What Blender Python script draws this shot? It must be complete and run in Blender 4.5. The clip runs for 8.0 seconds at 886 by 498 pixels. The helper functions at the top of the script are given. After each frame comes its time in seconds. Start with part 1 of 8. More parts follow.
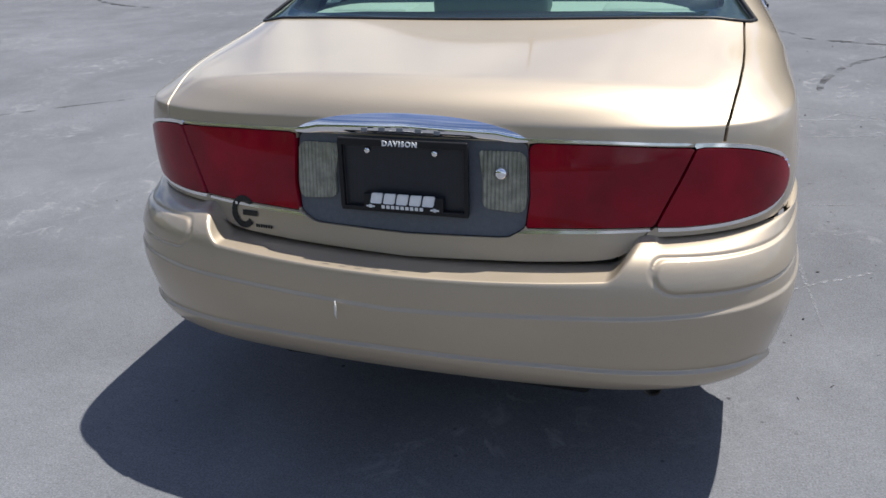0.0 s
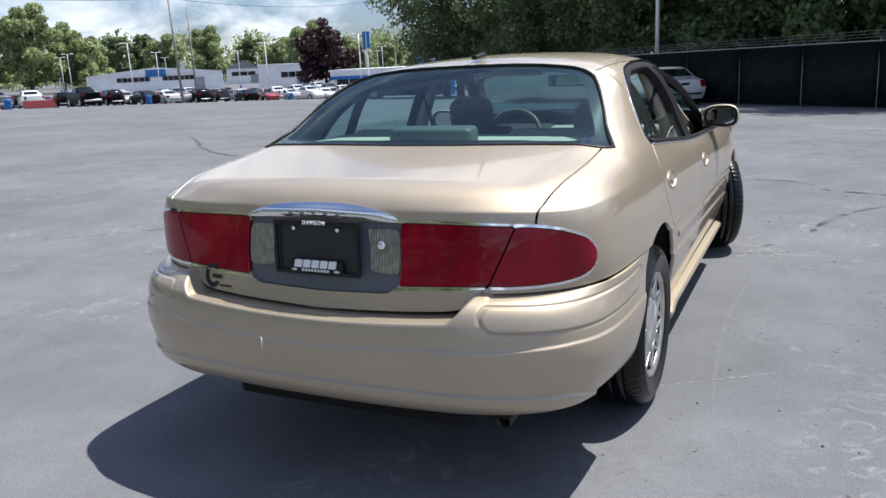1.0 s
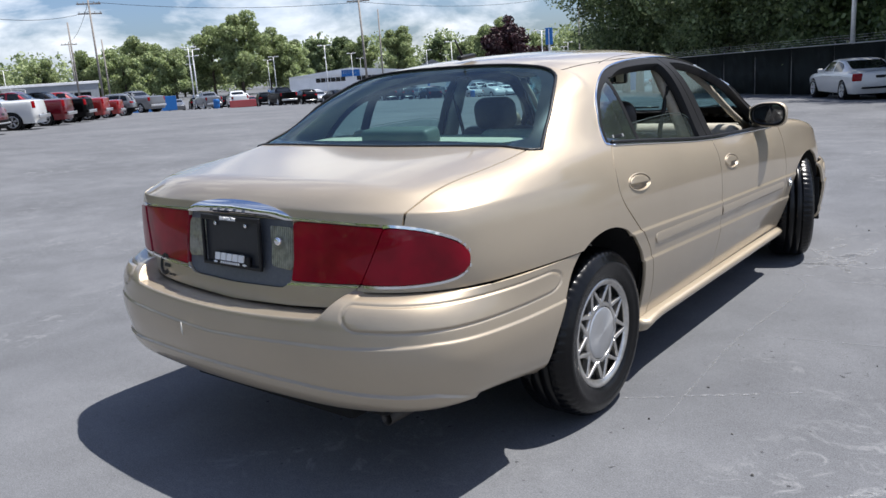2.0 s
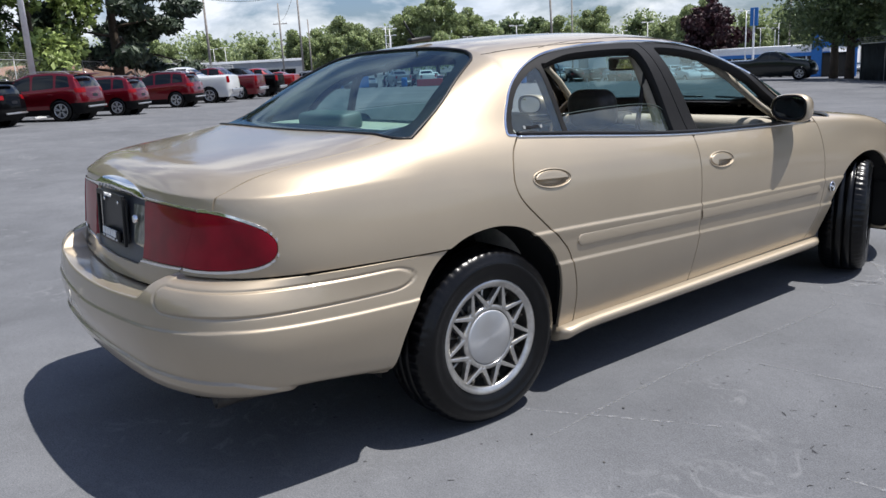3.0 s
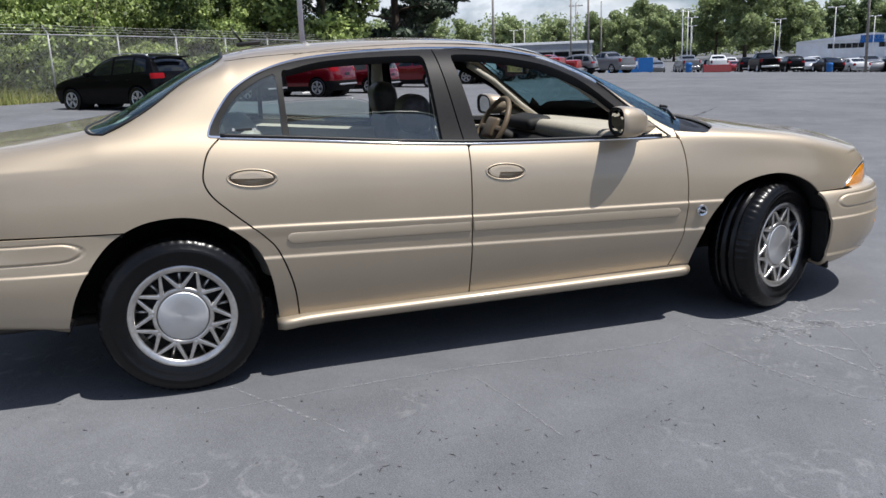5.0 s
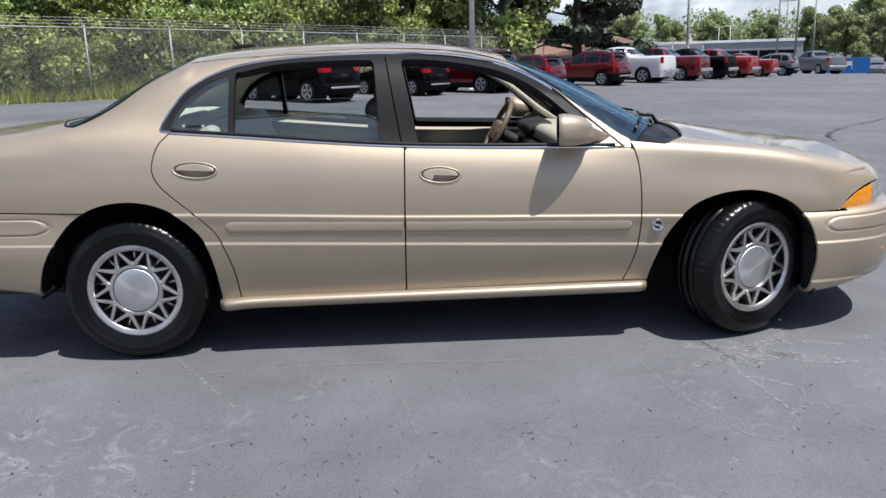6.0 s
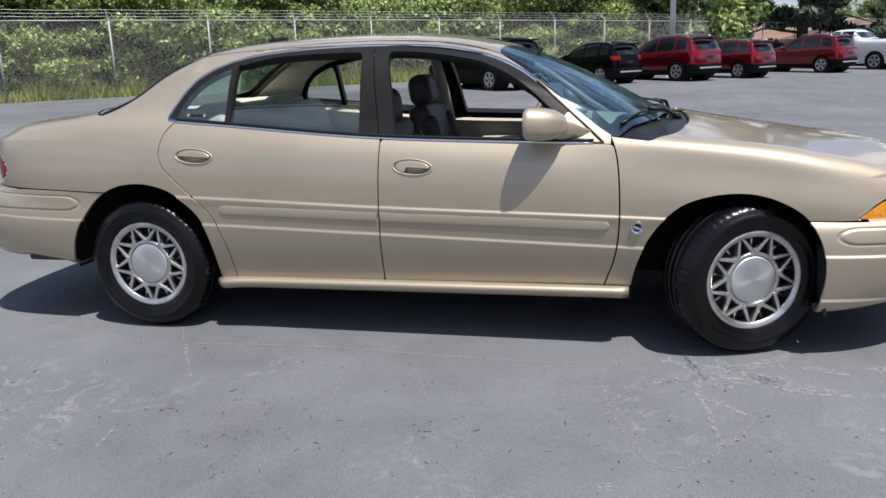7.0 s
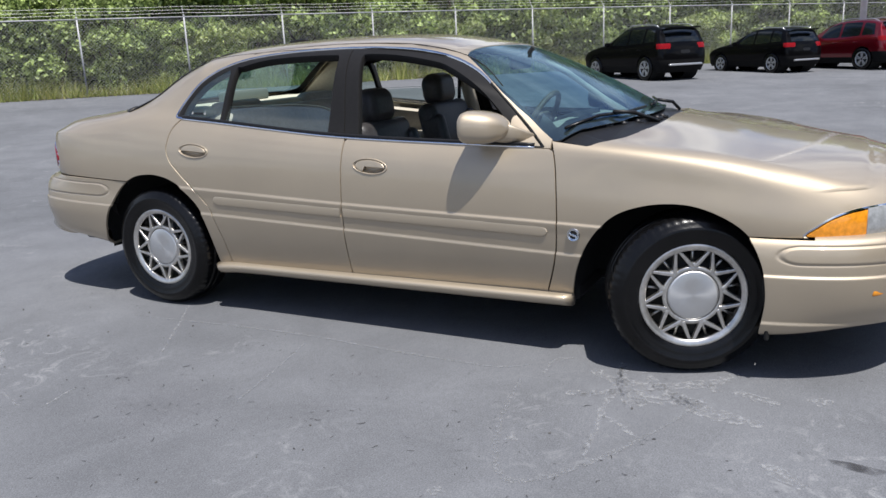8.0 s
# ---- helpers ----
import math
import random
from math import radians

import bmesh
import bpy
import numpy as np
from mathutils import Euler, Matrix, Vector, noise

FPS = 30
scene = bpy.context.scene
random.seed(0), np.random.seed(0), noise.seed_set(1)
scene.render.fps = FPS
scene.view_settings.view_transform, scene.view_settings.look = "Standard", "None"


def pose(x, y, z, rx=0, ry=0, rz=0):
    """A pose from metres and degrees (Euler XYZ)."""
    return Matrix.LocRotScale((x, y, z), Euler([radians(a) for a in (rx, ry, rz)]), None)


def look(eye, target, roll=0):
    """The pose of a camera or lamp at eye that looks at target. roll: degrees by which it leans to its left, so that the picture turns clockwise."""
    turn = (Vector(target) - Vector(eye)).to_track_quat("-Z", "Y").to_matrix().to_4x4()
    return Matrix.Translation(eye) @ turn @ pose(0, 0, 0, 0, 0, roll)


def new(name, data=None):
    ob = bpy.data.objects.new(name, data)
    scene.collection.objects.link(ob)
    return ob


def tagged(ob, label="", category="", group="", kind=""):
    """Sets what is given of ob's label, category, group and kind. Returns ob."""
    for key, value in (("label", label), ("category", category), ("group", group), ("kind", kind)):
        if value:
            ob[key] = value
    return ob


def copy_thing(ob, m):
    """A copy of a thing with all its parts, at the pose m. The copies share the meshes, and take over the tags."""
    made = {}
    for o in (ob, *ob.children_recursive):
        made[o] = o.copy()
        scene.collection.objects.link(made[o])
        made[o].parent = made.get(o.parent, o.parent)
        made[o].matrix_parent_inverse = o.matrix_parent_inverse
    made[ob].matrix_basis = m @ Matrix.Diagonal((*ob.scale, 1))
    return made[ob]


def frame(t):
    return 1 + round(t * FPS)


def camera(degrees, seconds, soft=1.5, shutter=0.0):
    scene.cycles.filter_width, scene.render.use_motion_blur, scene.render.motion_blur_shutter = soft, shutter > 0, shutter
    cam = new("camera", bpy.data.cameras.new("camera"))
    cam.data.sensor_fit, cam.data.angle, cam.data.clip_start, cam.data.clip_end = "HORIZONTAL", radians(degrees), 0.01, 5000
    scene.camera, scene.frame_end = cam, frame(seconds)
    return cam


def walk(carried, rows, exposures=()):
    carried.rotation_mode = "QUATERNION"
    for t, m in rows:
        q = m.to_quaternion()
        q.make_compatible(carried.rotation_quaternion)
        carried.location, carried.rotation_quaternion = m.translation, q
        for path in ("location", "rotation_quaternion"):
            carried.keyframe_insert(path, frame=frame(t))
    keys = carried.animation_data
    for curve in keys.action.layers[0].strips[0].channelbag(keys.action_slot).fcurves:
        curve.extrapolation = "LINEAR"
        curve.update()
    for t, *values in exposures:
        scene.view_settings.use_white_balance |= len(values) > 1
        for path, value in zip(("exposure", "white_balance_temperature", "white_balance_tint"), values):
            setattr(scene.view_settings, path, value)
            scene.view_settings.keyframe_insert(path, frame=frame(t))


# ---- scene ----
cam = camera(58.61, 8.0)
# seconds, eye, yaw from +y to the left, pitch up, roll
PATH = [
    (0, 0.660, -2.668, 1.470, 19.10, -24.89, -3.05),
    (0.5, 1.026, -2.979, 1.448, 22.91, -18.92, -2.56),
    (1, 1.464, -3.095, 1.412, 25.92, -13.40, -2.85),
    (1.2, 1.669, -3.075, 1.401, 27.93, -12.35, -3.17),
    (2.3, 2.481, -2.403, 1.353, 43.96, -13.22, -3.65),
    (2.5, 2.622, -2.240, 1.331, 46.72, -13.18, -3.21),
    (3, 2.982, -1.762, 1.322, 53.17, -13.34, -3.23),
    (3.5, 3.323, -1.304, 1.314, 58.84, -13.31, -3.00),
    (4, 3.651, -0.806, 1.305, 63.96, -13.37, -2.92),
    (4.5, 3.938, -0.321, 1.309, 68.83, -13.45, -2.66),
    (5, 4.142, 0.193, 1.318, 74.23, -13.60, -2.26),
    (5.2, 4.242, 0.396, 1.331, 76.48, -13.61, -2.05),
    (6.3, 4.424, 1.638, 1.318, 92.93, -13.63, -1.78),
    (6.5, 4.406, 1.860, 1.320, 96.18, -13.88, -2.02),
    (7, 4.301, 2.380, 1.308, 103.84, -13.82, -2.15),
    (7.5, 4.178, 2.885, 1.302, 111.07, -13.80, -2.41),
    (8, 4.010, 3.387, 1.335, 117.33, -14.16, -2.68),
]
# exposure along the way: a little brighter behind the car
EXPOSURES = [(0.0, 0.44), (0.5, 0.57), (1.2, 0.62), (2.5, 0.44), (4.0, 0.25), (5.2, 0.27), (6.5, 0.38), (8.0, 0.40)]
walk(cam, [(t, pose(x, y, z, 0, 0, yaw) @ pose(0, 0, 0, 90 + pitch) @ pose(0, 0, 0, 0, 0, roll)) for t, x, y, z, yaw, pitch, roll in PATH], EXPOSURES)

# ---- world, sun, exposure ----
SUN_WAY = Vector((0.285, 0.33, 1.0)).normalized()
world = bpy.data.worlds.new("world")
scene.world = world
world.use_nodes = True
wn, wl = world.node_tree.nodes, world.node_tree.links
wn.clear()
w_out, w_bg = wn.new("ShaderNodeOutputWorld"), wn.new("ShaderNodeBackground")
w_sky = wn.new("ShaderNodeTexSky")
w_sky.sky_type, w_sky.sun_disc = "NISHITA", False
w_sky.sun_elevation = math.asin(SUN_WAY.z)
w_sky.sun_rotation = math.atan2(SUN_WAY.x, SUN_WAY.y)
w_sky.air_density, w_sky.dust_density, w_sky.ozone_density = 1.0, 1.4, 1.2
w_geo, w_map = wn.new("ShaderNodeTexCoord"), wn.new("ShaderNodeMapping")
w_map.inputs["Scale"].default_value = (1.0, 1.0, 2.6)
w_noise = wn.new("ShaderNodeTexNoise")
w_noise.inputs["Scale"].default_value, w_noise.inputs["Detail"].default_value = 5.0, 9.0
w_noise.inputs["Roughness"].default_value, w_noise.inputs["Distortion"].default_value = 0.56, 0.35
w_ramp = wn.new("ShaderNodeValToRGB")
w_ramp.color_ramp.elements[0].position, w_ramp.color_ramp.elements[1].position = 0.445, 0.605
w_noise2 = wn.new("ShaderNodeTexNoise")
w_noise2.inputs["Scale"].default_value, w_noise2.inputs["Detail"].default_value = 9.0, 6.0
w_ramp2 = wn.new("ShaderNodeValToRGB")
w_ramp2.color_ramp.elements[0].color, w_ramp2.color_ramp.elements[1].color = (9.6, 10.6, 12.2, 1), (12.4, 12.9, 13.6, 1)
w_ramp2.color_ramp.elements[0].position, w_ramp2.color_ramp.elements[1].position = 0.35, 0.62
w_mix = wn.new("ShaderNodeMixRGB")
wl.new(w_geo.outputs["Generated"], w_map.inputs["Vector"])
wl.new(w_map.outputs["Vector"], w_noise.inputs["Vector"])
wl.new(w_map.outputs["Vector"], w_noise2.inputs["Vector"])
wl.new(w_noise.outputs["Fac"], w_ramp.inputs["Fac"])
wl.new(w_noise2.outputs["Fac"], w_ramp2.inputs["Fac"])
w_sep, w_high, w_cover = wn.new("ShaderNodeSeparateXYZ"), wn.new("ShaderNodeMapRange"), wn.new("ShaderNodeMath")
w_high.inputs["From Min"].default_value, w_high.inputs["From Max"].default_value = 0.30, 0.75
w_high.inputs["To Min"].default_value, w_high.inputs["To Max"].default_value = 1.0, 0.25
w_cover.operation = "MULTIPLY"
wl.new(w_geo.outputs["Generated"], w_sep.inputs["Vector"])
wl.new(w_sep.outputs["Z"], w_high.inputs["Value"])
wl.new(w_ramp.outputs["Color"], w_cover.inputs[0])
wl.new(w_high.outputs["Result"], w_cover.inputs[1])
wl.new(w_cover.outputs[0], w_mix.inputs["Fac"])
w_tint = wn.new("ShaderNodeMixRGB")
w_tint.blend_type = "MULTIPLY"
w_tint.inputs["Fac"].default_value, w_tint.inputs["Color2"].default_value = 1.0, (0.92, 1.08, 1.42, 1)
wl.new(w_sky.outputs["Color"], w_tint.inputs["Color1"])
wl.new(w_tint.outputs["Color"], w_mix.inputs["Color1"])
wl.new(w_ramp2.outputs["Color"], w_mix.inputs["Color2"])
wl.new(w_mix.outputs["Color"], w_bg.inputs["Color"])
w_bg.inputs["Strength"].default_value = 0.066
wl.new(w_bg.outputs["Background"], w_out.inputs["Surface"])
sun = new("sun", bpy.data.lights.new("sun", "SUN"))
sun.data.energy, sun.data.angle, sun.data.color = 5.0, radians(0.53), (1.0, 0.965, 0.92)
sun.matrix_world = look(SUN_WAY * 60, (0, 0, 0))

# ---- materials ----
def mat(name, colour, rough=0.5, metal=0.0, grain=0.0, scale=40.0, bump=0.0, stain=0.0, stain_scale=3.0, coat=0.0, spec=0.5, alpha=1.0, transmission=0.0, ior=1.45, vary=0.0):
    """A principled material with grain and stains at two scales, fine relief, and a tone that varies from object to object."""
    m = bpy.data.materials.new(name)
    m.use_nodes = True
    n, l = m.node_tree.nodes, m.node_tree.links
    b = n["Principled BSDF"]
    b.inputs["Base Color"].default_value = (*colour, 1)
    b.inputs["Roughness"].default_value, b.inputs["Metallic"].default_value = rough, metal
    b.inputs["Coat Weight"].default_value, b.inputs["Coat Roughness"].default_value = coat, 0.03
    b.inputs["Specular IOR Level"].default_value = spec
    b.inputs["Alpha"].default_value = alpha
    b.inputs["Transmission Weight"].default_value, b.inputs["IOR"].default_value = transmission, ior
    tc = n.new("ShaderNodeTexCoord")
    source = None
    if grain or stain or vary:
        last = n.new("ShaderNodeRGB")
        last.outputs[0].default_value = (*colour, 1)
        source = last.outputs[0]
        for amount, size, detail in ((grain, scale, 8.0), (stain, stain_scale, 6.0)):
            if not amount:
                continue
            t, r, mx = n.new("ShaderNodeTexNoise"), n.new("ShaderNodeMapRange"), n.new("ShaderNodeMixRGB")
            t.inputs["Scale"].default_value, t.inputs["Detail"].default_value = size, detail
            l.new(tc.outputs["Object"], t.inputs["Vector"])
            r.inputs["From Min"].default_value, r.inputs["From Max"].default_value = 0.3, 0.7
            r.inputs["To Min"].default_value, r.inputs["To Max"].default_value = 1 - amount, 1 + amount
            l.new(t.outputs["Fac"], r.inputs["Value"])
            mx.blend_type = "MULTIPLY"
            mx.inputs["Fac"].default_value = 1
            l.new(source, mx.inputs["Color1"])
            l.new(r.outputs["Result"], mx.inputs["Color2"])
            source = mx.outputs["Color"]
        if vary:
            oi, r, mx = n.new("ShaderNodeObjectInfo"), n.new("ShaderNodeMapRange"), n.new("ShaderNodeMixRGB")
            r.inputs["To Min"].default_value, r.inputs["To Max"].default_value = 1 - vary, 1 + vary
            l.new(oi.outputs["Random"], r.inputs["Value"])
            mx.blend_type = "MULTIPLY"
            mx.inputs["Fac"].default_value = 1
            l.new(source, mx.inputs["Color1"])
            l.new(r.outputs["Result"], mx.inputs["Color2"])
            source = mx.outputs["Color"]
        l.new(source, b.inputs["Base Color"])
    if bump:
        t, bp = n.new("ShaderNodeTexNoise"), n.new("ShaderNodeBump")
        t.inputs["Scale"].default_value, t.inputs["Detail"].default_value = scale, 6.0
        l.new(tc.outputs["Object"], t.inputs["Vector"])
        bp.inputs["Strength"].default_value, bp.inputs["Distance"].default_value = bump, 0.01
        l.new(t.outputs["Fac"], bp.inputs["Height"])
        l.new(bp.outputs["Normal"], b.inputs["Normal"])
    return m


def glass_mat(name, tint, gloss=0.08, dust=0.05, haze=0.0, edge=0.9, sky_cast=(1.0, 1.0, 1.0)):
    """Thin window glass: a tinted see-through sheet with a trace of dust and mirror gloss that grows towards grazing
    view. The gloss colour can hold the blue of a reflected sky.
    """
    m = bpy.data.materials.new(name)
    m.use_nodes = True
    n, l = m.node_tree.nodes, m.node_tree.links
    n.clear()
    out, mixer, film = n.new("ShaderNodeOutputMaterial"), n.new("ShaderNodeMixShader"), n.new("ShaderNodeMixShader")
    tr, gl, df, lw = n.new("ShaderNodeBsdfTransparent"), n.new("ShaderNodeBsdfGlossy"), n.new("ShaderNodeBsdfDiffuse"), n.new("ShaderNodeLayerWeight")
    tr.inputs["Color"].default_value = (*tint, 1)
    gl.inputs["Roughness"].default_value = haze
    gl.inputs["Color"].default_value = (*sky_cast, 1)
    df.inputs["Color"].default_value = (0.42, 0.52, 0.50, 1)
    film.inputs["Fac"].default_value = dust
    lw.inputs["Blend"].default_value = 0.5
    power, span = n.new("ShaderNodeMath"), n.new("ShaderNodeMath")
    power.operation, power.inputs[1].default_value = "POWER", 4.0
    span.operation, span.inputs[1].default_value, span.inputs[2].default_value = "MULTIPLY_ADD", edge - gloss, gloss
    l.new(lw.outputs["Facing"], power.inputs[0])
    l.new(power.outputs[0], span.inputs[0])
    l.new(span.outputs[0], mixer.inputs["Fac"])
    l.new(tr.outputs["BSDF"], film.inputs[1])
    l.new(df.outputs["BSDF"], film.inputs[2])
    l.new(film.outputs["Shader"], mixer.inputs[1])
    l.new(gl.outputs["BSDF"], mixer.inputs[2])
    l.new(mixer.outputs["Shader"], out.inputs["Surface"])
    return m


def car_paint(name, colour, flake=0.45, metal=0.4, rough=0.42):
    """Metallic paint under a clear coat, with fine flakes and a trace of road dust."""
    m = mat(name, colour, rough, metal, grain=0.05, scale=900.0, stain=0.035, stain_scale=2.2, coat=1.0)
    n, l = m.node_tree.nodes, m.node_tree.links
    b, tc = n["Principled BSDF"], n.new("ShaderNodeTexCoord")
    b.inputs["Coat Roughness"].default_value = 0.07
    t, r = n.new("ShaderNodeTexNoise"), n.new("ShaderNodeMapRange")
    t.inputs["Scale"].default_value, t.inputs["Detail"].default_value = 5.0, 8.0
    r.inputs["To Min"].default_value, r.inputs["To Max"].default_value = rough - 0.05, rough + 0.09
    l.new(tc.outputs["Object"], t.inputs["Vector"])
    l.new(t.outputs["Fac"], r.inputs["Value"])
    l.new(r.outputs["Result"], b.inputs["Roughness"])
    return m


PAINT = car_paint("champagne_paint", (0.438, 0.368, 0.274), metal=0.68, rough=0.52)
PILLAR_BLACK = mat("pillar_black", (0.012, 0.0115, 0.0115), 0.5, grain=0.12, scale=60, spec=0.2)
BLACK_TRIM = mat("black_trim", (0.010, 0.010, 0.011), 0.42, grain=0.15, scale=60, spec=0.35)
RUBBER = mat("tyre_rubber", (0.0035, 0.0035, 0.004), 0.27, grain=0.25, scale=30, bump=0.14, spec=0.34, stain=0.3, stain_scale=6)
UNDER = mat("underbody", (0.006, 0.006, 0.006), 0.9, grain=0.3, scale=12)
CHROME = mat("chrome", (0.82, 0.83, 0.85), 0.09, 1.0, grain=0.04, scale=20)
ALLOY = mat("alloy_wheel", (0.56, 0.545, 0.52), 0.28, 0.9, grain=0.10, scale=50, stain=0.18, stain_scale=12)
ALLOY_DARK = mat("alloy_pocket", (0.05, 0.05, 0.05), 0.6, 0.5, grain=0.3, scale=25)
RED_LENS = mat("red_lens", (0.22, 0.0008, 0.012), 0.3, grain=0.25, scale=9, coat=0.55, spec=0.05, stain=0.22, stain_scale=5)
CLEAR_LENS = mat("reverse_lens", (0.25, 0.255, 0.20), 0.12, grain=0.3, scale=45, bump=0.1, coat=1.0)
AMBER_LENS = mat("amber_lens", (0.70, 0.26, 0.015), 0.15, grain=0.2, scale=60, coat=1.0)
HEAD_LENS = mat("headlamp_lens", (0.27, 0.28, 0.285), 0.12, grain=0.25, scale=40, coat=1.0)
GREY_PANEL = mat("grey_plastic", (0.10, 0.11, 0.125), 0.45, grain=0.1, scale=90)
PLATE_DARK = mat("plate_dark", (0.017, 0.019, 0.024), 0.4, grain=0.12, scale=60)
WHITE_PRINT = mat("white_print", (0.75, 0.76, 0.76), 0.4, grain=0.03, scale=80)
GREY_PRINT = mat("grey_print", (0.30, 0.31, 0.31), 0.5, grain=0.05, scale=80)
# both screens have the blue of the mirrored sky put into their gloss colour
GLASS_REAR = glass_mat("rear_glass", (0.35, 0.56, 0.57), 0.06, 0.015, 0.06, 0.50, (0.66, 0.86, 1.0))
GLASS_SIDE = glass_mat("side_glass", (0.72, 0.82, 0.80), 0.09, 0.05)
GLASS_FRONT = glass_mat("windscreen_glass", (0.26, 0.47, 0.52), 0.15, 0.03, 0.10, 0.66, (0.56, 0.80, 1.0))
TAN = mat("tan_trim", (0.42, 0.385, 0.32), 0.7, grain=0.08, scale=70, bump=0.1, stain=0.08)
SHELF = mat("shelf_felt", (0.50, 0.50, 0.40), 0.85, grain=0.08, scale=90)
GREY_SEAT = mat("taupe_leather", (0.36, 0.34, 0.295), 0.5, grain=0.12, scale=60, bump=0.15, stain=0.1)
DARK_SEAT = mat("dark_leather", (0.035, 0.033, 0.034), 0.45, grain=0.2, scale=60, bump=0.15)
DARK_TRIM = mat("dark_interior", (0.016, 0.015, 0.015), 0.7, grain=0.15, scale=50)
MIRROR = mat("mirror_face", (0.50, 0.52, 0.53), 0.015, 1.0)


def ribbed(m, scale):
    """Fine upright ribs moulded into a lens."""
    n, l = m.node_tree.nodes, m.node_tree.links
    w, bp, tc = n.new("ShaderNodeTexWave"), n.new("ShaderNodeBump"), n.new("ShaderNodeTexCoord")
    w.inputs["Scale"].default_value, w.inputs["Distortion"].default_value = scale, 0.3
    l.new(tc.outputs["Object"], w.inputs["Vector"])
    bp.inputs["Strength"].default_value, bp.inputs["Distance"].default_value = 0.9, 0.004
    l.new(w.outputs["Fac"], bp.inputs["Height"])
    l.new(bp.outputs["Normal"], n["Principled BSDF"].inputs["Normal"])


ribbed(CLEAR_LENS, 32.0)

# ---- mesh helpers ----
def make_mesh(name, verts, faces, material, normals=None, smooth=True):
    me = bpy.data.meshes.new(name)
    me.from_pydata([tuple(v) for v in verts], [], faces)
    me.materials.append(material)
    me.polygons.foreach_set("use_smooth", [smooth] * len(me.polygons))
    me.update()
    if normals is not None and len(faces):
        me.normals_split_custom_set_from_vertices([tuple(v) for v in normals])
    return me


def part(name, source, material, parent=None, label="", smooth=False):
    """Links a bmesh, or finished mesh data, as one object under a thing or a part."""
    if isinstance(source, bmesh.types.BMesh):
        me = bpy.data.meshes.new(name)
        bmesh.ops.recalc_face_normals(source, faces=source.faces)
        source.to_mesh(me)
        source.free()
        me.materials.append(material)
        me.polygons.foreach_set("use_smooth", [smooth] * len(me.polygons))
    else:
        me = source
    ob = new(name, me)
    if parent is not None:
        ob.parent = parent
    if label:
        tagged(ob, label)
    return ob


def thing(name, label, category, place=None, group="", kind=""):
    ob = new(name)
    ob.empty_display_size = 0.2
    if place is not None:
        ob.matrix_world = place
    return tagged(ob, label, category, group, kind)


def box(bm, size, m=None, bevel=0.0, segments=2):
    """A box of that size about the origin of the pose m, with rounded edges."""
    made = bmesh.ops.create_cube(bm, size=1.0, matrix=(m or Matrix()) @ Matrix.Diagonal((*size, 1)))
    if bevel:
        edges = list({e for v in made["verts"] for e in v.link_edges})
        bmesh.ops.bevel(bm, geom=edges, offset=bevel, segments=segments, affect="EDGES", profile=0.5)
    return bm


def rod(bm, a, b, r, r2=None, sides=8, caps=True):
    a, b = Vector(a), Vector(b)
    way = b - a
    m = Matrix.Translation((a + b) / 2) @ way.to_track_quat("Z", "Y").to_matrix().to_4x4()
    bmesh.ops.create_cone(bm, cap_ends=caps, segments=sides, radius1=r, radius2=r if r2 is None else r2, depth=way.length, matrix=m)
    return bm


def tube(bm, points, r, sides=8, closed=False):
    """A bent rod along points; r is one radius or one for each point."""
    pts = [Vector(p) for p in points]
    n = len(pts)
    rings = []
    up = Vector((0.13, 0.21, 0.97))
    for i, p in enumerate(pts):
        a, b = (pts[i - 1], pts[(i + 1) % n]) if closed else (pts[max(i - 1, 0)], pts[min(i + 1, n - 1)])
        way = (b - a).normalized()
        side = way.cross(up).normalized()
        over = side.cross(way)
        q = float(r if isinstance(r, (int, float)) else r[i])
        rings.append([bm.verts.new(p + q * (math.cos(2 * math.pi * k / sides) * side + math.sin(2 * math.pi * k / sides) * over)) for k in range(sides)])
    for i in range(n if closed else n - 1):
        for k in range(sides):
            c, d = rings[i], rings[(i + 1) % n]
            bm.faces.new((c[k], c[(k + 1) % sides], d[(k + 1) % sides], d[k]))
    if not closed:
        bm.faces.new(rings[0][::-1])
        bm.faces.new(rings[-1])
    return bm


def lathe(bm, profile, sides=48, axis="X"):
    """Turns a profile of (radius, along) round an axis."""
    rings = []
    for r, a in profile:
        ring = []
        for k in range(sides):
            c, s = r * math.cos(2 * math.pi * k / sides), r * math.sin(2 * math.pi * k / sides)
            ring.append(bm.verts.new((a, c, s) if axis == "X" else (c, s, a)))
        rings.append(ring)
    for p, q in zip(rings, rings[1:]):
        for k in range(sides):
            bm.faces.new((p[k], p[(k + 1) % sides], q[(k + 1) % sides], q[k]))
    return bm


def pchip(xs, ys, q):
    """Smooth interpolation through keys that never overshoots them."""
    xs, ys, q = np.asarray(xs, float), np.asarray(ys, float), np.asarray(q, float)
    if len(xs) == 1:
        return np.full(q.shape, ys[0])
    h, d = np.diff(xs), np.diff(ys) / np.diff(xs)
    m = np.empty(len(xs))
    m[0], m[-1] = d[0], d[-1]
    for i in range(1, len(xs) - 1):
        m[i] = 0 if d[i - 1] * d[i] <= 0 else 3 * (h[i - 1] + h[i]) / ((2 * h[i] + h[i - 1]) / d[i - 1] + (h[i] + 2 * h[i - 1]) / d[i])
    k = np.clip(np.searchsorted(xs, q, "right") - 1, 0, len(xs) - 2)
    t = np.clip((q - xs[k]) / h[k], 0, 1)
    return (2 * t**3 - 3 * t**2 + 1) * ys[k] + (t**3 - 2 * t**2 + t) * h[k] * m[k] + (3 * t**2 - 2 * t**3) * ys[k + 1] + (t**3 - t**2) * h[k] * m[k + 1]


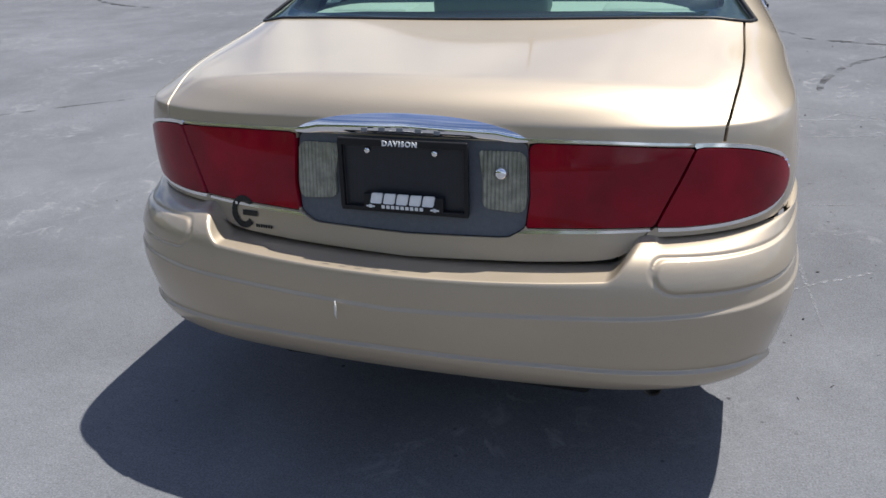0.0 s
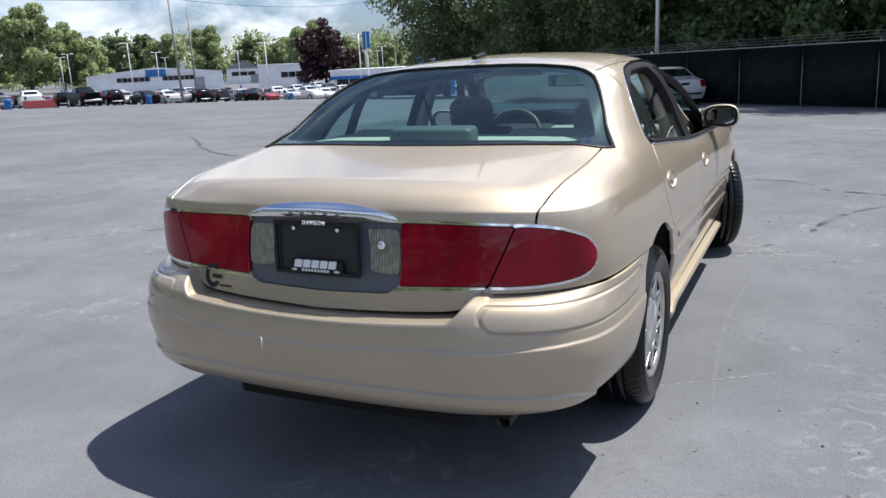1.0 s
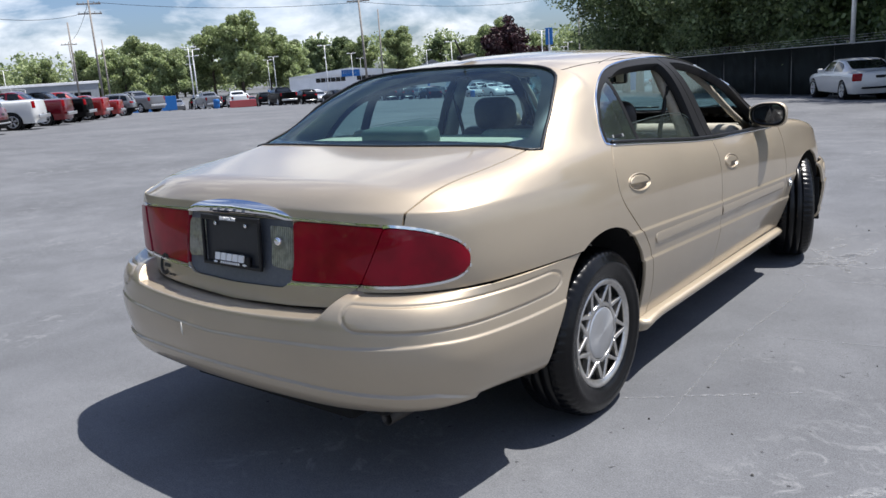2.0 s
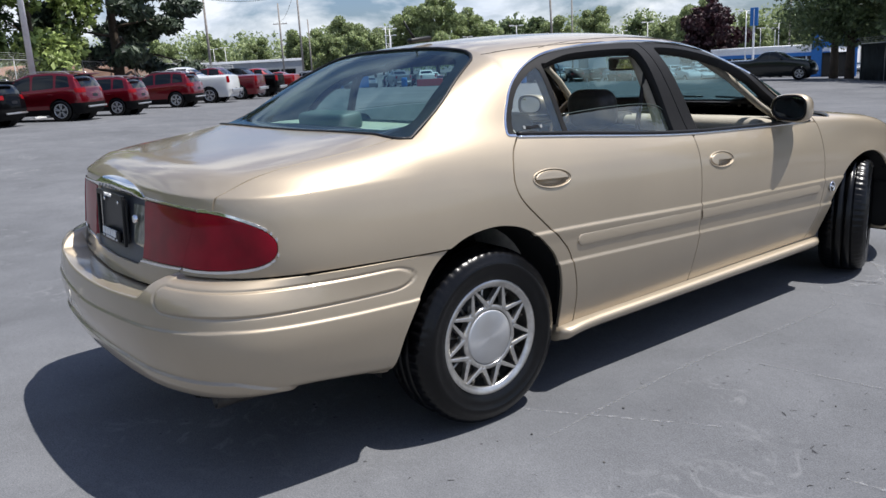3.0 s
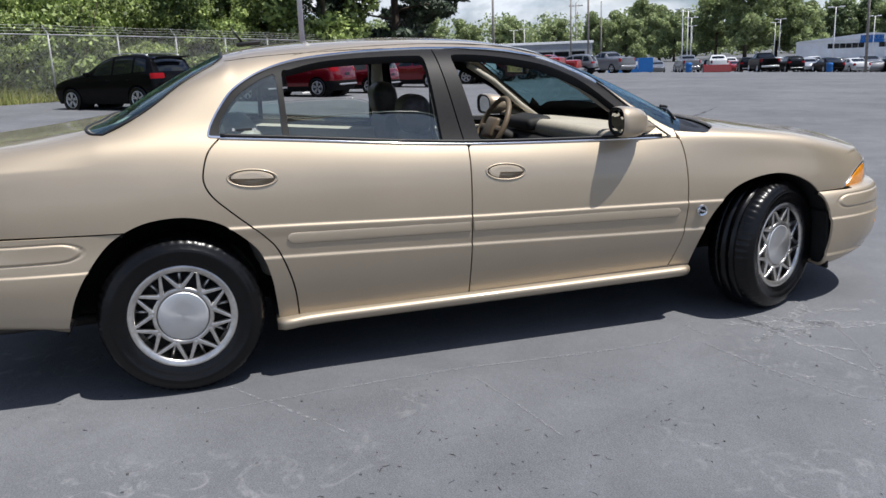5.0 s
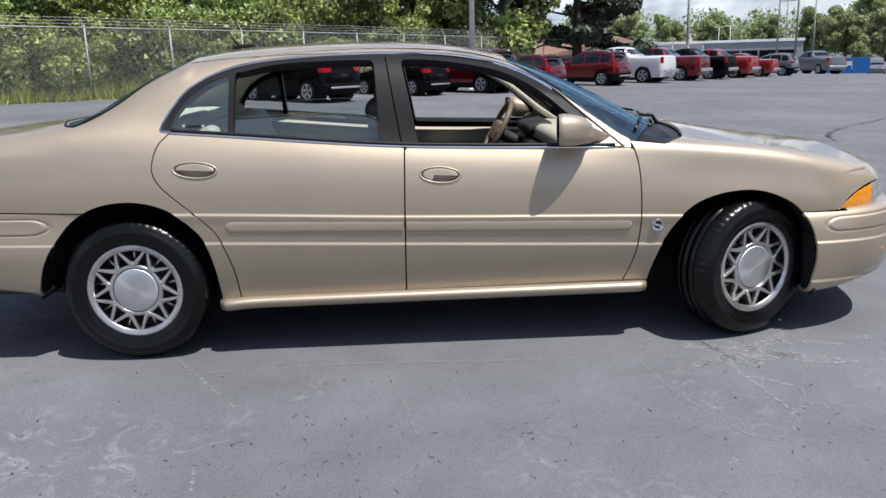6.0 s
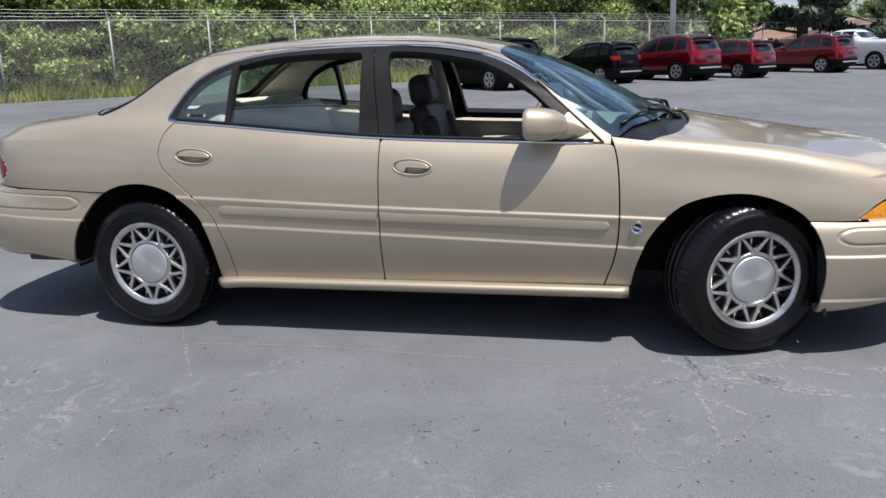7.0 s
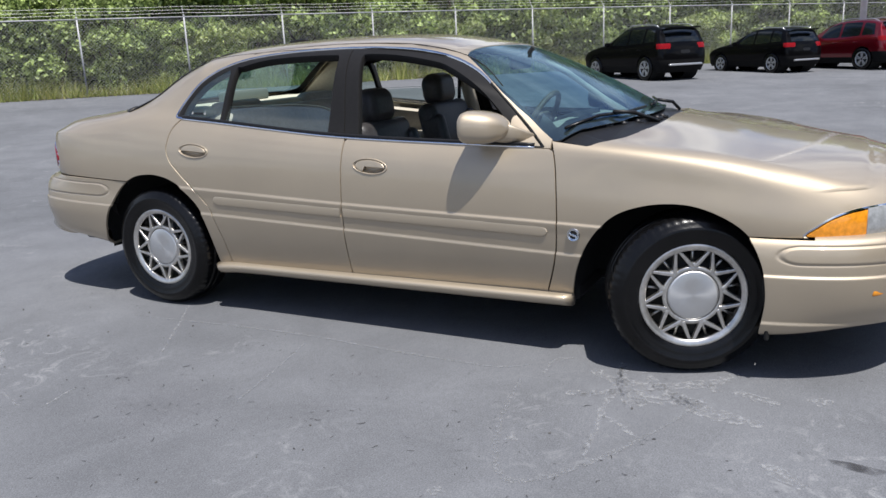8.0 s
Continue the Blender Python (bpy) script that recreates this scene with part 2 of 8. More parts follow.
def round_line(points, n=12, closed=False):
    """A smooth line through a few points of the plan (Catmull-Rom)."""
    p = np.asarray(points, float)
    ext = np.vstack([p[-1:], p, p[:2]]) if closed else np.vstack([2 * p[:1] - p[1:2], p, 2 * p[-1:] - p[-2:-1]])
    out = []
    for i in range(1, len(ext) - 2):
        for t in np.linspace(0, 1, n, endpoint=False):
            a, b, c, d = ext[i - 1:i + 3]
            out.append(0.5 * (2 * b + (c - a) * t + (2 * a - 5 * b + 4 * c - d) * t**2 + (3 * b - a - 3 * c + d) * t**3))
    if not closed:
        out.append(p[-1])
    return np.array(out)


def inside(q, poly):
    """Signed distance of points from a closed outline, below zero within."""
    q, poly = np.asarray(q, float), np.asarray(poly, float)
    best, odd = np.full(len(q), 1e9), np.zeros(len(q), bool)
    for a, b in zip(poly, np.roll(poly, -1, 0)):
        e, w = b - a, q - a
        t = np.clip((w @ e) / max(e @ e, 1e-12), 0, 1)
        best = np.minimum(best, ((w - t[:, None] * e) ** 2).sum(1))
        cross = (a[1] > q[:, 1]) != (b[1] > q[:, 1])
        if abs(b[1] - a[1]) > 1e-12:
            odd ^= cross & (q[:, 0] < (b[0] - a[0]) * (q[:, 1] - a[1]) / (b[1] - a[1]) + a[0])
    return np.sqrt(best) * np.where(odd, -1, 1)


class Sheet:
    """A piece of smooth skin: points, normals and faces, that can be cut along any line."""

    def __init__(self, v, n, f):
        self.v, self.n, self.f = np.asarray(v, float), np.asarray(n, float), f

    def cut(self, d):
        """What is left where d, one value for each point, is below zero."""
        v, n, d = list(self.v), list(self.n), np.where(np.abs(d) < 1e-6, 1e-6, d)
        made, faces = {}, []
        neg = d < 0

        def between(a, b):
            key = (a, b) if a < b else (b, a)
            if key not in made:
                t = d[a] / (d[a] - d[b])
                made[key] = len(v)
                v.append(self.v[a] * (1 - t) + self.v[b] * t)
                n.append(self.n[a] * (1 - t) + self.n[b] * t)
            return made[key]

        for f in self.f:
            flags = [neg[i] for i in f]
            if all(flags):
                faces.append(f)
            elif any(flags):
                out = []
                for i, a in enumerate(f):
                    b = f[(i + 1) % len(f)]
                    if neg[a]:
                        out.append(a)
                    if neg[a] != neg[b]:
                        out.append(between(a, b))
                if len(out) > 2:
                    faces.append(tuple(out))
        used = sorted({i for f in faces for i in f})
        new_at = {o: k for k, o in enumerate(used)}
        v, n = np.array(v), np.array(n)
        return Sheet(v[used] if used else np.zeros((0, 3)), n[used] if used else np.zeros((0, 3)), [tuple(new_at[i] for i in f) for f in faces])

    def side(self, poly, gap=0.0, keep=True):
        d = inside(self.v[:, 1:3], poly)
        return self.cut(d + gap if keep else gap - d)

    def top(self, poly, gap=0.0, keep=True):
        d = inside(self.v[:, :2], poly)
        return self.cut(d + gap if keep else gap - d)

    def back(self, poly, gap=0.0, keep=True):
        d = inside(self.v[:, [0, 2]], poly)
        return self.cut(d + gap if keep else gap - d)

    def shifted(self, amount):
        n = self.n / np.maximum(np.linalg.norm(self.n, axis=1, keepdims=True), 1e-9)
        return Sheet(self.v + n * amount, self.n, self.f)

    def mesh(self, name, material, flange=0.015, mirror=False, both=False):
        """Mesh data with the rim turned inward by the flange."""
        n = self.n / np.maximum(np.linalg.norm(self.n, axis=1, keepdims=True), 1e-9)
        v, nn, faces = [self.v], [n], [tuple(f) for f in self.f]
        if flange:
            count, edges = len(self.v), {}
            for f in self.f:
                for i, a in enumerate(f):
                    b = f[(i + 1) % len(f)]
                    edges[(a, b)] = edges.get((a, b), 0) + 1
            rim = [(a, b) for (a, b) in edges if (b, a) not in edges]
            extra, extra_n = [], []
            for a, b in rim:
                k = count + len(extra)
                out = np.cross(self.v[b] - self.v[a], n[a])
                out = out / max(np.linalg.norm(out), 1e-9)
                extra += [self.v[a], self.v[b], self.v[b] - flange * n[b], self.v[a] - flange * n[a]]
                soft = 0.6 * out + 0.4 * n[a]
                extra_n += [soft, soft, out, out]
                faces.append((k + 1, k, k + 3, k + 2))
            if extra:
                v.append(np.array(extra))
                nn.append(np.array(extra_n))
        v, nn = np.vstack(v), np.vstack(nn)
        if both:
            faces = faces + [tuple(i + len(v) for i in f[::-1]) for f in faces]
            v, nn = np.vstack([v, v * (-1, 1, 1)]), np.vstack([nn, nn * (-1, 1, 1)])
        elif mirror:
            v, nn, faces = v * (-1, 1, 1), nn * (-1, 1, 1), [f[::-1] for f in faces]
        return make_mesh(name, v, faces, material, nn)


def spline_skin(rows, cols, us, vs, relief=None, mirror_u=(True, True), mirror_v=True, warp=None):
    """Skin over a net of lines. rows: each a list of (column, x, y, z) keys, from the bottom line to the middle line of the top.
    A cubic B-spline runs through the net; relief(points) pushes it out along its normal."""
    q = np.arange(cols)
    net = np.array([[pchip([k[0] for k in row], [k[1 + a] for k in row], q) for a in range(3)] for row in rows]).transpose(2, 0, 1)
    flip = np.array([-1, 1, 1])
    first = net[1:2] * flip if mirror_u[0] else 2 * net[:1] - net[1:2]
    last = net[-2:-1] * flip if mirror_u[1] else 2 * net[-1:] - net[-2:-1]
    net = np.concatenate([first, net, last])
    low = 2 * net[:, :1] - net[:, 1:2]
    high = net[:, -2:-1] * flip if mirror_v else 2 * net[:, -1:] - net[:, -2:-1]
    net = np.concatenate([low, net, high], 1)

    def weights(t, count):
        k = np.clip(np.floor(t).astype(int), 0, count - 2)
        f = t - k
        return k, np.stack([(1 - f) ** 3, 3 * f**3 - 6 * f**2 + 4, -3 * f**3 + 3 * f**2 + 3 * f + 1, f**3], 1) / 6

    ku, wu = weights(np.asarray(us, float), cols)
    kv, wv = weights(np.asarray(vs, float), len(rows))
    along = sum(wu[:, i, None, None] * net[ku + i] for i in range(4))
    p = sum(wv[None, :, i, None] * along[:, kv + i] for i in range(4))
    p = np.ascontiguousarray(p)
    if warp is not None:
        p = warp(p)

    def normals(p):
        du, dv = np.gradient(p, axis=0), np.gradient(p, axis=1)
        n = np.cross(du, dv)
        return n / np.maximum(np.linalg.norm(n, axis=2, keepdims=True), 1e-9)

    if relief is not None:
        p = p + normals(p) * relief(p, np.asarray(us)[:, None], np.asarray(vs)[None, :])[..., None]
    n = normals(p)
    a, b = p.shape[:2]
    idx = np.arange(a * b).reshape(a, b)
    faces = np.stack([idx[:-1, :-1], idx[1:, :-1], idx[1:, 1:], idx[:-1, 1:]], -1).reshape(-1, 4)
    return Sheet(p.reshape(-1, 3), n.reshape(-1, 3), [tuple(f) for f in faces.tolist()])


def near_mix(pts, query, axes, value, k=6):
    """Value of a skin at places seen along one axis, mixed from the nearest points."""
    out = []
    for q in query:
        d = (pts[:, axes[0]] - q[0]) ** 2 + (pts[:, axes[1]] - q[1]) ** 2
        i = np.argpartition(d, k)[:k]
        w = 1 / (d[i] + 1e-7)
        out.append(float((pts[i, value] * w).sum() / w.sum()))
    return np.array(out)


def soft_min(a, b, r):
    h = np.clip(0.5 + 0.5 * (b - a) / r, 0, 1)
    return b * (1 - h) + a * h - r * h * (1 - h)


def step(t):
    t = np.clip(t, 0, 1)
    return t * t * (3 - 2 * t)


def ground_z(x, y):
    """The car park is flat round the car and falls and rises gently away from it."""
    x, y = np.asarray(x, float), np.asarray(y, float)
    r = np.hypot(x - 0.5, y - 1.0)
    far = np.minimum(r, 110.0)
    k = np.where(r > 110, 110.0 / np.maximum(r, 1), 1.0)
    return step((r - 4.0) / 12.0) * (-0.017 * x - 0.022 * y) * k - 1.4 * (far / 90.0) ** 2 * step((r - 4.0) / 12.0)

# ---- ground ----
def asphalt():
    m = bpy.data.materials.new("asphalt")
    m.use_nodes = True
    n, l = m.node_tree.nodes, m.node_tree.links
    b, tc = n["Principled BSDF"], n.new("ShaderNodeTexCoord")

    def noise_tex(scale, detail=6.0, rough=0.55, distort=0.0):
        t = n.new("ShaderNodeTexNoise")
        t.inputs["Scale"].default_value, t.inputs["Detail"].default_value = scale, detail
        t.inputs["Roughness"].default_value, t.inputs["Distortion"].default_value = rough, distort
        l.new(tc.outputs["Object"], t.inputs["Vector"])
        return t.outputs["Fac"]

    def ramp(source, lo, hi, a, c):
        r = n.new("ShaderNodeValToRGB")
        r.color_ramp.elements[0].position, r.color_ramp.elements[1].position = lo, hi
        r.color_ramp.elements[0].color, r.color_ramp.elements[1].color = (*a, 1), (*c, 1)
        l.new(source, r.inputs["Fac"])
        return r.outputs["Color"]

    def mix(kind, fac, a, c):
        x = n.new("ShaderNodeMixRGB")
        x.blend_type = kind
        if isinstance(fac, float):
            x.inputs["Fac"].default_value = fac
        else:
            l.new(fac, x.inputs["Fac"])
        l.new(a, x.inputs["Color1"])
        l.new(c, x.inputs["Color2"])
        return x.outputs["Color"]

    # sealed grey asphalt: large worn areas, stone grain, pale scuffs, dark pits
    base = ramp(noise_tex(0.35, 5, 0.6), 0.32, 0.68, (0.116, 0.120, 0.129), (0.160, 0.165, 0.176))
    mid = ramp(noise_tex(2.3, 7, 0.6, 0.4), 0.3, 0.7, (0.88, 0.88, 0.88), (1.10, 1.10, 1.10))
    fine = ramp(noise_tex(170.0, 3, 0.7), 0.25, 0.75, (0.62, 0.62, 0.62), (1.36, 1.36, 1.36))
    grit_tone = ramp(noise_tex(38.0, 5, 0.75), 0.3, 0.7, (0.90, 0.90, 0.90), (1.09, 1.09, 1.09))
    colour = mix("MULTIPLY", 1.0, mix("MULTIPLY", 1.0, mix("MULTIPLY", 1.0, base, mid), fine), grit_tone)
    scuff_where = ramp(noise_tex(0.9, 3, 0.5, 0.6), 0.50, 0.66, (0, 0, 0), (1, 1, 1))
    scuff_lines = ramp(noise_tex(5.5, 9, 0.72, 1.8), 0.53, 0.67, (0, 0, 0), (0.75, 0.75, 0.75))
    pale = n.new("ShaderNodeRGB")
    pale.outputs[0].default_value = (0.275, 0.28, 0.287, 1)
    colour = mix("MIX", mix("MULTIPLY", 1.0, scuff_where, scuff_lines), colour, pale.outputs[0])
    pit_v = n.new("ShaderNodeTexVoronoi")
    pit_v.inputs["Scale"].default_value = 11.0
    l.new(tc.outputs["Object"], pit_v.inputs["Vector"])
    pit_near = ramp(pit_v.outputs["Distance"], 0.055, 0.09, (1, 1, 1), (0, 0, 0))
    pit_where = ramp(noise_tex(0.8, 3), 0.50, 0.60, (0, 0, 0), (0.8, 0.8, 0.8))
    dark = n.new("ShaderNodeRGB")
    dark.outputs[0].default_value = (0.03, 0.03, 0.033, 1)
    colour = mix("MIX", mix("MULTIPLY", 1.0, pit_near, pit_where), colour, dark.outputs[0])
    l.new(colour, b.inputs["Base Color"])
    rr = n.new("ShaderNodeMapRange")
    rr.inputs["To Min"].default_value, rr.inputs["To Max"].default_value = 0.80, 0.92
    l.new(noise_tex(1.4, 6), rr.inputs["Value"])
    l.new(rr.outputs["Result"], b.inputs["Roughness"])
    b.inputs["Specular IOR Level"].default_value = 0.06
    bp = n.new("ShaderNodeBump")
    bp.inputs["Strength"].default_value, bp.inputs["Distance"].default_value = 0.35, 0.004
    l.new(noise_tex(120.0, 4, 0.7), bp.inputs["Height"])
    l.new(bp.outputs["Normal"], b.inputs["Normal"])
    return m


ASPHALT = asphalt()


def ground_sheet():
    radii = np.concatenate([[0.0], np.linspace(1, 30, 30), np.geomspace(32, 1500, 40)])
    turns = np.linspace(0, 2 * math.pi, 96, endpoint=False)
    v, f = [(0.5, 1.0, 0.0)], []
    for r in radii[1:]:
        x, y = 0.5 + r * np.cos(turns), 1.0 + r * np.sin(turns)
        v += list(zip(x, y, ground_z(x, y)))
    k = len(turns)
    for j in range(k):
        f.append((0, 1 + j, 1 + (j + 1) % k))
    for i in range(len(radii) - 2):
        a, c = 1 + i * k, 1 + (i + 1) * k
        for j in range(k):
            f.append((a + j, c + j, c + (j + 1) % k, a + (j + 1) % k))
    return make_mesh("ground", v, f, ASPHALT)


ground = tagged(new("ground", ground_sheet()), "grey sealed asphalt car park with pale scuffs and cracks", "car park", kind="structure")


# ---- marks in the asphalt ----
def mark_mat(name, colour, cover, scale):
    """A worn mark whose cover breaks up."""
    m = mat(name, colour, 0.85, grain=0.15, scale=60)
    n, l = m.node_tree.nodes, m.node_tree.links
    t, r, tc = n.new("ShaderNodeTexNoise"), n.new("ShaderNodeMapRange"), n.new("ShaderNodeTexCoord")
    t.inputs["Scale"].default_value, t.inputs["Detail"].default_value = scale, 8.0
    l.new(tc.outputs["Object"], t.inputs["Vector"])
    r.inputs["From Min"].default_value, r.inputs["From Max"].default_value = 0.42, 0.62
    r.inputs["To Min"].default_value, r.inputs["To Max"].default_value = 0.0, cover
    l.new(t.outputs["Fac"], r.inputs["Value"])
    l.new(r.outputs["Result"], n["Principled BSDF"].inputs["Alpha"])
    return m


PALE_SCUFF = mark_mat("pale_scuff", (0.29, 0.296, 0.306), 0.6, 45.0)
FAINT_SCUFF = mark_mat("faint_scuff", (0.225, 0.231, 0.242), 0.65, 70.0)
TYRE_TRACE = mark_mat("tyre_trace", (0.030, 0.030, 0.033), 0.6, 9.0)
CRACK = mat("asphalt_crack", (0.030, 0.029, 0.030), 0.95, grain=0.3, scale=40)
mark_rng = random.Random(31)


def ribbon(v, f, points, width, wobble=0.0, lift=0.002):
    """A thin worn line over the ground, narrow at its ends."""
    line = round_line(points, 8) if len(points) > 2 else np.linspace(points[0], points[-1], 10)
    k, n = len(v), len(line)
    way = np.gradient(line, axis=0)
    way /= np.linalg.norm(way, axis=1, keepdims=True)
    for i, (p, d) in enumerate(zip(line, way)):
        half = 0.5 * width * (0.25 + 0.75 * math.sin(math.pi * (i + 0.5) / n) ** 0.5) * mark_rng.uniform(0.6, 1.3)
        q = p + np.array((-d[1], d[0])) * mark_rng.uniform(-wobble, wobble)
        for s in (1, -1):
            x, y = q[0] - d[1] * half * s, q[1] + d[0] * half * s
            v.append((x, y, float(ground_z(x, y)) + lift))
    f += [(k + 2 * i, k + 2 * i + 1, k + 2 * i + 3, k + 2 * i + 2) for i in range(n - 1)]


def ground_mark(name, points, width, material, wobble=0.0, lift=0.002):
    v, f = [], []
    ribbon(v, f, points, width, wobble, lift)
    return part(name, make_mesh(name, v, f, material), material, ground)


ground_mark("scuff", [(1.13, -0.05), (1.08, 0.57), (1.06, 1.09), (1.09, 1.58), (1.10, 2.09), (1.02, 2.25)], 0.022, FAINT_SCUFF)
ground_mark("scuff", [(0.88, 0.14), (1.26, 0.40), (1.5, 0.56)], 0.016, PALE_SCUFF, 0.004)
ground_mark("scuff", [(1.18, 2.26), (1.5, 2.31), (1.79, 2.40), (1.93, 2.50), (1.87, 2.61), (1.65, 2.76), (1.15, 2.99)], 0.03, FAINT_SCUFF)
for pts, wide in (([(0.91, 2.62), (1.21, 2.64), (1.60, 2.67)], 0.03), ([(1.39, 2.66), (1.44, 2.74), (1.52, 2.82)], 0.03), ([(0.94, 2.71), (1.08, 2.82), (1.21, 2.95)], 0.05), ([(1.0, 3.07), (1.07, 3.24)], 0.06), ([(1.24, 2.47), (1.22, 2.58)], 0.05), ([(2.08, 0.21), (2.16, 0.44)], 0.012), ([(1.95, 0.51), (2.13, 0.55)], 0.014), ([(1.54, 3.22), (1.64, 3.35)], 0.07), ([(1.25, 2.51), (0.95, 2.98), (0.82, 3.07)], 0.06), ([(0.86, 2.60), (1.20, 2.69)], 0.04), ([(1.58, 2.67), (1.72, 2.69)], 0.025)):
    ground_mark("scuff", pts, wide, PALE_SCUFF, 0.006)
for pts, wide in (([(1.10, 2.85), (1.22, 3.0), (1.26, 3.2)], 0.09), ([(0.98, 2.50), (1.06, 2.62), (1.05, 2.78)], 0.07), ([(1.5, -0.9), (1.62, -0.72)], 0.05), ([(1.75, -0.25), (1.9, -0.1)], 0.035), ([(0.92, 2.61), (1.09, 2.65), (1.27, 2.71)], 0.022), ([(1.16, 2.68), (1.18, 2.79), (1.14, 2.99)], 0.10), ([(1.24, 2.70), (1.23, 2.79)], 0.08), ([(0.98, 3.33), (0.99, 3.42)], 0.07), ([(0.89, 2.40), (0.94, 2.32), (1.10, 2.33)], 0.02), ([(1.67, 2.39), (1.67, 2.44)], 0.04), ([(0.97, 2.97), (1.03, 3.02)], 0.05), ([(2.10, 2.31), (2.06, 2.34)], 0.05)):
    ground_mark("scuff", pts, wide, PALE_SCUFF, 0.006)
ground_mark("scuff", [(1.14, 1.14), (1.5, 1.22), (1.79, 1.27)], 0.012, FAINT_SCUFF, 0.004)
ground_mark("tyre_mark", [(1.42, 3.32), (1.50, 3.72), (1.64, 4.09), (1.78, 4.34), (1.96, 4.54), (2.3, 4.85)], 0.06, TYRE_TRACE)
ground_mark("tyre_mark", [(-4.94, 1.61), (-4.56, 1.91), (-3.79, 2.51), (-2.6, 3.3)], 0.03, TYRE_TRACE)
ground_mark("tyre_mark", [(-13.51, 11.19), (-13.2, 11.5), (-13.4, 11.9)], 0.09, TYRE_TRACE, lift=0.006)
for pts, wide in (([(-12.61, 11.9), (-10.7, 10.14), (-9.95, 9.32), (-8.38, 8.12), (-7.15, 7.65)], 0.09), ([(0.96, 15.1), (2.26, 14.97), (2.39, 15.45), (2.97, 14.34), (4.2, 13.6)], 0.09), ([(0.3, 10.4), (1.12, 10.68), (1.43, 10.1), (2.5, 9.79), (4.2, 9.3)], 0.06), ([(1.28, 8.5), (1.52, 8.74)], 0.05), ([(0.85, 6.01), (1.23, 5.88), (1.44, 5.63)], 0.05), ([(1.49, 5.44), (1.72, 5.32), (2.02, 5.19), (2.6, 4.9)], 0.05)):
    ground_mark("crack", pts, wide, mark_mat("old_crack", (0.03, 0.03, 0.033), 0.85, 5.0), 0.02, 0.004)
# short shrinkage cracks and small stones, more of them beside the doors
v, f = [], []
for i in range(330):
    if i < 210:
        x, y = mark_rng.triangular(0.95, 2.9, 1.7), mark_rng.uniform(0.3, 2.9)
    else:
        x, y = mark_rng.uniform(0.95, 4.5), mark_rng.uniform(-3.5, 6.0)
    a, long = mark_rng.uniform(0, math.pi), mark_rng.choice((0.008, 0.011, 0.016, 0.03)) * mark_rng.uniform(0.7, 1.2)
    b = a + mark_rng.uniform(-0.9, 0.9)
    p = np.array((x, y))
    q = p + 0.5 * long * np.array((math.cos(a), math.sin(a)))
    ribbon(v, f, [p, q, q + 0.5 * long * np.array((math.cos(b), math.sin(b)))], mark_rng.uniform(0.0015, 0.0038))
small_cracks = part("shrinkage_cracks", make_mesh("shrinkage_cracks", v, f, CRACK), CRACK, ground)
tagged(small_cracks, "short dark cracks in the sealed asphalt", kind="stuff")
bm = bmesh.new()
for i in range(150):
    x, y, r = mark_rng.uniform(0.95, 4.8), mark_rng.uniform(-3.5, 6.0), mark_rng.uniform(0.003, 0.008)
    bmesh.ops.create_icosphere(bm, subdivisions=1, radius=r, matrix=pose(x, y, 0.3 * r + float(ground_z(x, y)), mark_rng.uniform(0, 180), mark_rng.uniform(0, 180)) @ Matrix.Diagonal((1, mark_rng.uniform(0.6, 1), mark_rng.uniform(0.4, 0.8), 1)))
tagged(part("grit", bm, mat("grit", (0.09, 0.088, 0.085), 0.9, grain=0.4, scale=90), ground), "loose grit on the asphalt", kind="stuff")

# ---- the sedan: x to its right, y ahead, rear axle at y 0 ----
UPPER_Y, UPPER_Z = (-1.2, -0.84, -0.23, 0.33, 1.24, 2.31, 3.1, 3.9), (0.712, 0.722, 0.704, 0.686, 0.646, 0.614, 0.592, 0.585)
LOWER_Y, LOWER_Z = (-1.2, -0.87, -0.29, 0.40, 1.27, 2.31, 3.15, 3.9), (0.60, 0.598, 0.575, 0.551, 0.517, 0.479, 0.459, 0.455)


def line_up(y):
    return pchip(UPPER_Y, UPPER_Z, y)


def line_low(y):
    return pchip(LOWER_Y, LOWER_Z, y)


def side_relief(p, u, v):
    """Two stepped lines along the flanks."""
    y, z = p[..., 1], p[..., 2]
    on_side = step((np.abs(p[..., 0]) - 0.75) / 0.08) * step((y + 0.6) / 0.2)
    up, low = line_up(y), line_low(y)
    d = 0.007 * step((up - z) / 0.010) + 0.007 * step((low - z) / 0.010) - 0.004 * step((up - z - 0.01) / 0.05)
    return d * on_side


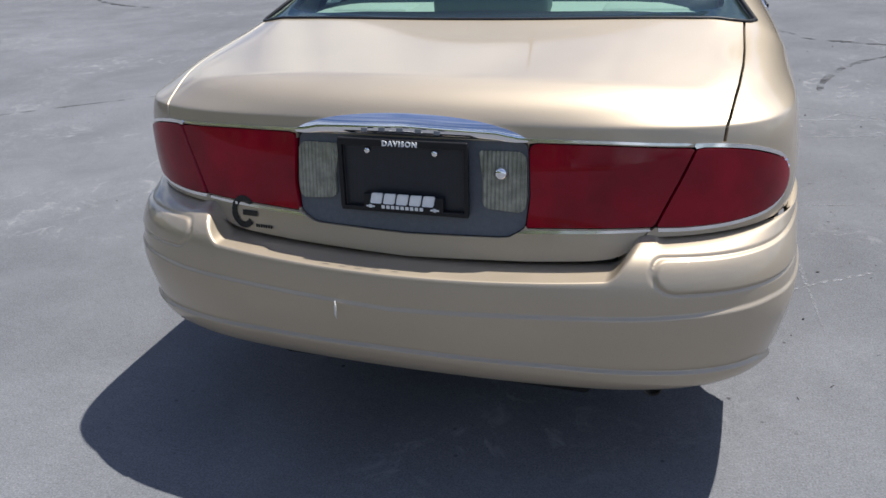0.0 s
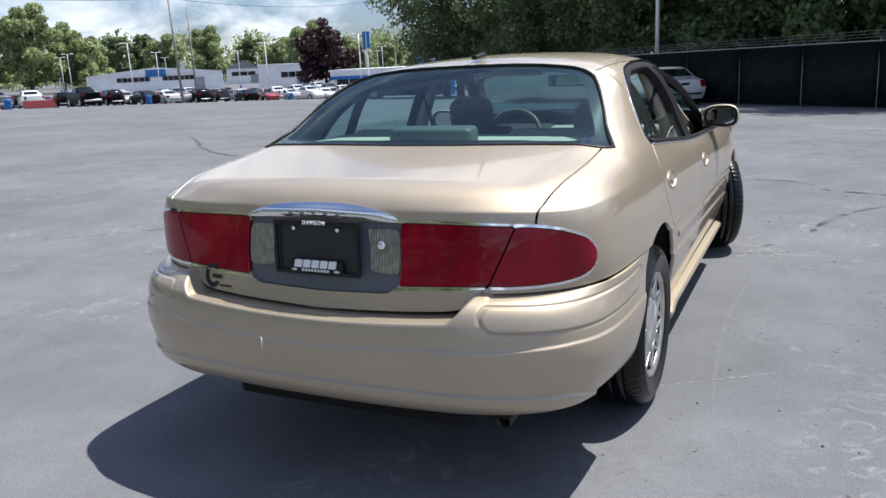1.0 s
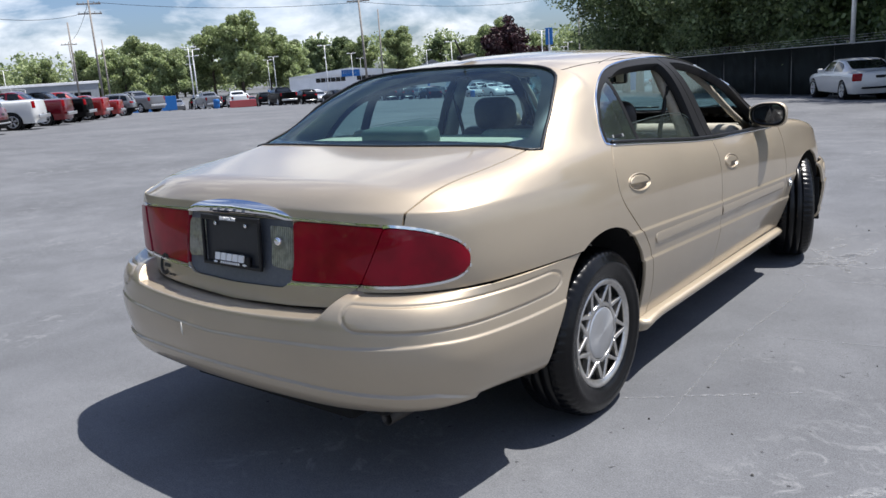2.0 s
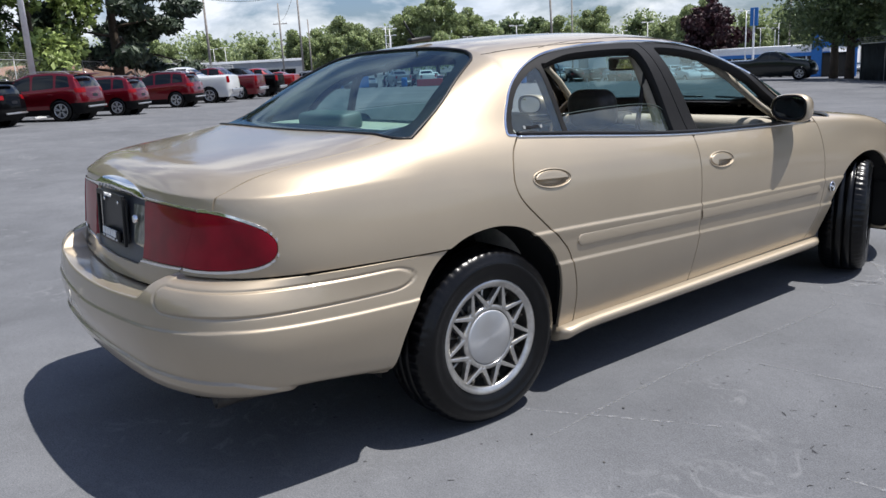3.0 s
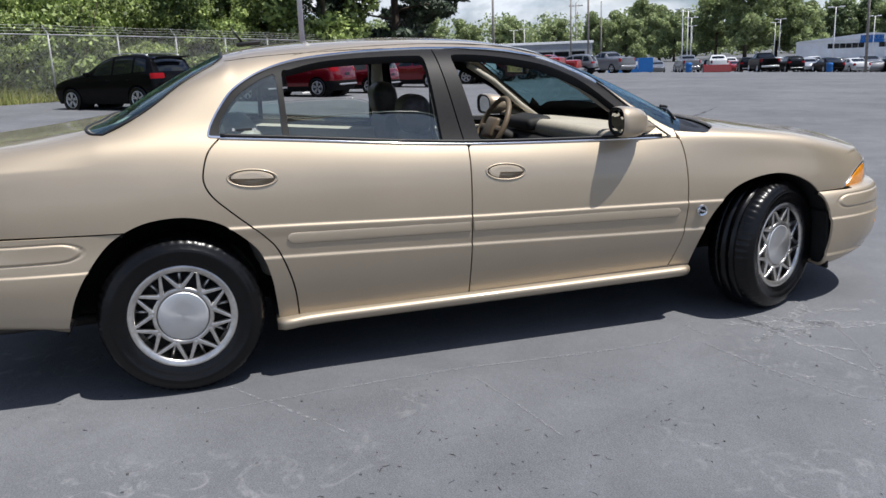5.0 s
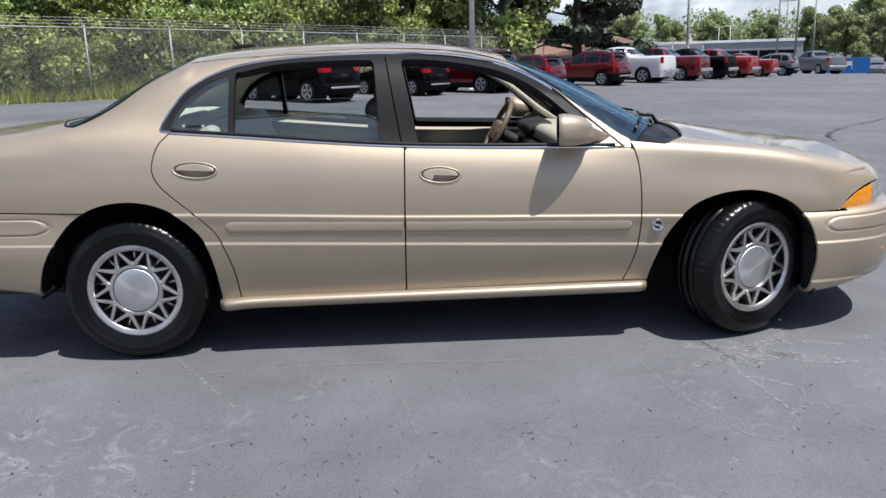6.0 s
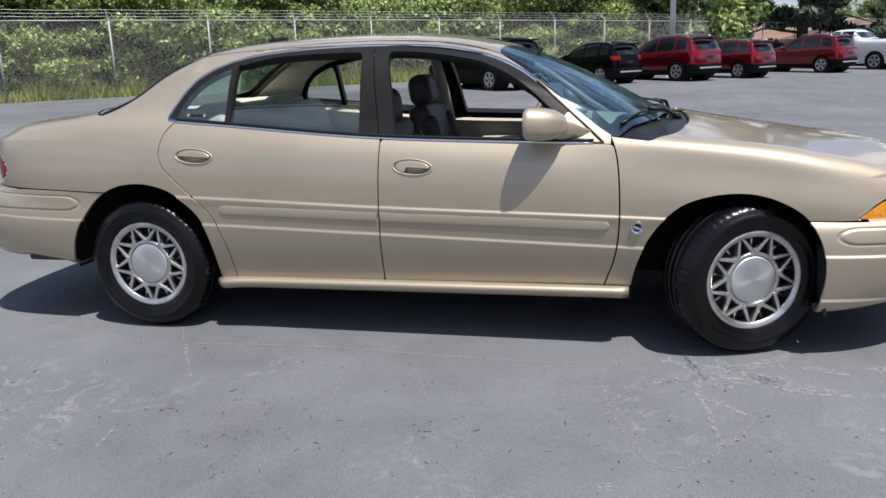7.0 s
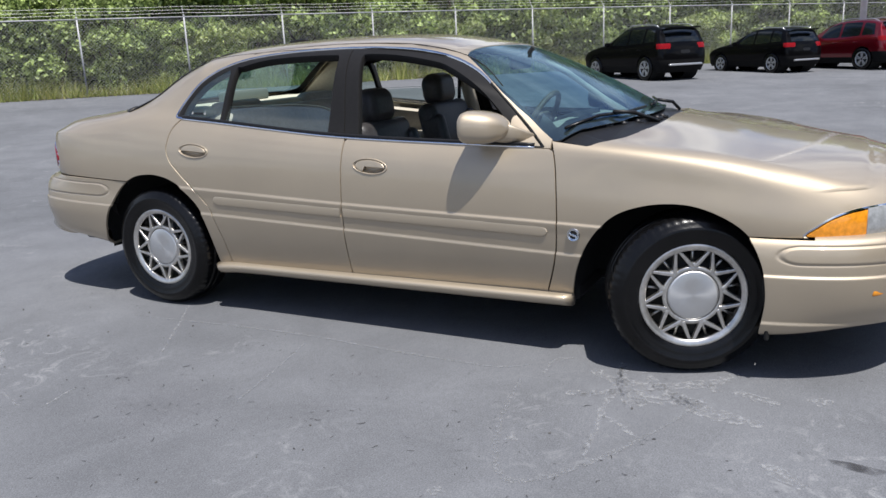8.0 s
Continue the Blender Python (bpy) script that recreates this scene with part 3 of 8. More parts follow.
CAR_ROWS = []
CAR_ROWS.append([(0, 0, -1.05, 0.6), (2, 0.6, -1.015, 0.6), (3, 0.8, -0.875, 0.6), (4, 0.842, -0.62, 0.6), (5, 0.85, -0.4, 0.5), (6, 0.84, -0.1, 0.25), (8, 0.835, 0.5, 0.25), (12, 0.82, 2.1, 0.25), (13, 0.82, 2.4, 0.25), (14, 0.84, 2.7, 0.25), (15, 0.84, 3, 0.5), (16, 0.82, 3.22, 0.5), (17, 0.72, 3.48, 0.5), (18, 0.42, 3.66, 0.5), (19, 0, 3.72, 0.5)])  # bumper line
CAR_ROWS.append([(0, 0, -1.045, 0.66), (2, 0.62, -1.008, 0.66), (3, 0.82, -0.872, 0.66), (4, 0.88, -0.66, 0.64), (5, 0.89, -0.4, 0.56), (6, 0.892, -0.1, 0.43), (8, 0.886, 0.5, 0.42), (12, 0.878, 2.1, 0.41), (13, 0.882, 2.4, 0.4), (14, 0.89, 2.7, 0.42), (15, 0.885, 3, 0.54), (16, 0.865, 3.24, 0.54), (17, 0.75, 3.52, 0.54), (18, 0.44, 3.7, 0.54), (19, 0, 3.76, 0.54)])  # lower flank
CAR_ROWS.append([(0, 0, -1.032, 0.715), (2, 0.62, -0.995, 0.715), (3, 0.83, -0.868, 0.715), (4, 0.897, -0.67, 0.7), (5, 0.908, -0.4, 0.66), (6, 0.915, -0.1, 0.59), (8, 0.91, 0.5, 0.58), (12, 0.905, 2.1, 0.56), (13, 0.91, 2.4, 0.55), (14, 0.918, 2.7, 0.56), (15, 0.905, 3, 0.59), (16, 0.88, 3.25, 0.59), (17, 0.765, 3.53, 0.59), (18, 0.45, 3.71, 0.59), (19, 0, 3.77, 0.59)])  # moulding line
CAR_ROWS.append([(0, 0, -1.017, 0.78), (2, 0.62, -0.982, 0.78), (3, 0.84, -0.87, 0.78), (4, 0.904, -0.68, 0.775), (5, 0.915, -0.4, 0.765), (6, 0.922, -0.1, 0.74), (8, 0.915, 0.5, 0.73), (12, 0.908, 2.1, 0.7), (13, 0.912, 2.4, 0.69), (14, 0.922, 2.7, 0.695), (15, 0.91, 3, 0.68), (16, 0.878, 3.24, 0.655), (17, 0.757, 3.56, 0.655), (18, 0.44, 3.74, 0.66), (19, 0, 3.8, 0.66)])  # upper flank
CAR_ROWS.append([(0, 0, -1.004, 0.865), (2, 0.62, -0.972, 0.865), (3, 0.84, -0.87, 0.86), (4, 0.897, -0.68, 0.855), (5, 0.905, -0.4, 0.86), (6, 0.912, -0.1, 0.865), (8, 0.905, 0.5, 0.86), (12, 0.895, 2.1, 0.81), (13, 0.895, 2.4, 0.795), (14, 0.898, 2.7, 0.79), (15, 0.89, 3, 0.77), (16, 0.855, 3.26, 0.725), (17, 0.735, 3.54, 0.72), (18, 0.43, 3.7, 0.735), (19, 0, 3.76, 0.735)])  # lamp line
CAR_ROWS.append([(0, 0, -0.988, 0.945), (2, 0.61, -0.958, 0.945), (3, 0.842, -0.865, 0.946), (4, 0.886, -0.67, 0.95), (5, 0.884, -0.4, 0.965), (6, 0.885, -0.1, 0.972), (8, 0.872, 0.5, 0.955), (10, 0.868, 1.3, 0.915), (12, 0.866, 2.1, 0.875), (13, 0.88, 2.4, 0.868), (14, 0.896, 2.7, 0.862), (15, 0.887, 3, 0.834), (16, 0.842, 3.25, 0.782), (17, 0.71, 3.49, 0.776), (18, 0.41, 3.62, 0.79), (19, 0, 3.7, 0.79)])  # shoulder
CAR_ROWS.append([(0, 0, -0.985, 0.995), (2, 0.585, -0.955, 0.997), (3, 0.806, -0.85, 0.995), (4, 0.847, -0.66, 1.012), (5, 0.848, -0.4, 1.032), (6, 0.853, -0.1, 1.038), (7, 0.84, 0.2, 1.035), (8, 0.835, 0.5, 1.02), (9, 0.836, 0.9, 0.985), (10, 0.838, 1.3, 0.955), (11, 0.84, 1.7, 0.938), (12, 0.84, 2.1, 0.922), (13, 0.868, 2.4, 0.926), (14, 0.882, 2.7, 0.905), (15, 0.865, 3, 0.872), (16, 0.812, 3.21, 0.828), (17, 0.665, 3.42, 0.812), (18, 0.38, 3.52, 0.818), (19, 0, 3.59, 0.822)])  # belt
CAR_ROWS.append([(0, 0, -0.925, 1.03), (2, 0.55, -0.9, 1.03), (3, 0.735, -0.8, 1.034), (4, 0.766, -0.64, 1.048), (5, 0.778, -0.4, 1.06), (6, 0.803, -0.1, 1.085), (7, 0.803, 0.2, 1.09), (8, 0.8, 0.5, 1.08), (9, 0.8, 0.9, 1.06), (10, 0.8, 1.3, 1.04), (11, 0.8, 1.7, 1.02), (12, 0.8, 2.1, 0.985), (13, 0.822, 2.4, 0.945), (14, 0.822, 2.7, 0.925), (15, 0.797, 3, 0.893), (16, 0.737, 3.17, 0.852), (17, 0.6, 3.33, 0.842), (18, 0.35, 3.42, 0.845), (19, 0, 3.47, 0.85)])  # belt seam
CAR_ROWS.append([(0, 0, -0.83, 1.046), (2, 0.45, -0.81, 1.044), (3, 0.6, -0.725, 1.046), (4, 0.63, -0.6, 1.056), (5, 0.67, -0.4, 1.056), (6, 0.742, -0.08, 1.135), (7, 0.742, 0.2, 1.225), (8, 0.73, 0.5, 1.245), (9, 0.728, 0.9, 1.245), (10, 0.728, 1.3, 1.235), (11, 0.735, 1.7, 1.19), (12, 0.755, 2.1, 1.075), (13, 0.73, 2.4, 0.965), (14, 0.68, 2.7, 0.93), (15, 0.65, 3, 0.897), (16, 0.61, 3.14, 0.868), (17, 0.49, 3.25, 0.866), (18, 0.3, 3.31, 0.868), (19, 0, 3.35, 0.874)])  # lower glass
CAR_ROWS.append([(0, 0, -0.74, 1.052), (2, 0.3, -0.73, 1.051), (3, 0.4, -0.66, 1.053), (4, 0.44, -0.58, 1.058), (5, 0.5, -0.4, 1.066), (6, 0.64, -0.02, 1.215), (7, 0.635, 0.2, 1.351), (8, 0.615, 0.5, 1.383), (9, 0.61, 0.9, 1.394), (10, 0.605, 1.3, 1.389), (11, 0.61, 1.7, 1.343), (12, 0.66, 2.12, 1.16), (13, 0.6, 2.42, 1), (14, 0.5, 2.7, 0.944), (15, 0.47, 3, 0.908), (16, 0.43, 3.12, 0.876), (17, 0.34, 3.17, 0.878), (18, 0.2, 3.2, 0.885), (19, 0, 3.21, 0.89)])  # upper glass
CAR_ROWS.append([(0, 0, -0.68, 1.056), (3, 0.2, -0.62, 1.056), (4, 0.23, -0.56, 1.061), (5, 0.28, -0.4, 1.074), (6, 0.34, -0.02, 1.235), (7, 0.33, 0.2, 1.379), (8, 0.32, 0.5, 1.411), (9, 0.32, 0.9, 1.426), (10, 0.32, 1.3, 1.421), (11, 0.32, 1.7, 1.376), (12, 0.34, 2.14, 1.2), (13, 0.32, 2.46, 1.015), (14, 0.27, 2.7, 0.956), (15, 0.25, 3, 0.922), (16, 0.22, 3.1, 0.89), (19, 0, 3.15, 0.89)])  # roof
CAR_ROWS.append([(0, 0, -0.66, 1.057), (3, 0, -0.6, 1.057), (4, 0, -0.55, 1.064), (5, 0, -0.4, 1.076), (6, 0, -0.02, 1.24), (7, 0, 0.2, 1.38), (8, 0, 0.5, 1.422), (9, 0, 0.9, 1.437), (10, 0, 1.3, 1.431), (11, 0, 1.7, 1.386), (12, 0, 2.15, 1.21), (13, 0, 2.48, 1.02), (14, 0, 2.7, 0.96), (15, 0, 3, 0.927), (16, 0, 3.08, 0.9), (19, 0, 3.13, 0.892)])  # middle


# plain low-order sheets: where each is fitted (y from, y to, z over, half width) and where it holds
EVEN_FIT = {"deck": (-0.87, -0.42, 0.99, 0.70), "rear": (-0.10, 0.26, 1.10, 0.60), "screen": (1.76, 2.40, 1.02, 0.66), "hood": (2.70, 3.42, 0.80, 0.74)}
EVEN_HOLD = ((("deck", "rear"), -0.87, 0.30, 0.99, 0.72, 0.10), (("screen",), 1.68, 2.52, 0.96, 0.74, 0.06), (("hood",), 2.62, 3.50, 0.78, 0.82, 0.12))
EVEN_FACTORS = {}


def even_terms(x, y):
    return np.stack([x ** (2 * i) * y**j for i in range(3) for j in range(3)], -1)


def even_height(names, x, y):
    """Height of one sheet, or of two that meet in a tight fillet."""
    zs = [even_terms(x, y) @ EVEN_FACTORS[k] for k in names]
    return zs[0] if len(zs) == 1 else -soft_min(-zs[0], -zs[1], 0.010)


def even_share(hold, x, y, z):
    _, y0, y1, z0, half, rim = hold
    return step((y - y0) / rim) * step((y1 - y) / 0.05) * step((half - np.abs(x)) / rim) * (z > z0 - 0.02)


def even_normals(sheet):
    """Gives deck, hood and screens the slope of their even sheets."""
    x, y, z = sheet.v.T
    for hold in EVEN_HOLD:
        dx = (even_height(hold[0], x + 1e-4, y) - even_height(hold[0], x - 1e-4, y)) / 2e-4
        dy = (even_height(hold[0], x, y + 1e-4) - even_height(hold[0], x, y - 1e-4)) / 2e-4
        n = np.stack([-dx, -dy, np.ones(len(x))], 1)
        n /= np.linalg.norm(n, axis=1, keepdims=True)
        m = even_share(hold, x, y, z)[:, None]
        sheet.n = sheet.n * (1 - m) + n * m
    sheet.n[np.abs(x) < 1e-6, 0] = 0.0
    return sheet


def even_deck(p):
    """Evens out the boot deck, so that it mirrors the sky without ripples."""
    y, z = p[..., 1], p[..., 2]
    w = (step((-0.24 - y) / 0.14) * step((z - 0.962) / 0.03) * 0.5)[..., None]
    for _ in range(180):
        a = np.concatenate([p[:1], p, p[-1:]])
        p = p + w * 0.5 * (a[:-2] + a[2:] - 2 * p)
        mirror = p[:, -2:-1] * np.array((-1, 1, 1))
        a = np.concatenate([p[:, :1], p, mirror], 1)
        p = p + w * 0.5 * (a[:, :-2] + a[:, 2:] - 2 * p)
        p[:, -1, 0] = 0.0
        p[0, :, 0] = 0.0
    # the hood
    x, y, z = np.abs(p[..., 0]), p[..., 1], p[..., 2]
    w = (step((y - 2.66) / 0.12) * step((3.45 - y) / 0.1) * step((z - 0.78) / 0.05) * step((0.72 - x) / 0.1) * 0.5)[..., None]
    for _ in range(120):
        a = np.concatenate([p[:1], p, p[-2:-1] * np.array((-1, 1, 1))])
        p = p + w * 0.5 * (a[:-2] + a[2:] - 2 * p)
        a = np.concatenate([p[:, :1], p, p[:, -2:-1] * np.array((-1, 1, 1))], 1)
        p = p + w * 0.5 * (a[:, :-2] + a[:, 2:] - 2 * p)
        p[:, -1, 0] = 0.0
        p[-1, :, 0] = 0.0
    x, y, z = np.abs(p[..., 0]), p[..., 1], p[..., 2]
    for name, (y0, y1, z0, half) in EVEN_FIT.items():
        use = (y > y0) & (y < y1) & (z > z0) & (x < half)
        terms = [0, 1, 2, 3, 4, 6] if name == "deck" else list(range(9))
        EVEN_FACTORS[name] = np.zeros(9)
        EVEN_FACTORS[name][terms] = np.linalg.lstsq(even_terms(x, y)[use][:, terms], z[use], rcond=None)[0]
    for hold in EVEN_HOLD:
        m = even_share(hold, x, y, z)
        p[..., 2] = p[..., 2] + m * (even_height(hold[0], x, y) - p[..., 2])
    return p


CAR_US = np.concatenate([np.linspace(0, 4, 56, endpoint=False), np.linspace(4, 16, 176, endpoint=False), np.linspace(16, 19, 24)])
CAR_VS = np.concatenate([np.linspace(0, 1, 16, endpoint=False), np.linspace(1, 3, 66, endpoint=False), np.linspace(3, 7, 70, endpoint=False), np.linspace(7, 11, 62)])
SKIN = even_normals(spline_skin(CAR_ROWS, 20, CAR_US, CAR_VS, side_relief, warp=even_deck))

# lines of the panels, as (y, z) seen from the side
REAR_GAP = round_line([(0.225, 1.05), (0.165, 0.99), (0.138, 0.91), (0.141, 0.86), (0.168, 0.812), (0.222, 0.757), (0.29, 0.695), (0.352, 0.638), (0.405, 0.568), (0.453, 0.425), (0.468, 0.30), (0.47, 0.20)])
MID_GAP = np.array([(1.265, 1.05), (1.255, 0.946), (1.247, 0.669), (1.24, 0.312), (1.238, 0.20)])
FRONT_GAP = round_line([(2.27, 0.955), (2.292, 0.925), (2.315, 0.838), (2.326, 0.695), (2.325, 0.549), (2.309, 0.425), (2.265, 0.285), (2.24, 0.20)])
BELT = round_line([(0.12, 1.049), (0.20, 1.041), (0.527, 1.012), (1.091, 0.960), (1.551, 0.936), (2.25, 0.915), (2.33, 0.913)])
ARCH_REAR = round_line([(-0.45, 0.15), (-0.437, 0.30), (-0.415, 0.38), (-0.386, 0.463), (-0.33, 0.56), (-0.24, 0.665), (-0.13, 0.726), (-0.02, 0.746), (0.08, 0.74), (0.18, 0.708), (0.265, 0.645), (0.33, 0.57), (0.366, 0.46), (0.383, 0.31), (0.388, 0.15)])
ARCH_FRONT = round_line([(2.365, 0.15), (2.378, 0.284), (2.408, 0.41), (2.464, 0.535), (2.564, 0.646), (2.695, 0.698), (2.844, 0.708), (2.97, 0.674), (3.075, 0.606), (3.138, 0.496), (3.158, 0.36), (3.14, 0.22), (3.13, 0.15)])

car = thing("sedan_car", "champagne gold metallic four-door sedan with open windows, parked on asphalt", "car")


def tail_way(v):
    """How far round the tail a point lies: x at the back, going on along the flank."""
    return np.stack([v[:, 0] + np.maximum(v[:, 1] + 1.0, 0.0), v[:, 2]], 1)


def pair(name, sheet, material, parent=None, flange=0.015, label=""):
    """The same panel for the right and the left of the car."""
    r = part(name, sheet.mesh(name, material, flange), material, parent or car, label)
    q = part(name, sheet.mesh(name, material, flange, mirror=True), material, parent or car, label)
    return r, q


def whole(name, sheet, material, parent=None, flange=0.015, label=""):
    return part(name, sheet.mesh(name, material, flange, both=True), material, parent or car, label)


GAP = 0.0034
# outlines of the side window area, the glass, the hood and the boot lid
DLO = np.vstack([round_line([(0.165, 1.045), (0.178, 1.085), (0.216, 1.148), (0.285, 1.228), (0.40, 1.293), (0.56, 1.337), (0.80, 1.360), (1.045, 1.367), (1.20, 1.366), (1.40, 1.357), (1.58, 1.336), (1.76, 1.288), (1.93, 1.200), (2.11, 1.05), (2.262, 0.918)]), round_line([(2.25, 0.915), (1.551, 0.936), (1.091, 0.960), (0.527, 1.012), (0.20, 1.041)])])
SCREEN = np.vstack([round_line([(-0.2, -0.31), (0, -0.31), (0.25, -0.312), (0.48, -0.310), (0.66, -0.298), (0.75, -0.27), (0.782, -0.225)]), round_line([(0.722, -0.092), (0.682, 0.02), (0.618, 0.165), (0.582, 0.221), (0.515, 0.256), (0.40, 0.260), (0.2, 0.264), (0, 0.266), (-0.2, 0.266)])])
WINDSCREEN = np.vstack([round_line([(-0.2, 1.752), (0, 1.752), (0.3, 1.754), (0.46, 1.752), (0.535, 1.765)]), round_line([(0.613, 1.868), (0.699, 1.986), (0.732, 2.078), (0.763, 2.167), (0.806, 2.246), (0.830, 2.295), (0.80, 2.34), (0.6, 2.435), (0.25, 2.54), (0, 2.56), (-0.2, 2.56)])])
HOOD = np.vstack([round_line([(-0.2, 2.635), (0, 2.635), (0.288, 2.637), (0.496, 2.618), (0.64, 2.587), (0.74, 2.553), (0.80, 2.512)]), round_line([(0.853, 2.452), (0.864, 2.60), (0.852, 2.736), (0.824, 2.929), (0.785, 3.121), (0.739, 3.314), (0.688, 3.507), (0.60, 3.66), (0.3, 3.76), (0, 3.79), (-0.2, 3.79)])])
LID_SIDE_Y, LID_SIDE_X = (-1.2, -1.0, -0.93, -0.874, -0.749, -0.623, -0.497, -0.3, -0.15), (0.655, 0.692, 0.710, 0.721, 0.737, 0.746, 0.750, 0.750, 0.752)
OUTER_LAMP = round_line([(0.722, 0.921), (0.80, 0.9175), (0.90, 0.905), (1.01, 0.876), (1.066, 0.842), (1.078, 0.81), (1.058, 0.78), (0.99, 0.758), (0.85, 0.7465), (0.70, 0.742), (0.602, 0.7425)], 6)
INNER_LAMP = np.array([(0.312, 0.928), (0.5, 0.927), (0.722, 0.921), (0.602, 0.7425), (0.43, 0.736), (0.292, 0.730)])
MIDDLE = np.array([(-0.2, 0.93), (0.312, 0.928), (0.292, 0.730), (0.27, 0.716), (0.25, 0.705), (-0.2, 0.694)])

arches = np.minimum(inside(SKIN.v[:, 1:3], ARCH_REAR), inside(SKIN.v[:, 1:3], ARCH_FRONT))
low = np.abs(SKIN.v[:, 0]) > 0.55
BODY = SKIN.cut(np.where(low, -arches, -1.0))

# doors
SILL = 0.262
REAR_DOOR = np.vstack([REAR_GAP[:-8], [(0.468, SILL), (1.239, SILL)], MID_GAP[::-1][1:], BELT[(BELT[:, 0] > 0.22) & (BELT[:, 0] < 1.25)][::-1]])
FRONT_DOOR = np.vstack([MID_GAP[1:-1], [(1.239, SILL), (2.258, SILL)], FRONT_GAP[::-1][9:], BELT[(BELT[:, 0] > 1.26) & (BELT[:, 0] < 2.28)][::-1]])
below = BODY.cut(np.where(BODY.v[:, 0] > 0.6, -1.0, 1.0))
HANDLES = ((0.325, 0.878, 0.098), (1.412, 0.822, 0.092))


def oval(y, z, reach, high):
    """Outline of a handle cup in a door, leaning with the belt line."""
    t = np.linspace(0, 2 * math.pi, 40, endpoint=False)
    return np.stack([y + reach * np.cos(t), z + high * np.sin(t) - 0.06 * reach * np.cos(t)], 1)


def door_skin(outline, hand):
    """A door's outer skin, open where the handle cup sits, with a dense net round it."""
    return below.side(outline, GAP).side(oval(hand[0], hand[1], hand[2] * 0.93, 0.032), keep=False)


rear_doors = pair("rear_door", door_skin(REAR_DOOR, HANDLES[0]), PAINT)
front_doors = pair("front_door", door_skin(FRONT_DOOR, HANDLES[1]), PAINT)

# window area: chrome line, black frames, pillars, glass
flank = BODY.cut(np.where(BODY.v[:, 0] > 0.45, -1.0, 1.0))
dlo = flank.side(DLO)
dist = inside(dlo.v[:, 1:3], DLO)
ring = dlo.cut(-0.0050 - 0.0020 * step((0.42 - dlo.v[:, 1]) / 0.2) - dist)
pair("window_chrome", ring.cut(ring.v[:, 1] - 1.95).shifted(0.003), CHROME, flange=0.012, label="bright chrome window surround")
pair("sail_seal", ring.cut(1.952 - ring.v[:, 1]).shifted(0.002), BLACK_TRIM, flange=0.012)
frame_area = dlo.cut(dist + 0.0055 + 0.0020 * step((0.42 - dlo.v[:, 1]) / 0.2))
REAR_HOLE = np.vstack([round_line([(0.492, 1.002), (0.492, 1.28), (0.517, 1.295), (0.66, 1.325), (0.82, 1.335), (1.0, 1.338)], 6), round_line([(1.108, 1.336), (1.124, 1.32), (1.134, 1.2), (1.146, 0.972), (1.138, 0.965), (0.8, 0.990)], 6)])
QUARTER = np.vstack([round_line([(0.21, 1.055), (0.235, 1.12), (0.30, 1.20), (0.39, 1.257), (0.467, 1.287)], 8), [(0.467, 1.02)], round_line([(0.455, 1.024), (0.3, 1.04)], 4)])
FRONT_HOLE = np.vstack([round_line([(1.318, 0.962), (1.285, 1.15), (1.252, 1.318), (1.262, 1.334), (1.40, 1.328), (1.56, 1.305), (1.72, 1.267), (1.865, 1.193), (1.99, 1.092), (2.052, 1.027), (2.075, 0.945)], 6), round_line([(2.06, 0.932), (1.55, 0.953)], 4)])
SAIL = np.array([(2.083, 0.90), (2.083, 1.052), (2.10, 1.043), (2.26, 0.905)])
glass_r = frame_area.side(QUARTER)
frames = frame_area.side(REAR_HOLE, keep=False).side(QUARTER, keep=False).side(FRONT_HOLE, keep=False).side(SAIL, keep=False)
split = frames.v[:, 1] - np.interp(frames.v[:, 2], (0.90, 1.40), (1.253, 1.169))
pair("window_frame", frames.cut(split + 0.003).shifted(-0.004), PILLAR_BLACK, flange=0.04, label="satin black door window frame")
pair("window_frame", frames.cut(0.003 - split).shifted(-0.004), PILLAR_BLACK, flange=0.04, label="satin black door window frame")
behind = dlo.cut(np.abs(dlo.v[:, 1] - np.interp(dlo.v[:, 2], (0.90, 1.40), (1.253, 1.169))) - 0.03)
pair("pillar_seal", behind.shifted(-0.022), UNDER, flange=0.0)
pair("quarter_window", glass_r.shifted(-0.006), GLASS_SIDE, flange=0.0, label="tinted fixed quarter glass")
pair("mirror_sail", frame_area.side(SAIL).shifted(0.001), PAINT, flange=0.01)
DROPPED = np.vstack([round_line([(0.497, 1.095), (0.75, 1.102), (0.98, 1.10), (1.10, 1.085), (1.148, 1.06)], 6), [(1.15, 0.95), (0.48, 0.99)]])
pair("door_window", dlo.side(DROPPED).shifted(-0.022), GLASS_SIDE, flange=0.0, label="half-lowered tinted rear door glass")
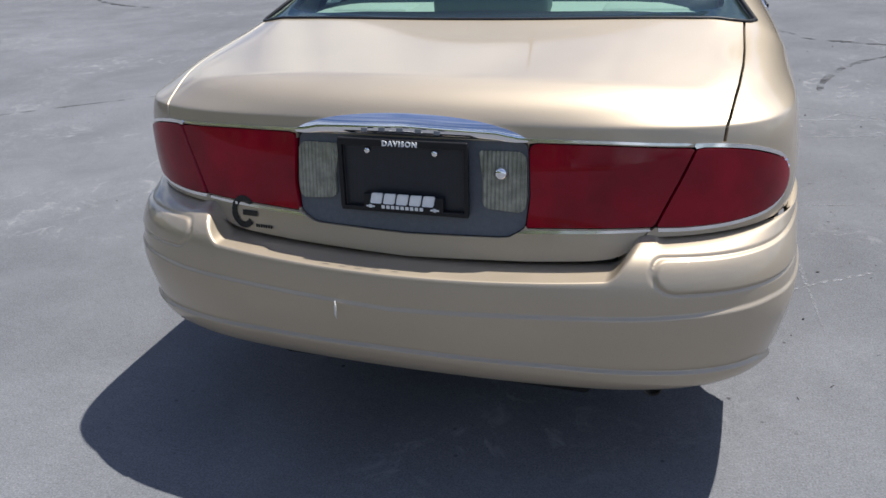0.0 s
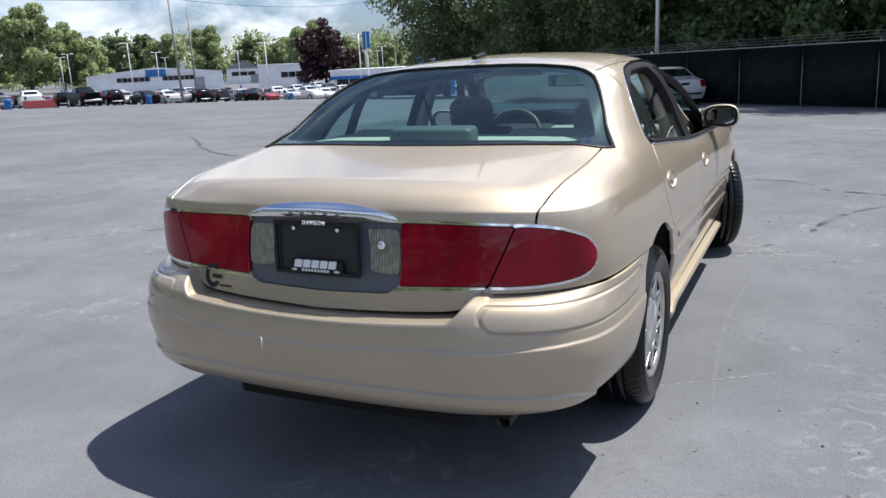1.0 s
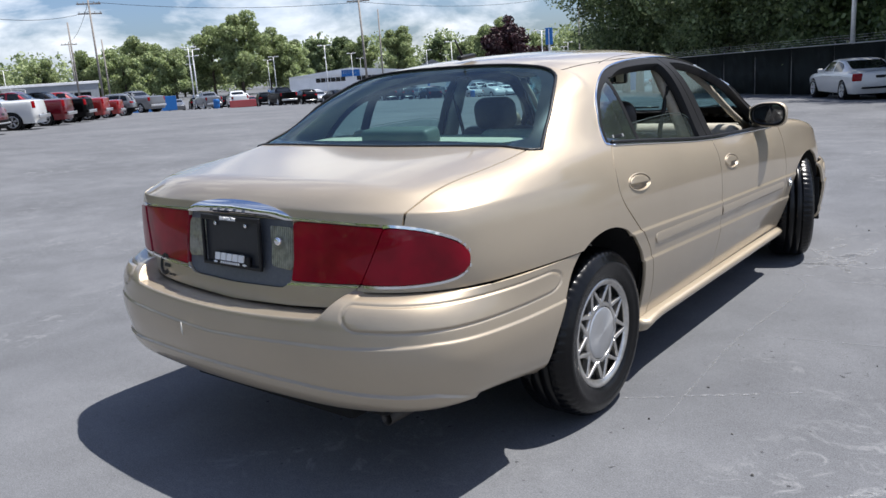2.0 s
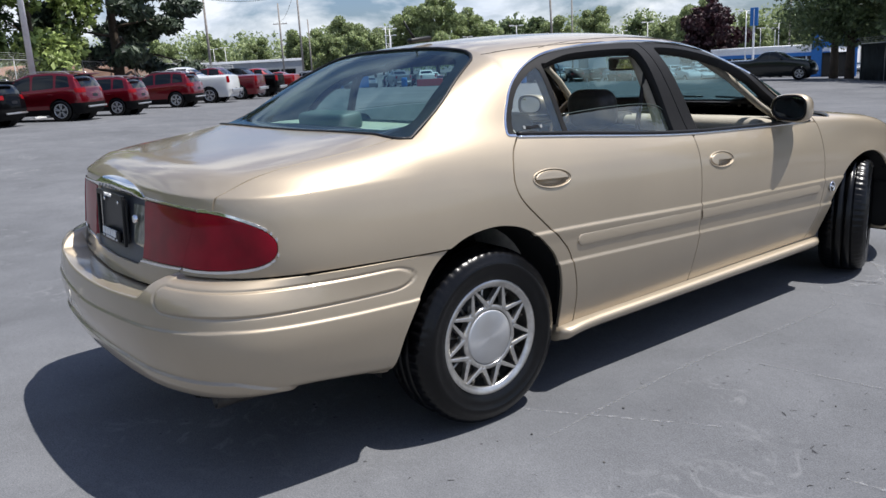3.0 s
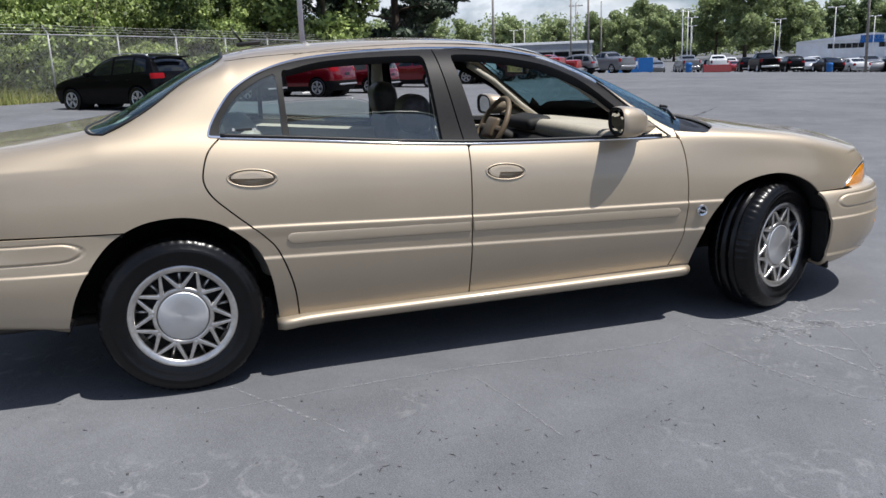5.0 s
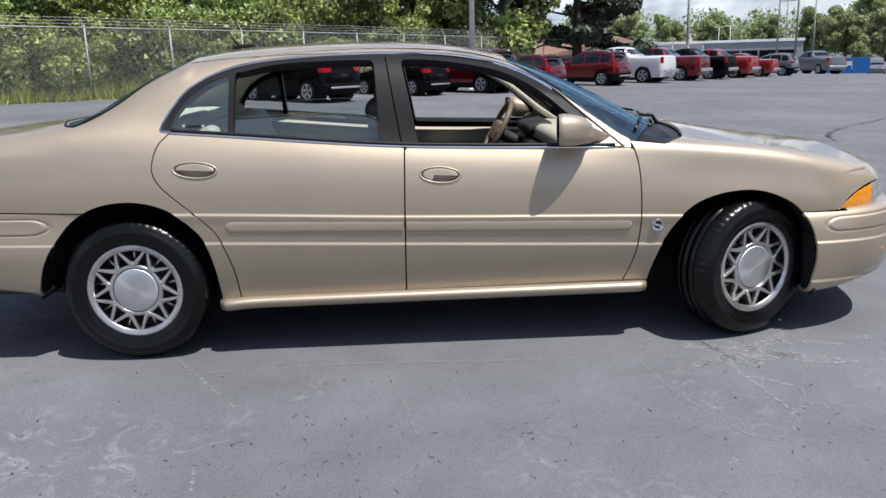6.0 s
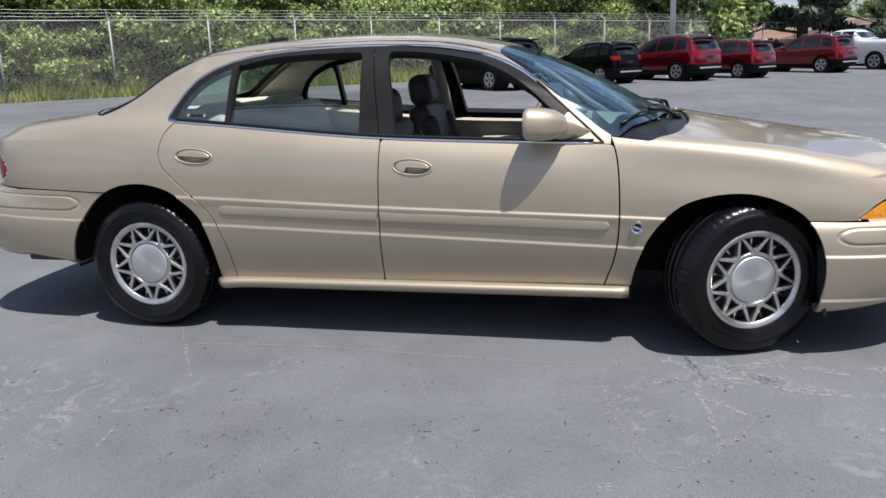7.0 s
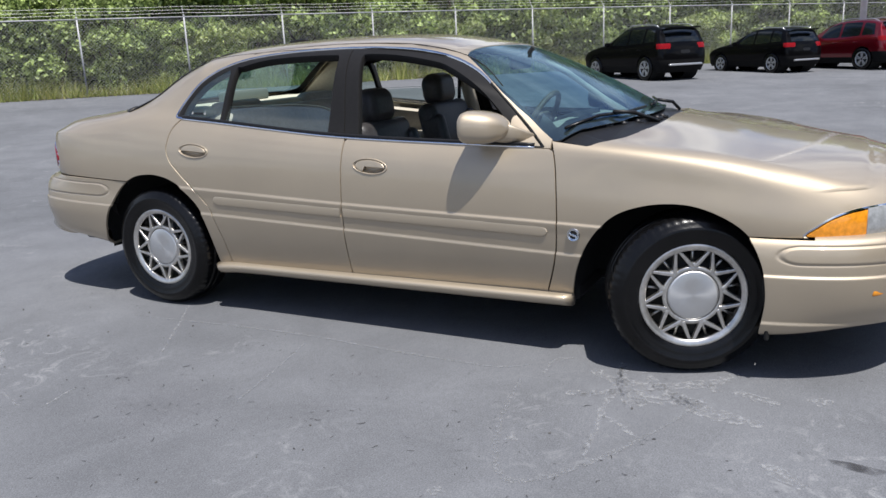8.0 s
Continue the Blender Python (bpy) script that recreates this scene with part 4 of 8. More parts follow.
# glass edge and the seal along the belt
for side in (1, -1):
    bm = bmesh.new()
    edge = [q for q in DROPPED[:25]]
    pick = np.array([dlo.v[np.argmin((dlo.v[:, 1] - y) ** 2 + (dlo.v[:, 2] - z) ** 2)] for y, z in edge])
    tube(bm, [((px - 0.022) * side, y, z) for px, (y, z) in zip(pchip(range(0, len(edge), 6), pick[::6, 0], range(len(edge))), edge)], 0.0014, 6)
    part("glass_edge", bm, mat("glass_edge", (0.09, 0.12, 0.11), 0.2, spec=0.5), car, smooth=True)
    bm = bmesh.new()
    line = BELT[(BELT[:, 0] > 0.2) & (BELT[:, 0] < 2.24)]
    bx = np.array([flank.v[np.argmin((flank.v[:, 1] - y) ** 2 + (flank.v[:, 2] - z) ** 2)][0] for y, z in line])
    bx = np.convolve(np.pad(bx, 4, mode="edge"), np.ones(9) / 9, "valid")
    tube(bm, [((a + 0.001) * side, y, z) for a, (y, z) in zip(bx, line)], 0.0055, 8)
    part("belt_moulding", bm, CHROME, car, "thin bright belt moulding", smooth=True)
    bm = bmesh.new()
    tube(bm, [((a - 0.004) * side, y, z + 0.011) for a, (y, z) in zip(bx, line)], 0.008, 8)
    part("belt_seal", bm, BLACK_TRIM, car, "black rubber belt seal", smooth=True)

# rear window
back_top = SKIN.cut(np.where((SKIN.v[:, 2] > 1.0) & (SKIN.v[:, 1] < 0.6), -1.0, 1.0))
screen = back_top.top(SCREEN)
d = inside(screen.v[:, :2], SCREEN)
SCREEN_IN = round_line([(-0.70, -0.17), (0, -0.245), (0.45, -0.238), (0.65, -0.215), (0.695, -0.16), (0.64, -0.02), (0.575, 0.125), (0.515, 0.195), (0.40, 0.215), (0, 0.228), (-0.46, 0.20), (-0.64, -0.02)], 8, closed=True)
whole("rear_window", screen.shifted(-0.004), GLASS_REAR, flange=0.0, label="green-tinted rear window glass")
whole("rear_window_border", screen.top(SCREEN_IN, keep=False).shifted(-0.0065), BLACK_TRIM, flange=0.0, label="black ceramic glass border")
seal_line = SCREEN[(SCREEN[:, 0] >= 0)]
seal_z = near_mix(back_top.v, seal_line, (0, 1), 2)
half = [(x, y, z) for (x, y), z in zip(seal_line, seal_z)]
bm = bmesh.new()
tube(bm, half + [(-x, y, z) for x, y, z in half[::-1][1:-1]], 0.0065, 8, closed=True)
part("rear_window_seal", bm, BLACK_TRIM, car, "black rubber seal round the rear window", smooth=True)

# windscreen and cowl
front_top = SKIN.cut(np.where((SKIN.v[:, 2] > 0.86) & (SKIN.v[:, 1] > 1.4), -1.0, 1.0))
ws = front_top.top(WINDSCREEN)
whole("windscreen", ws.shifted(-0.004), GLASS_FRONT, flange=0.0, label="blue-tinted windscreen glass with sky blue added to its gloss")
wd = inside(ws.v[:, :2], WINDSCREEN)
whole("windscreen_border", ws.cut(-0.016 - wd).shifted(-0.007), BLACK_TRIM, flange=0.0)
low_edge = np.interp(ws.v[:, 0], (0, 0.25, 0.6, 0.8), (2.56, 2.54, 2.435, 2.34)) - 0.075
whole("windscreen_band", ws.cut(low_edge - ws.v[:, 1]).shifted(-0.009), BLACK_TRIM, flange=0.0, label="black band along the foot of the glass")

cowl_zone = front_top.cut(np.where(front_top.v[:, 1] > 2.2, -1.0, 1.0))
COWL_SIDE_Y, COWL_SIDE_X = (2.20, 2.29, 2.452, 2.53, 2.60), (0.80, 0.836, 0.856, 0.79, 0.72)
cowl = cowl_zone.cut(-0.07 - inside(cowl_zone.v[:, :2], WINDSCREEN)).top(HOOD, keep=False)
cowl = cowl.cut(np.maximum(cowl.v[:, 0] - np.interp(cowl.v[:, 1], COWL_SIDE_Y, COWL_SIDE_X), cowl.v[:, 1] - 2.70))
whole("cowl_panel", cowl.shifted(-0.022), BLACK_TRIM, flange=0.0, label="black plastic cowl under the wipers")

# hood, boot lid, roof
hood_zone = BODY.cut(np.where((BODY.v[:, 1] > 2.3) & (BODY.v[:, 2] > 0.62), -1.0, 1.0))
hood = hood_zone.top(HOOD, 0.002)
whole("hood", hood, PAINT, label="long smooth gold hood")


def lid_side(v):
    """Below zero on the boot lid."""
    way = tail_way(v)[:, 0] - np.interp(v[:, 2], (0.60, 0.742, 0.925), (0.56, 0.602, 0.7245))
    across = v[:, 0] - np.interp(v[:, 1], LID_SIDE_Y, LID_SIDE_X)
    low_edge = np.interp(v[:, 0], (0, 0.3, 0.45, 0.50, 0.54, 0.575), (0.640, 0.650, 0.660, 0.668, 0.69, 0.745)) - v[:, 2]
    return np.where(v[:, 2] < 0.925, np.maximum(way, low_edge), across)


lid_zone = BODY.cut(np.where((BODY.v[:, 1] < 0.1), -1.0, 1.0)).top(SCREEN, -0.012, keep=False)
lid_zone = lid_zone.cut(np.where(lid_zone.v[:, 1] > -0.12, 1.0, -1.0))
lid = lid_zone.cut(lid_side(lid_zone.v) + GAP)
lid = lid.cut(lid.v[:, 1] + 0.193)
lw = tail_way(lid.v)
painted = lid.cut(-inside(lw, INNER_LAMP))
painted = painted.cut(-inside(tail_way(painted.v), MIDDLE))
whole("boot_lid", painted, PAINT, label="gold boot lid with a rounded rear edge")
lamp_in = lid.cut(inside(lw, INNER_LAMP) + 0.003)
pair("tail_lamp_inner", lamp_in.shifted(0.002), RED_LENS, flange=0.02, label="dark red tail lamp lens")
mid = lid.cut(inside(lw, MIDDLE) + 0.002)
whole("licence_panel", mid.shifted(-0.012), GREY_PANEL, flange=0.02, label="grey plastic panel round the licence plate")

# quarter, fender, roof and pillars: what remains of the skin
rest = BODY.cut(np.where(BODY.v[:, 0] > -0.001, -1.0, 1.0))
rest = rest.cut(np.where(rest.v[:, 0] > 0.45, -inside(rest.v[:, 1:3], DLO), 1e-3 * -1))
quarter = rest.cut(np.maximum(rest.v[:, 1] - 0.62, -lid_side(rest.v) * np.where(rest.v[:, 1] < -0.19, 1.0, 0.0) - np.where(rest.v[:, 1] < -0.19, -GAP, 1.0)))
quarter = quarter.cut(np.where(quarter.v[:, 2] > 0.99, -inside(quarter.v[:, :2], SCREEN) - 0.004, -1.0))
BEHIND = np.vstack([[(-1.4, 1.6), (-1.4, 0.2)], [(0.509, 0.2)], REAR_GAP[::-1][1:], [(0.19, 1.05), (0.35, 1.6)]])
side_q = np.where(quarter.v[:, 2] < 1.045, inside(quarter.v[:, 1:3], BEHIND) + GAP, -1.0)
quarter = quarter.cut(side_q)
quarter = quarter.cut(np.where((quarter.v[:, 1] < 0.0), line_up(quarter.v[:, 1]) + 0.002 - quarter.v[:, 2], -1.0))
qlamp = quarter.cut(np.where(quarter.v[:, 1] < -0.5, inside(tail_way(quarter.v), OUTER_LAMP), 1.0))
quarter = quarter.cut(np.where(quarter.v[:, 1] < -0.5, -inside(tail_way(quarter.v), OUTER_LAMP), -1.0))
quarter = quarter.cut(quarter.v[:, 1] - 0.56)
pair("quarter_panel", quarter, PAINT, label="gold rear quarter panel and roof pillar")
pair("tail_lamp_outer", qlamp.cut(inside(tail_way(qlamp.v), OUTER_LAMP) + 0.003).shifted(0.006), RED_LENS, flange=0.02, label="dark red wrap-round tail lamp")

roof = rest.cut(np.maximum(0.555 - rest.v[:, 1], rest.v[:, 1] - np.where(rest.v[:, 2] < 1.1, 2.284, 2.36)))
roof = roof.cut(np.where(roof.v[:, 1] < 2.4, 0.9 - roof.v[:, 2], -1))
roof = roof.cut(np.where(roof.v[:, 0] > 0.6, np.interp(roof.v[:, 1], BELT[:, 0], BELT[:, 1]) + 0.0 - roof.v[:, 2], -1.0))
roof = roof.cut(np.where(roof.v[:, 1] > 1.5, -inside(roof.v[:, :2], WINDSCREEN) - 0.002, -1.0))

whole("roof", roof, PAINT, label="gold roof panel and windscreen pillars")

fender = rest.cut(np.where(rest.v[:, 1] > 2.2, -1.0, 1.0))
AHEAD = np.vstack([FRONT_GAP, [(4.2, 0.2), (4.2, 1.06)], [(2.288, 1.06)]])
fender = fender.cut(inside(fender.v[:, 1:3], AHEAD) + GAP)
fender = fender.cut(np.where(fender.v[:, 2] > 0.6, -inside(fender.v[:, :2], HOOD) - 0.002, -1.0))
fender = fender.cut(np.where(fender.v[:, 2] > 0.8, -inside(fender.v[:, :2], WINDSCREEN) - 0.002, -1.0))
fender = fender.cut(np.where(fender.v[:, 1] < 2.6, np.interp(fender.v[:, 1], COWL_SIDE_Y, COWL_SIDE_X), 0.52) - fender.v[:, 0])
fender = fender.cut(np.where(fender.v[:, 1] > 2.85, line_up(fender.v[:, 1]) + 0.002 - fender.v[:, 2], -1.0))
HEADLAMP = round_line([(3.285, 0.592), (3.32, 0.633), (3.375, 0.668), (3.45, 0.691), (3.53, 0.699), (3.65, 0.704), (3.85, 0.705), (3.85, 0.59), (3.5, 0.590)], 6, closed=True)
head = fender.side(HEADLAMP)
fender = fender.side(HEADLAMP, keep=False)
pair("front_fender", fender, PAINT, label="gold front fender")
pair("headlamp", head.side(np.array([(3.482, 0.5), (3.482, 0.8), (4, 0.8), (4, 0.5)])).shifted(0.002), HEAD_LENS, flange=0.02, label="clear headlamp")
pair("turn_lamp", head.side(np.array([(3.0, 0.5), (3.0, 0.8), (3.480, 0.8), (3.480, 0.5)])).side(HEADLAMP, 0.006).shifted(0.002), AMBER_LENS, flange=0.02, label="amber side turn lamp")
pair("headlamp_rim", fender.side(HEADLAMP, -0.006).shifted(0.002), CHROME, flange=0.01)

# dark liner behind the gaps
inner = SKIN.cut(np.where(low, -arches, -1.0))
inner = inner.cut(inner.v[:, 2] - np.interp(inner.v[:, 1], (-0.4, 0.2, 2.2, 2.5), (0.985, 1.0, 0.90, 0.885)))
liner = inner.shifted(-0.028)
whole("body_liner", liner, UNDER, flange=0.0, label="dark inner body shell")

# roof ditch, door frame line and sill of the screen
top_skin = SKIN.v[(SKIN.v[:, 2] > 0.9) & (SKIN.v[:, 0] > 0.3)]
ditch = round_line([(0.585, 0.268), (0.592, 0.45), (0.590, 0.9), (0.588, 1.3), (0.586, 1.60), (0.585, 1.72)], 10)
ditch_z = near_mix(top_skin, ditch, (0, 1), 2, 8)
over = DLO[np.where(DLO[:, 1] > 1.02)[0][:150]]
over = over[(over[:, 0] < 2.2)]
edge_n = np.gradient(over, axis=0)
edge_n = np.stack([-edge_n[:, 1], edge_n[:, 0]], 1) / np.linalg.norm(edge_n, axis=1, keepdims=True)
door_line = (over + edge_n * 0.017)[::4]
door_x = near_mix(SKIN.v[SKIN.v[:, 0] > 0.5], door_line, (1, 2), 0, 8)
SEAM = mat("dark_seam", (0.012, 0.011, 0.010), 0.7, grain=0.1, scale=60)
for side in (1, -1):
    bm = bmesh.new()
    tube(bm, [(x * side, y, z - 0.0006) for (x, y), z in zip(ditch, ditch_z)], 0.0028, 6)
    part("roof_ditch", bm, SEAM, car, smooth=True)
    bm = bmesh.new()
    keep = door_line[:, 0] > 0.55
    tube(bm, [((x - 0.0008) * side, y, z) for x, (y, z) in zip(door_x[keep], door_line[keep])], 0.0026, 6)
    part("door_frame_gap", bm, SEAM, car, smooth=True)

# small sticker low in the quarter glass
for side in (1, -1):
    sx = float(near_mix(SKIN.v[SKIN.v[:, 0] > 0.5], [(0.315, 1.066)], (1, 2), 0, 8)[0]) - 0.003
    for name, y, wide, high, m in (("sticker_mark", 0.272, 0.010, 0.013, GREY_PRINT), ("sticker_mark", 0.358, 0.010, 0.013, GREY_PRINT), ("sticker_bar", 0.315, 0.062, 0.010, BLACK_TRIM)):
        if side == 1:
            part(name, box(bmesh.new(), (0.0015, wide, high), pose(sx, y, 1.066 - 0.04 * (y - 0.315), 0, -22), 0.0005), m, car)

# ---- bumpers ----
BUMP_LINE = [(0, 0, -1.160), (1, 0.25, -1.153), (2, 0.48, -1.130), (3, 0.60, -1.108), (4, 0.77, -1.045), (5, 0.885, -0.925), (6, 0.921, -0.75), (7, 0.928, -0.56), (8, 0.926, -0.42), (9, 0.921, -0.17)]


def bumper_row(inset, z_end, z_side):
    """One line round the bumper, drawn in from the outermost by the inset; its height goes from the tail to the flank."""
    row = []
    for k, x, y in BUMP_LINE:
        out = Vector((x * 0.9, (y + 0.55) * 1.1 if y < -0.55 else 0.0)).normalized()
        q = min(inset, {5: 0.09, 6: 0.03}.get(k, 0.012)) if k >= 5 and z_side > 0.65 else inset
        z = z_end if k <= 6 else z_end + (z_side - z_end) * (k - 6) / 3
        row.append((k, x - out.x * q, y - out.y * q, z + (0.03 if k >= 7 and z_side > 0.65 else 0.0)))
    return row


BUMP_ROWS = [bumper_row(0.20, 0.372, 0.30), bumper_row(0.075, 0.364, 0.294), bumper_row(0.036, 0.384, 0.318), bumper_row(0.022, 0.425, 0.37), bumper_row(0.010, 0.48, 0.44),
             bumper_row(0.0, 0.53, 0.51), bumper_row(0.003, 0.59, 0.575), bumper_row(0.012, 0.645, 0.63), bumper_row(0.030, 0.684, 0.672), bumper_row(0.065, 0.712, 0.702), bumper_row(0.13, 0.728, 0.712), bumper_row(0.30, 0.738, 0.712)]


def along(u):
    keys = np.cumsum([0] + [math.dist(a[1:], b[1:]) for a, b in zip(BUMP_LINE, BUMP_LINE[1:])])
    return np.interp(u, range(10), keys)


def bumper_shelf(p):
    """The step under the boot lid, with round walls at its two ends."""
    x, y = p[..., 0], p[..., 1]
    shelf = 0.641 + 0.075 * np.minimum(np.abs(x), 0.5) ** 2 - 0.04 * np.maximum(y + 1.13, 0.0) + 0.11 * step((np.abs(x) - 0.49) / 0.10)
    q = p.copy()
    q[..., 2] = soft_min(soft_min(p[..., 2], shelf, 0.014), line_up(y) - 0.003 + 0.2 * step((0.6 - np.abs(x)) / 0.1), 0.006)
    return q


def bumper_relief(p, u, v):
    z, s = p[..., 2], along(np.broadcast_to(u, p.shape[:2]))
    low_line = np.interp(s, (0, 0.35, 0.9, 1.5), (0.563, 0.577, 0.592, 0.568))
    lip = np.interp(s, (0, 0.4, 0.9, 1.1, 1.5), (0.446, 0.444, 0.425, 0.37, 0.325))
    d = 0.006 * step((low_line - z) / 0.011) + 0.010 * step((lip - z) / 0.005)
    # rub pad on the corner
    a, b = 0.605, 1.525
    middle = np.interp(s, (a, b), (0.668, 0.645))
    t = np.hypot(np.maximum(np.maximum((a + 0.05 - s) * 0.66, (s - b + 0.10) * 0.33), 0), z - middle)
    d += 0.003 * step((0.034 - t) / 0.006) - 0.0035 * np.exp(-((t - 0.0365) / 0.003) ** 2)
    free = np.where(np.abs(p[..., 0]) > 0.7, step((line_up(p[..., 1]) - z - 0.006) / 0.005), 1.0)
    return d * free


BUMPER = spline_skin(BUMP_ROWS, 10, np.concatenate([np.linspace(0, 6, 150, endpoint=False), np.linspace(6, 9, 60)]), np.concatenate([np.linspace(0, 2, 16, endpoint=False), np.linspace(2, 9, 170, endpoint=False), np.linspace(9, 11, 16)]), bumper_relief, mirror_u=(True, False), mirror_v=False, warp=bumper_shelf)
BUMPER = BUMPER.cut(np.where(BUMPER.v[:, 0] > 0.5, -inside(BUMPER.v[:, 1:3], ARCH_REAR), -1.0))
BUMPER = BUMPER.cut(np.where((BUMPER.v[:, 0] > 0.8) & (BUMPER.v[:, 1] > -0.72), BUMPER.v[:, 2] - line_up(BUMPER.v[:, 1]) + 0.0048, -1.0))
whole("rear_bumper", BUMPER, PAINT, label="gold rear bumper with corner rub pads")
bm = bmesh.new()
tube(bm, [(-0.139, -1.1745, 0.572), (-0.1395, -1.1752, 0.556), (-0.141, -1.1745, 0.536), (-0.1405, -1.173, 0.522)], [0.0012, 0.003, 0.0028, 0.0008], 6)
part("scratch", bm, mat("bare_plastic", (0.62, 0.60, 0.55), 0.6), car, "pale vertical scratch in the bumper", smooth=True)

FRONT_LINE = [(0, 0.93, 3.05), (1, 0.928, 3.15), (2, 0.912, 3.27), (3, 0.882, 3.40), (4, 0.824, 3.52), (5, 0.725, 3.635), (6, 0.535, 3.74), (7, 0.275, 3.80), (8, 0, 3.82)]


def front_row(inset, z):
    low = step((0.36 - z) / 0.12)
    return [(k, x * (1 - inset - 0.03 * low * step((y - 3.15) / 0.4)), y - inset * max(0.0, y - 3.25), z + 0.045 * low * step((y - 3.12) / 0.45)) for k, x, y in FRONT_LINE]


def front_relief(p, u, v):
    z, y = p[..., 2], p[..., 1]
    a, b = 3.20, 3.60
    mid = 0.533
    t = np.hypot(np.maximum(np.maximum((a + 0.08 - y) * 0.40, y - b + 0.03), 0), z - mid)
    return 0.008 * step((line_low(y) - z) / 0.010) + 0.007 * step((0.27 - z) / 0.01) + 0.003 * step((0.031 - t) / 0.006) - 0.003 * np.exp(-((t - 0.034) / 0.003) ** 2)


FBUMP = spline_skin([front_row(0.14, 0.215), front_row(0.055, 0.205), front_row(0.03, 0.235), front_row(0.012, 0.32), front_row(0.0, 0.42), front_row(0.0, 0.48), front_row(0.006, 0.54), front_row(0.02, 0.58), front_row(0.05, 0.60), front_row(0.16, 0.60)], 9, np.linspace(0, 8, 130), np.linspace(0, 9, 150), front_relief, mirror_u=(False, True), mirror_v=False)
FBUMP = FBUMP.cut(np.where(FBUMP.v[:, 0] > 0.5, -inside(FBUMP.v[:, 1:3], ARCH_FRONT), -1.0))
FBUMP = FBUMP.cut(np.where(FBUMP.v[:, 1] < 3.32, FBUMP.v[:, 2] - line_up(FBUMP.v[:, 1]) + 0.002, -1.0))
whole("front_bumper", Sheet(FBUMP.v, FBUMP.n, FBUMP.f), PAINT, label="gold front bumper with rub pads")
for side in (1, -1):
    bm = bmesh.new()
    box(bm, (0.03, 0.10, 0.035), pose(0.782 * side, 3.545, 0.390, 0, 0, 40 * side), 0.012, 3)
    part("marker_lamp", bm, AMBER_LENS, car, "small amber marker lamp", smooth=True)

# ---- rocker sills, moulding bars, handles, badges ----
for side in (1, -1):
    v, f = [], []
    ys = np.linspace(0.375, 2.372, 60)
    sec = [(0.80, 0.275), (0.872, 0.272), (0.888, 0.266), (0.893, 0.255), (0.888, 0.240), (0.872, 0.224), (0.845, 0.213), (0.80, 0.21)]
    for y in ys:
        tip = 1 - 0.25 * step((0.40 - y) / 0.025) - 0.2 * step((y - 2.35) / 0.025)
        flare = 0.012 * step((0.62 - y) / 0.22)
        v += [((0.80 + (x - 0.80 + flare * (x > 0.81)) * tip) * side, y, z + 0.0045 * (y - 0.4) + (-0.006 if y < 0.5 else 0) * step((0.5 - y) / 0.1)) for x, z in sec]
    k = len(sec)
    for i in range(len(ys) - 1):
        for j in range(k - 1):
            q = (i * k + j, (i + 1) * k + j, (i + 1) * k + j + 1, i * k + j + 1)
            f.append(q[::-1] if side == -1 else q)
    f += [tuple(range(k)) if side == 1 else tuple(range(k))[::-1], tuple(range((len(ys) - 1) * k, len(ys) * k))[::-1] if side == 1 else tuple(range((len(ys) - 1) * k, len(ys) * k))]
    part("rocker_sill", make_mesh("rocker_sill", v, f, PAINT), PAINT, car, "gold sill panel below the doors")


def skin_x(y, z):
    i = np.argmin((side_pts[:, 1] - y) ** 2 + (side_pts[:, 2] - z) ** 2)
    return side_pts[i, 0]


side_pts = SKIN.v[(SKIN.v[:, 0] > 0.78) & (SKIN.v[:, 2] < 1.05)]


def moulding(doors, y0, y1, blunt0, blunt1):
    """A raised bar along a door, round at the end that is not blunt."""
    for side, door in zip((1, -1), doors):
        v, f, k = [], [], 9
        ys = np.concatenate([y0 + 0.03 * (1 - np.cos(np.linspace(0, math.pi / 2, 9))), np.linspace(y0 + 0.04, y1 - 0.04, 26), y1 - 0.03 * (1 - np.sin(np.linspace(0, math.pi / 2, 9)))])
        for y in ys:
            half = 0.0265
            if not blunt0 and y < y0 + 0.03:
                half *= math.sqrt(max(1 - ((y0 + 0.03 - y) / 0.03) ** 2, 0.0)) + 0.02
            if not blunt1 and y > y1 - 0.03:
                half *= math.sqrt(max(1 - ((y - y1 + 0.03) / 0.03) ** 2, 0.0)) + 0.02
            mid_z = np.interp(y, (0.442, 1.234, 2.278), (0.6205, 0.596, 0.567))
            x = skin_x(y, mid_z)
            for j in range(k):
                a = math.pi * j / (k - 1)
                v.append(((x - 0.002 + 0.007 * math.sin(a) ** 0.5) * side, y, mid_z - half * math.cos(a)))
        for i in range(len(ys) - 1):
            for j in range(k - 1):
                q = (i * k + j, (i + 1) * k + j, (i + 1) * k + j + 1, i * k + j + 1)
                f.append(q if side == 1 else q[::-1])
        for i0 in (0, (len(ys) - 1) * k):
            f.append(tuple(range(i0, i0 + k)) if (i0 > 0) == (side == 1) else tuple(range(i0, i0 + k))[::-1])
        part("door_moulding", make_mesh("door_moulding", v, f, PAINT), PAINT, door)


moulding(rear_doors, 0.442, 1.236, False, True)
moulding(front_doors, 1.252, 2.285, True, False)


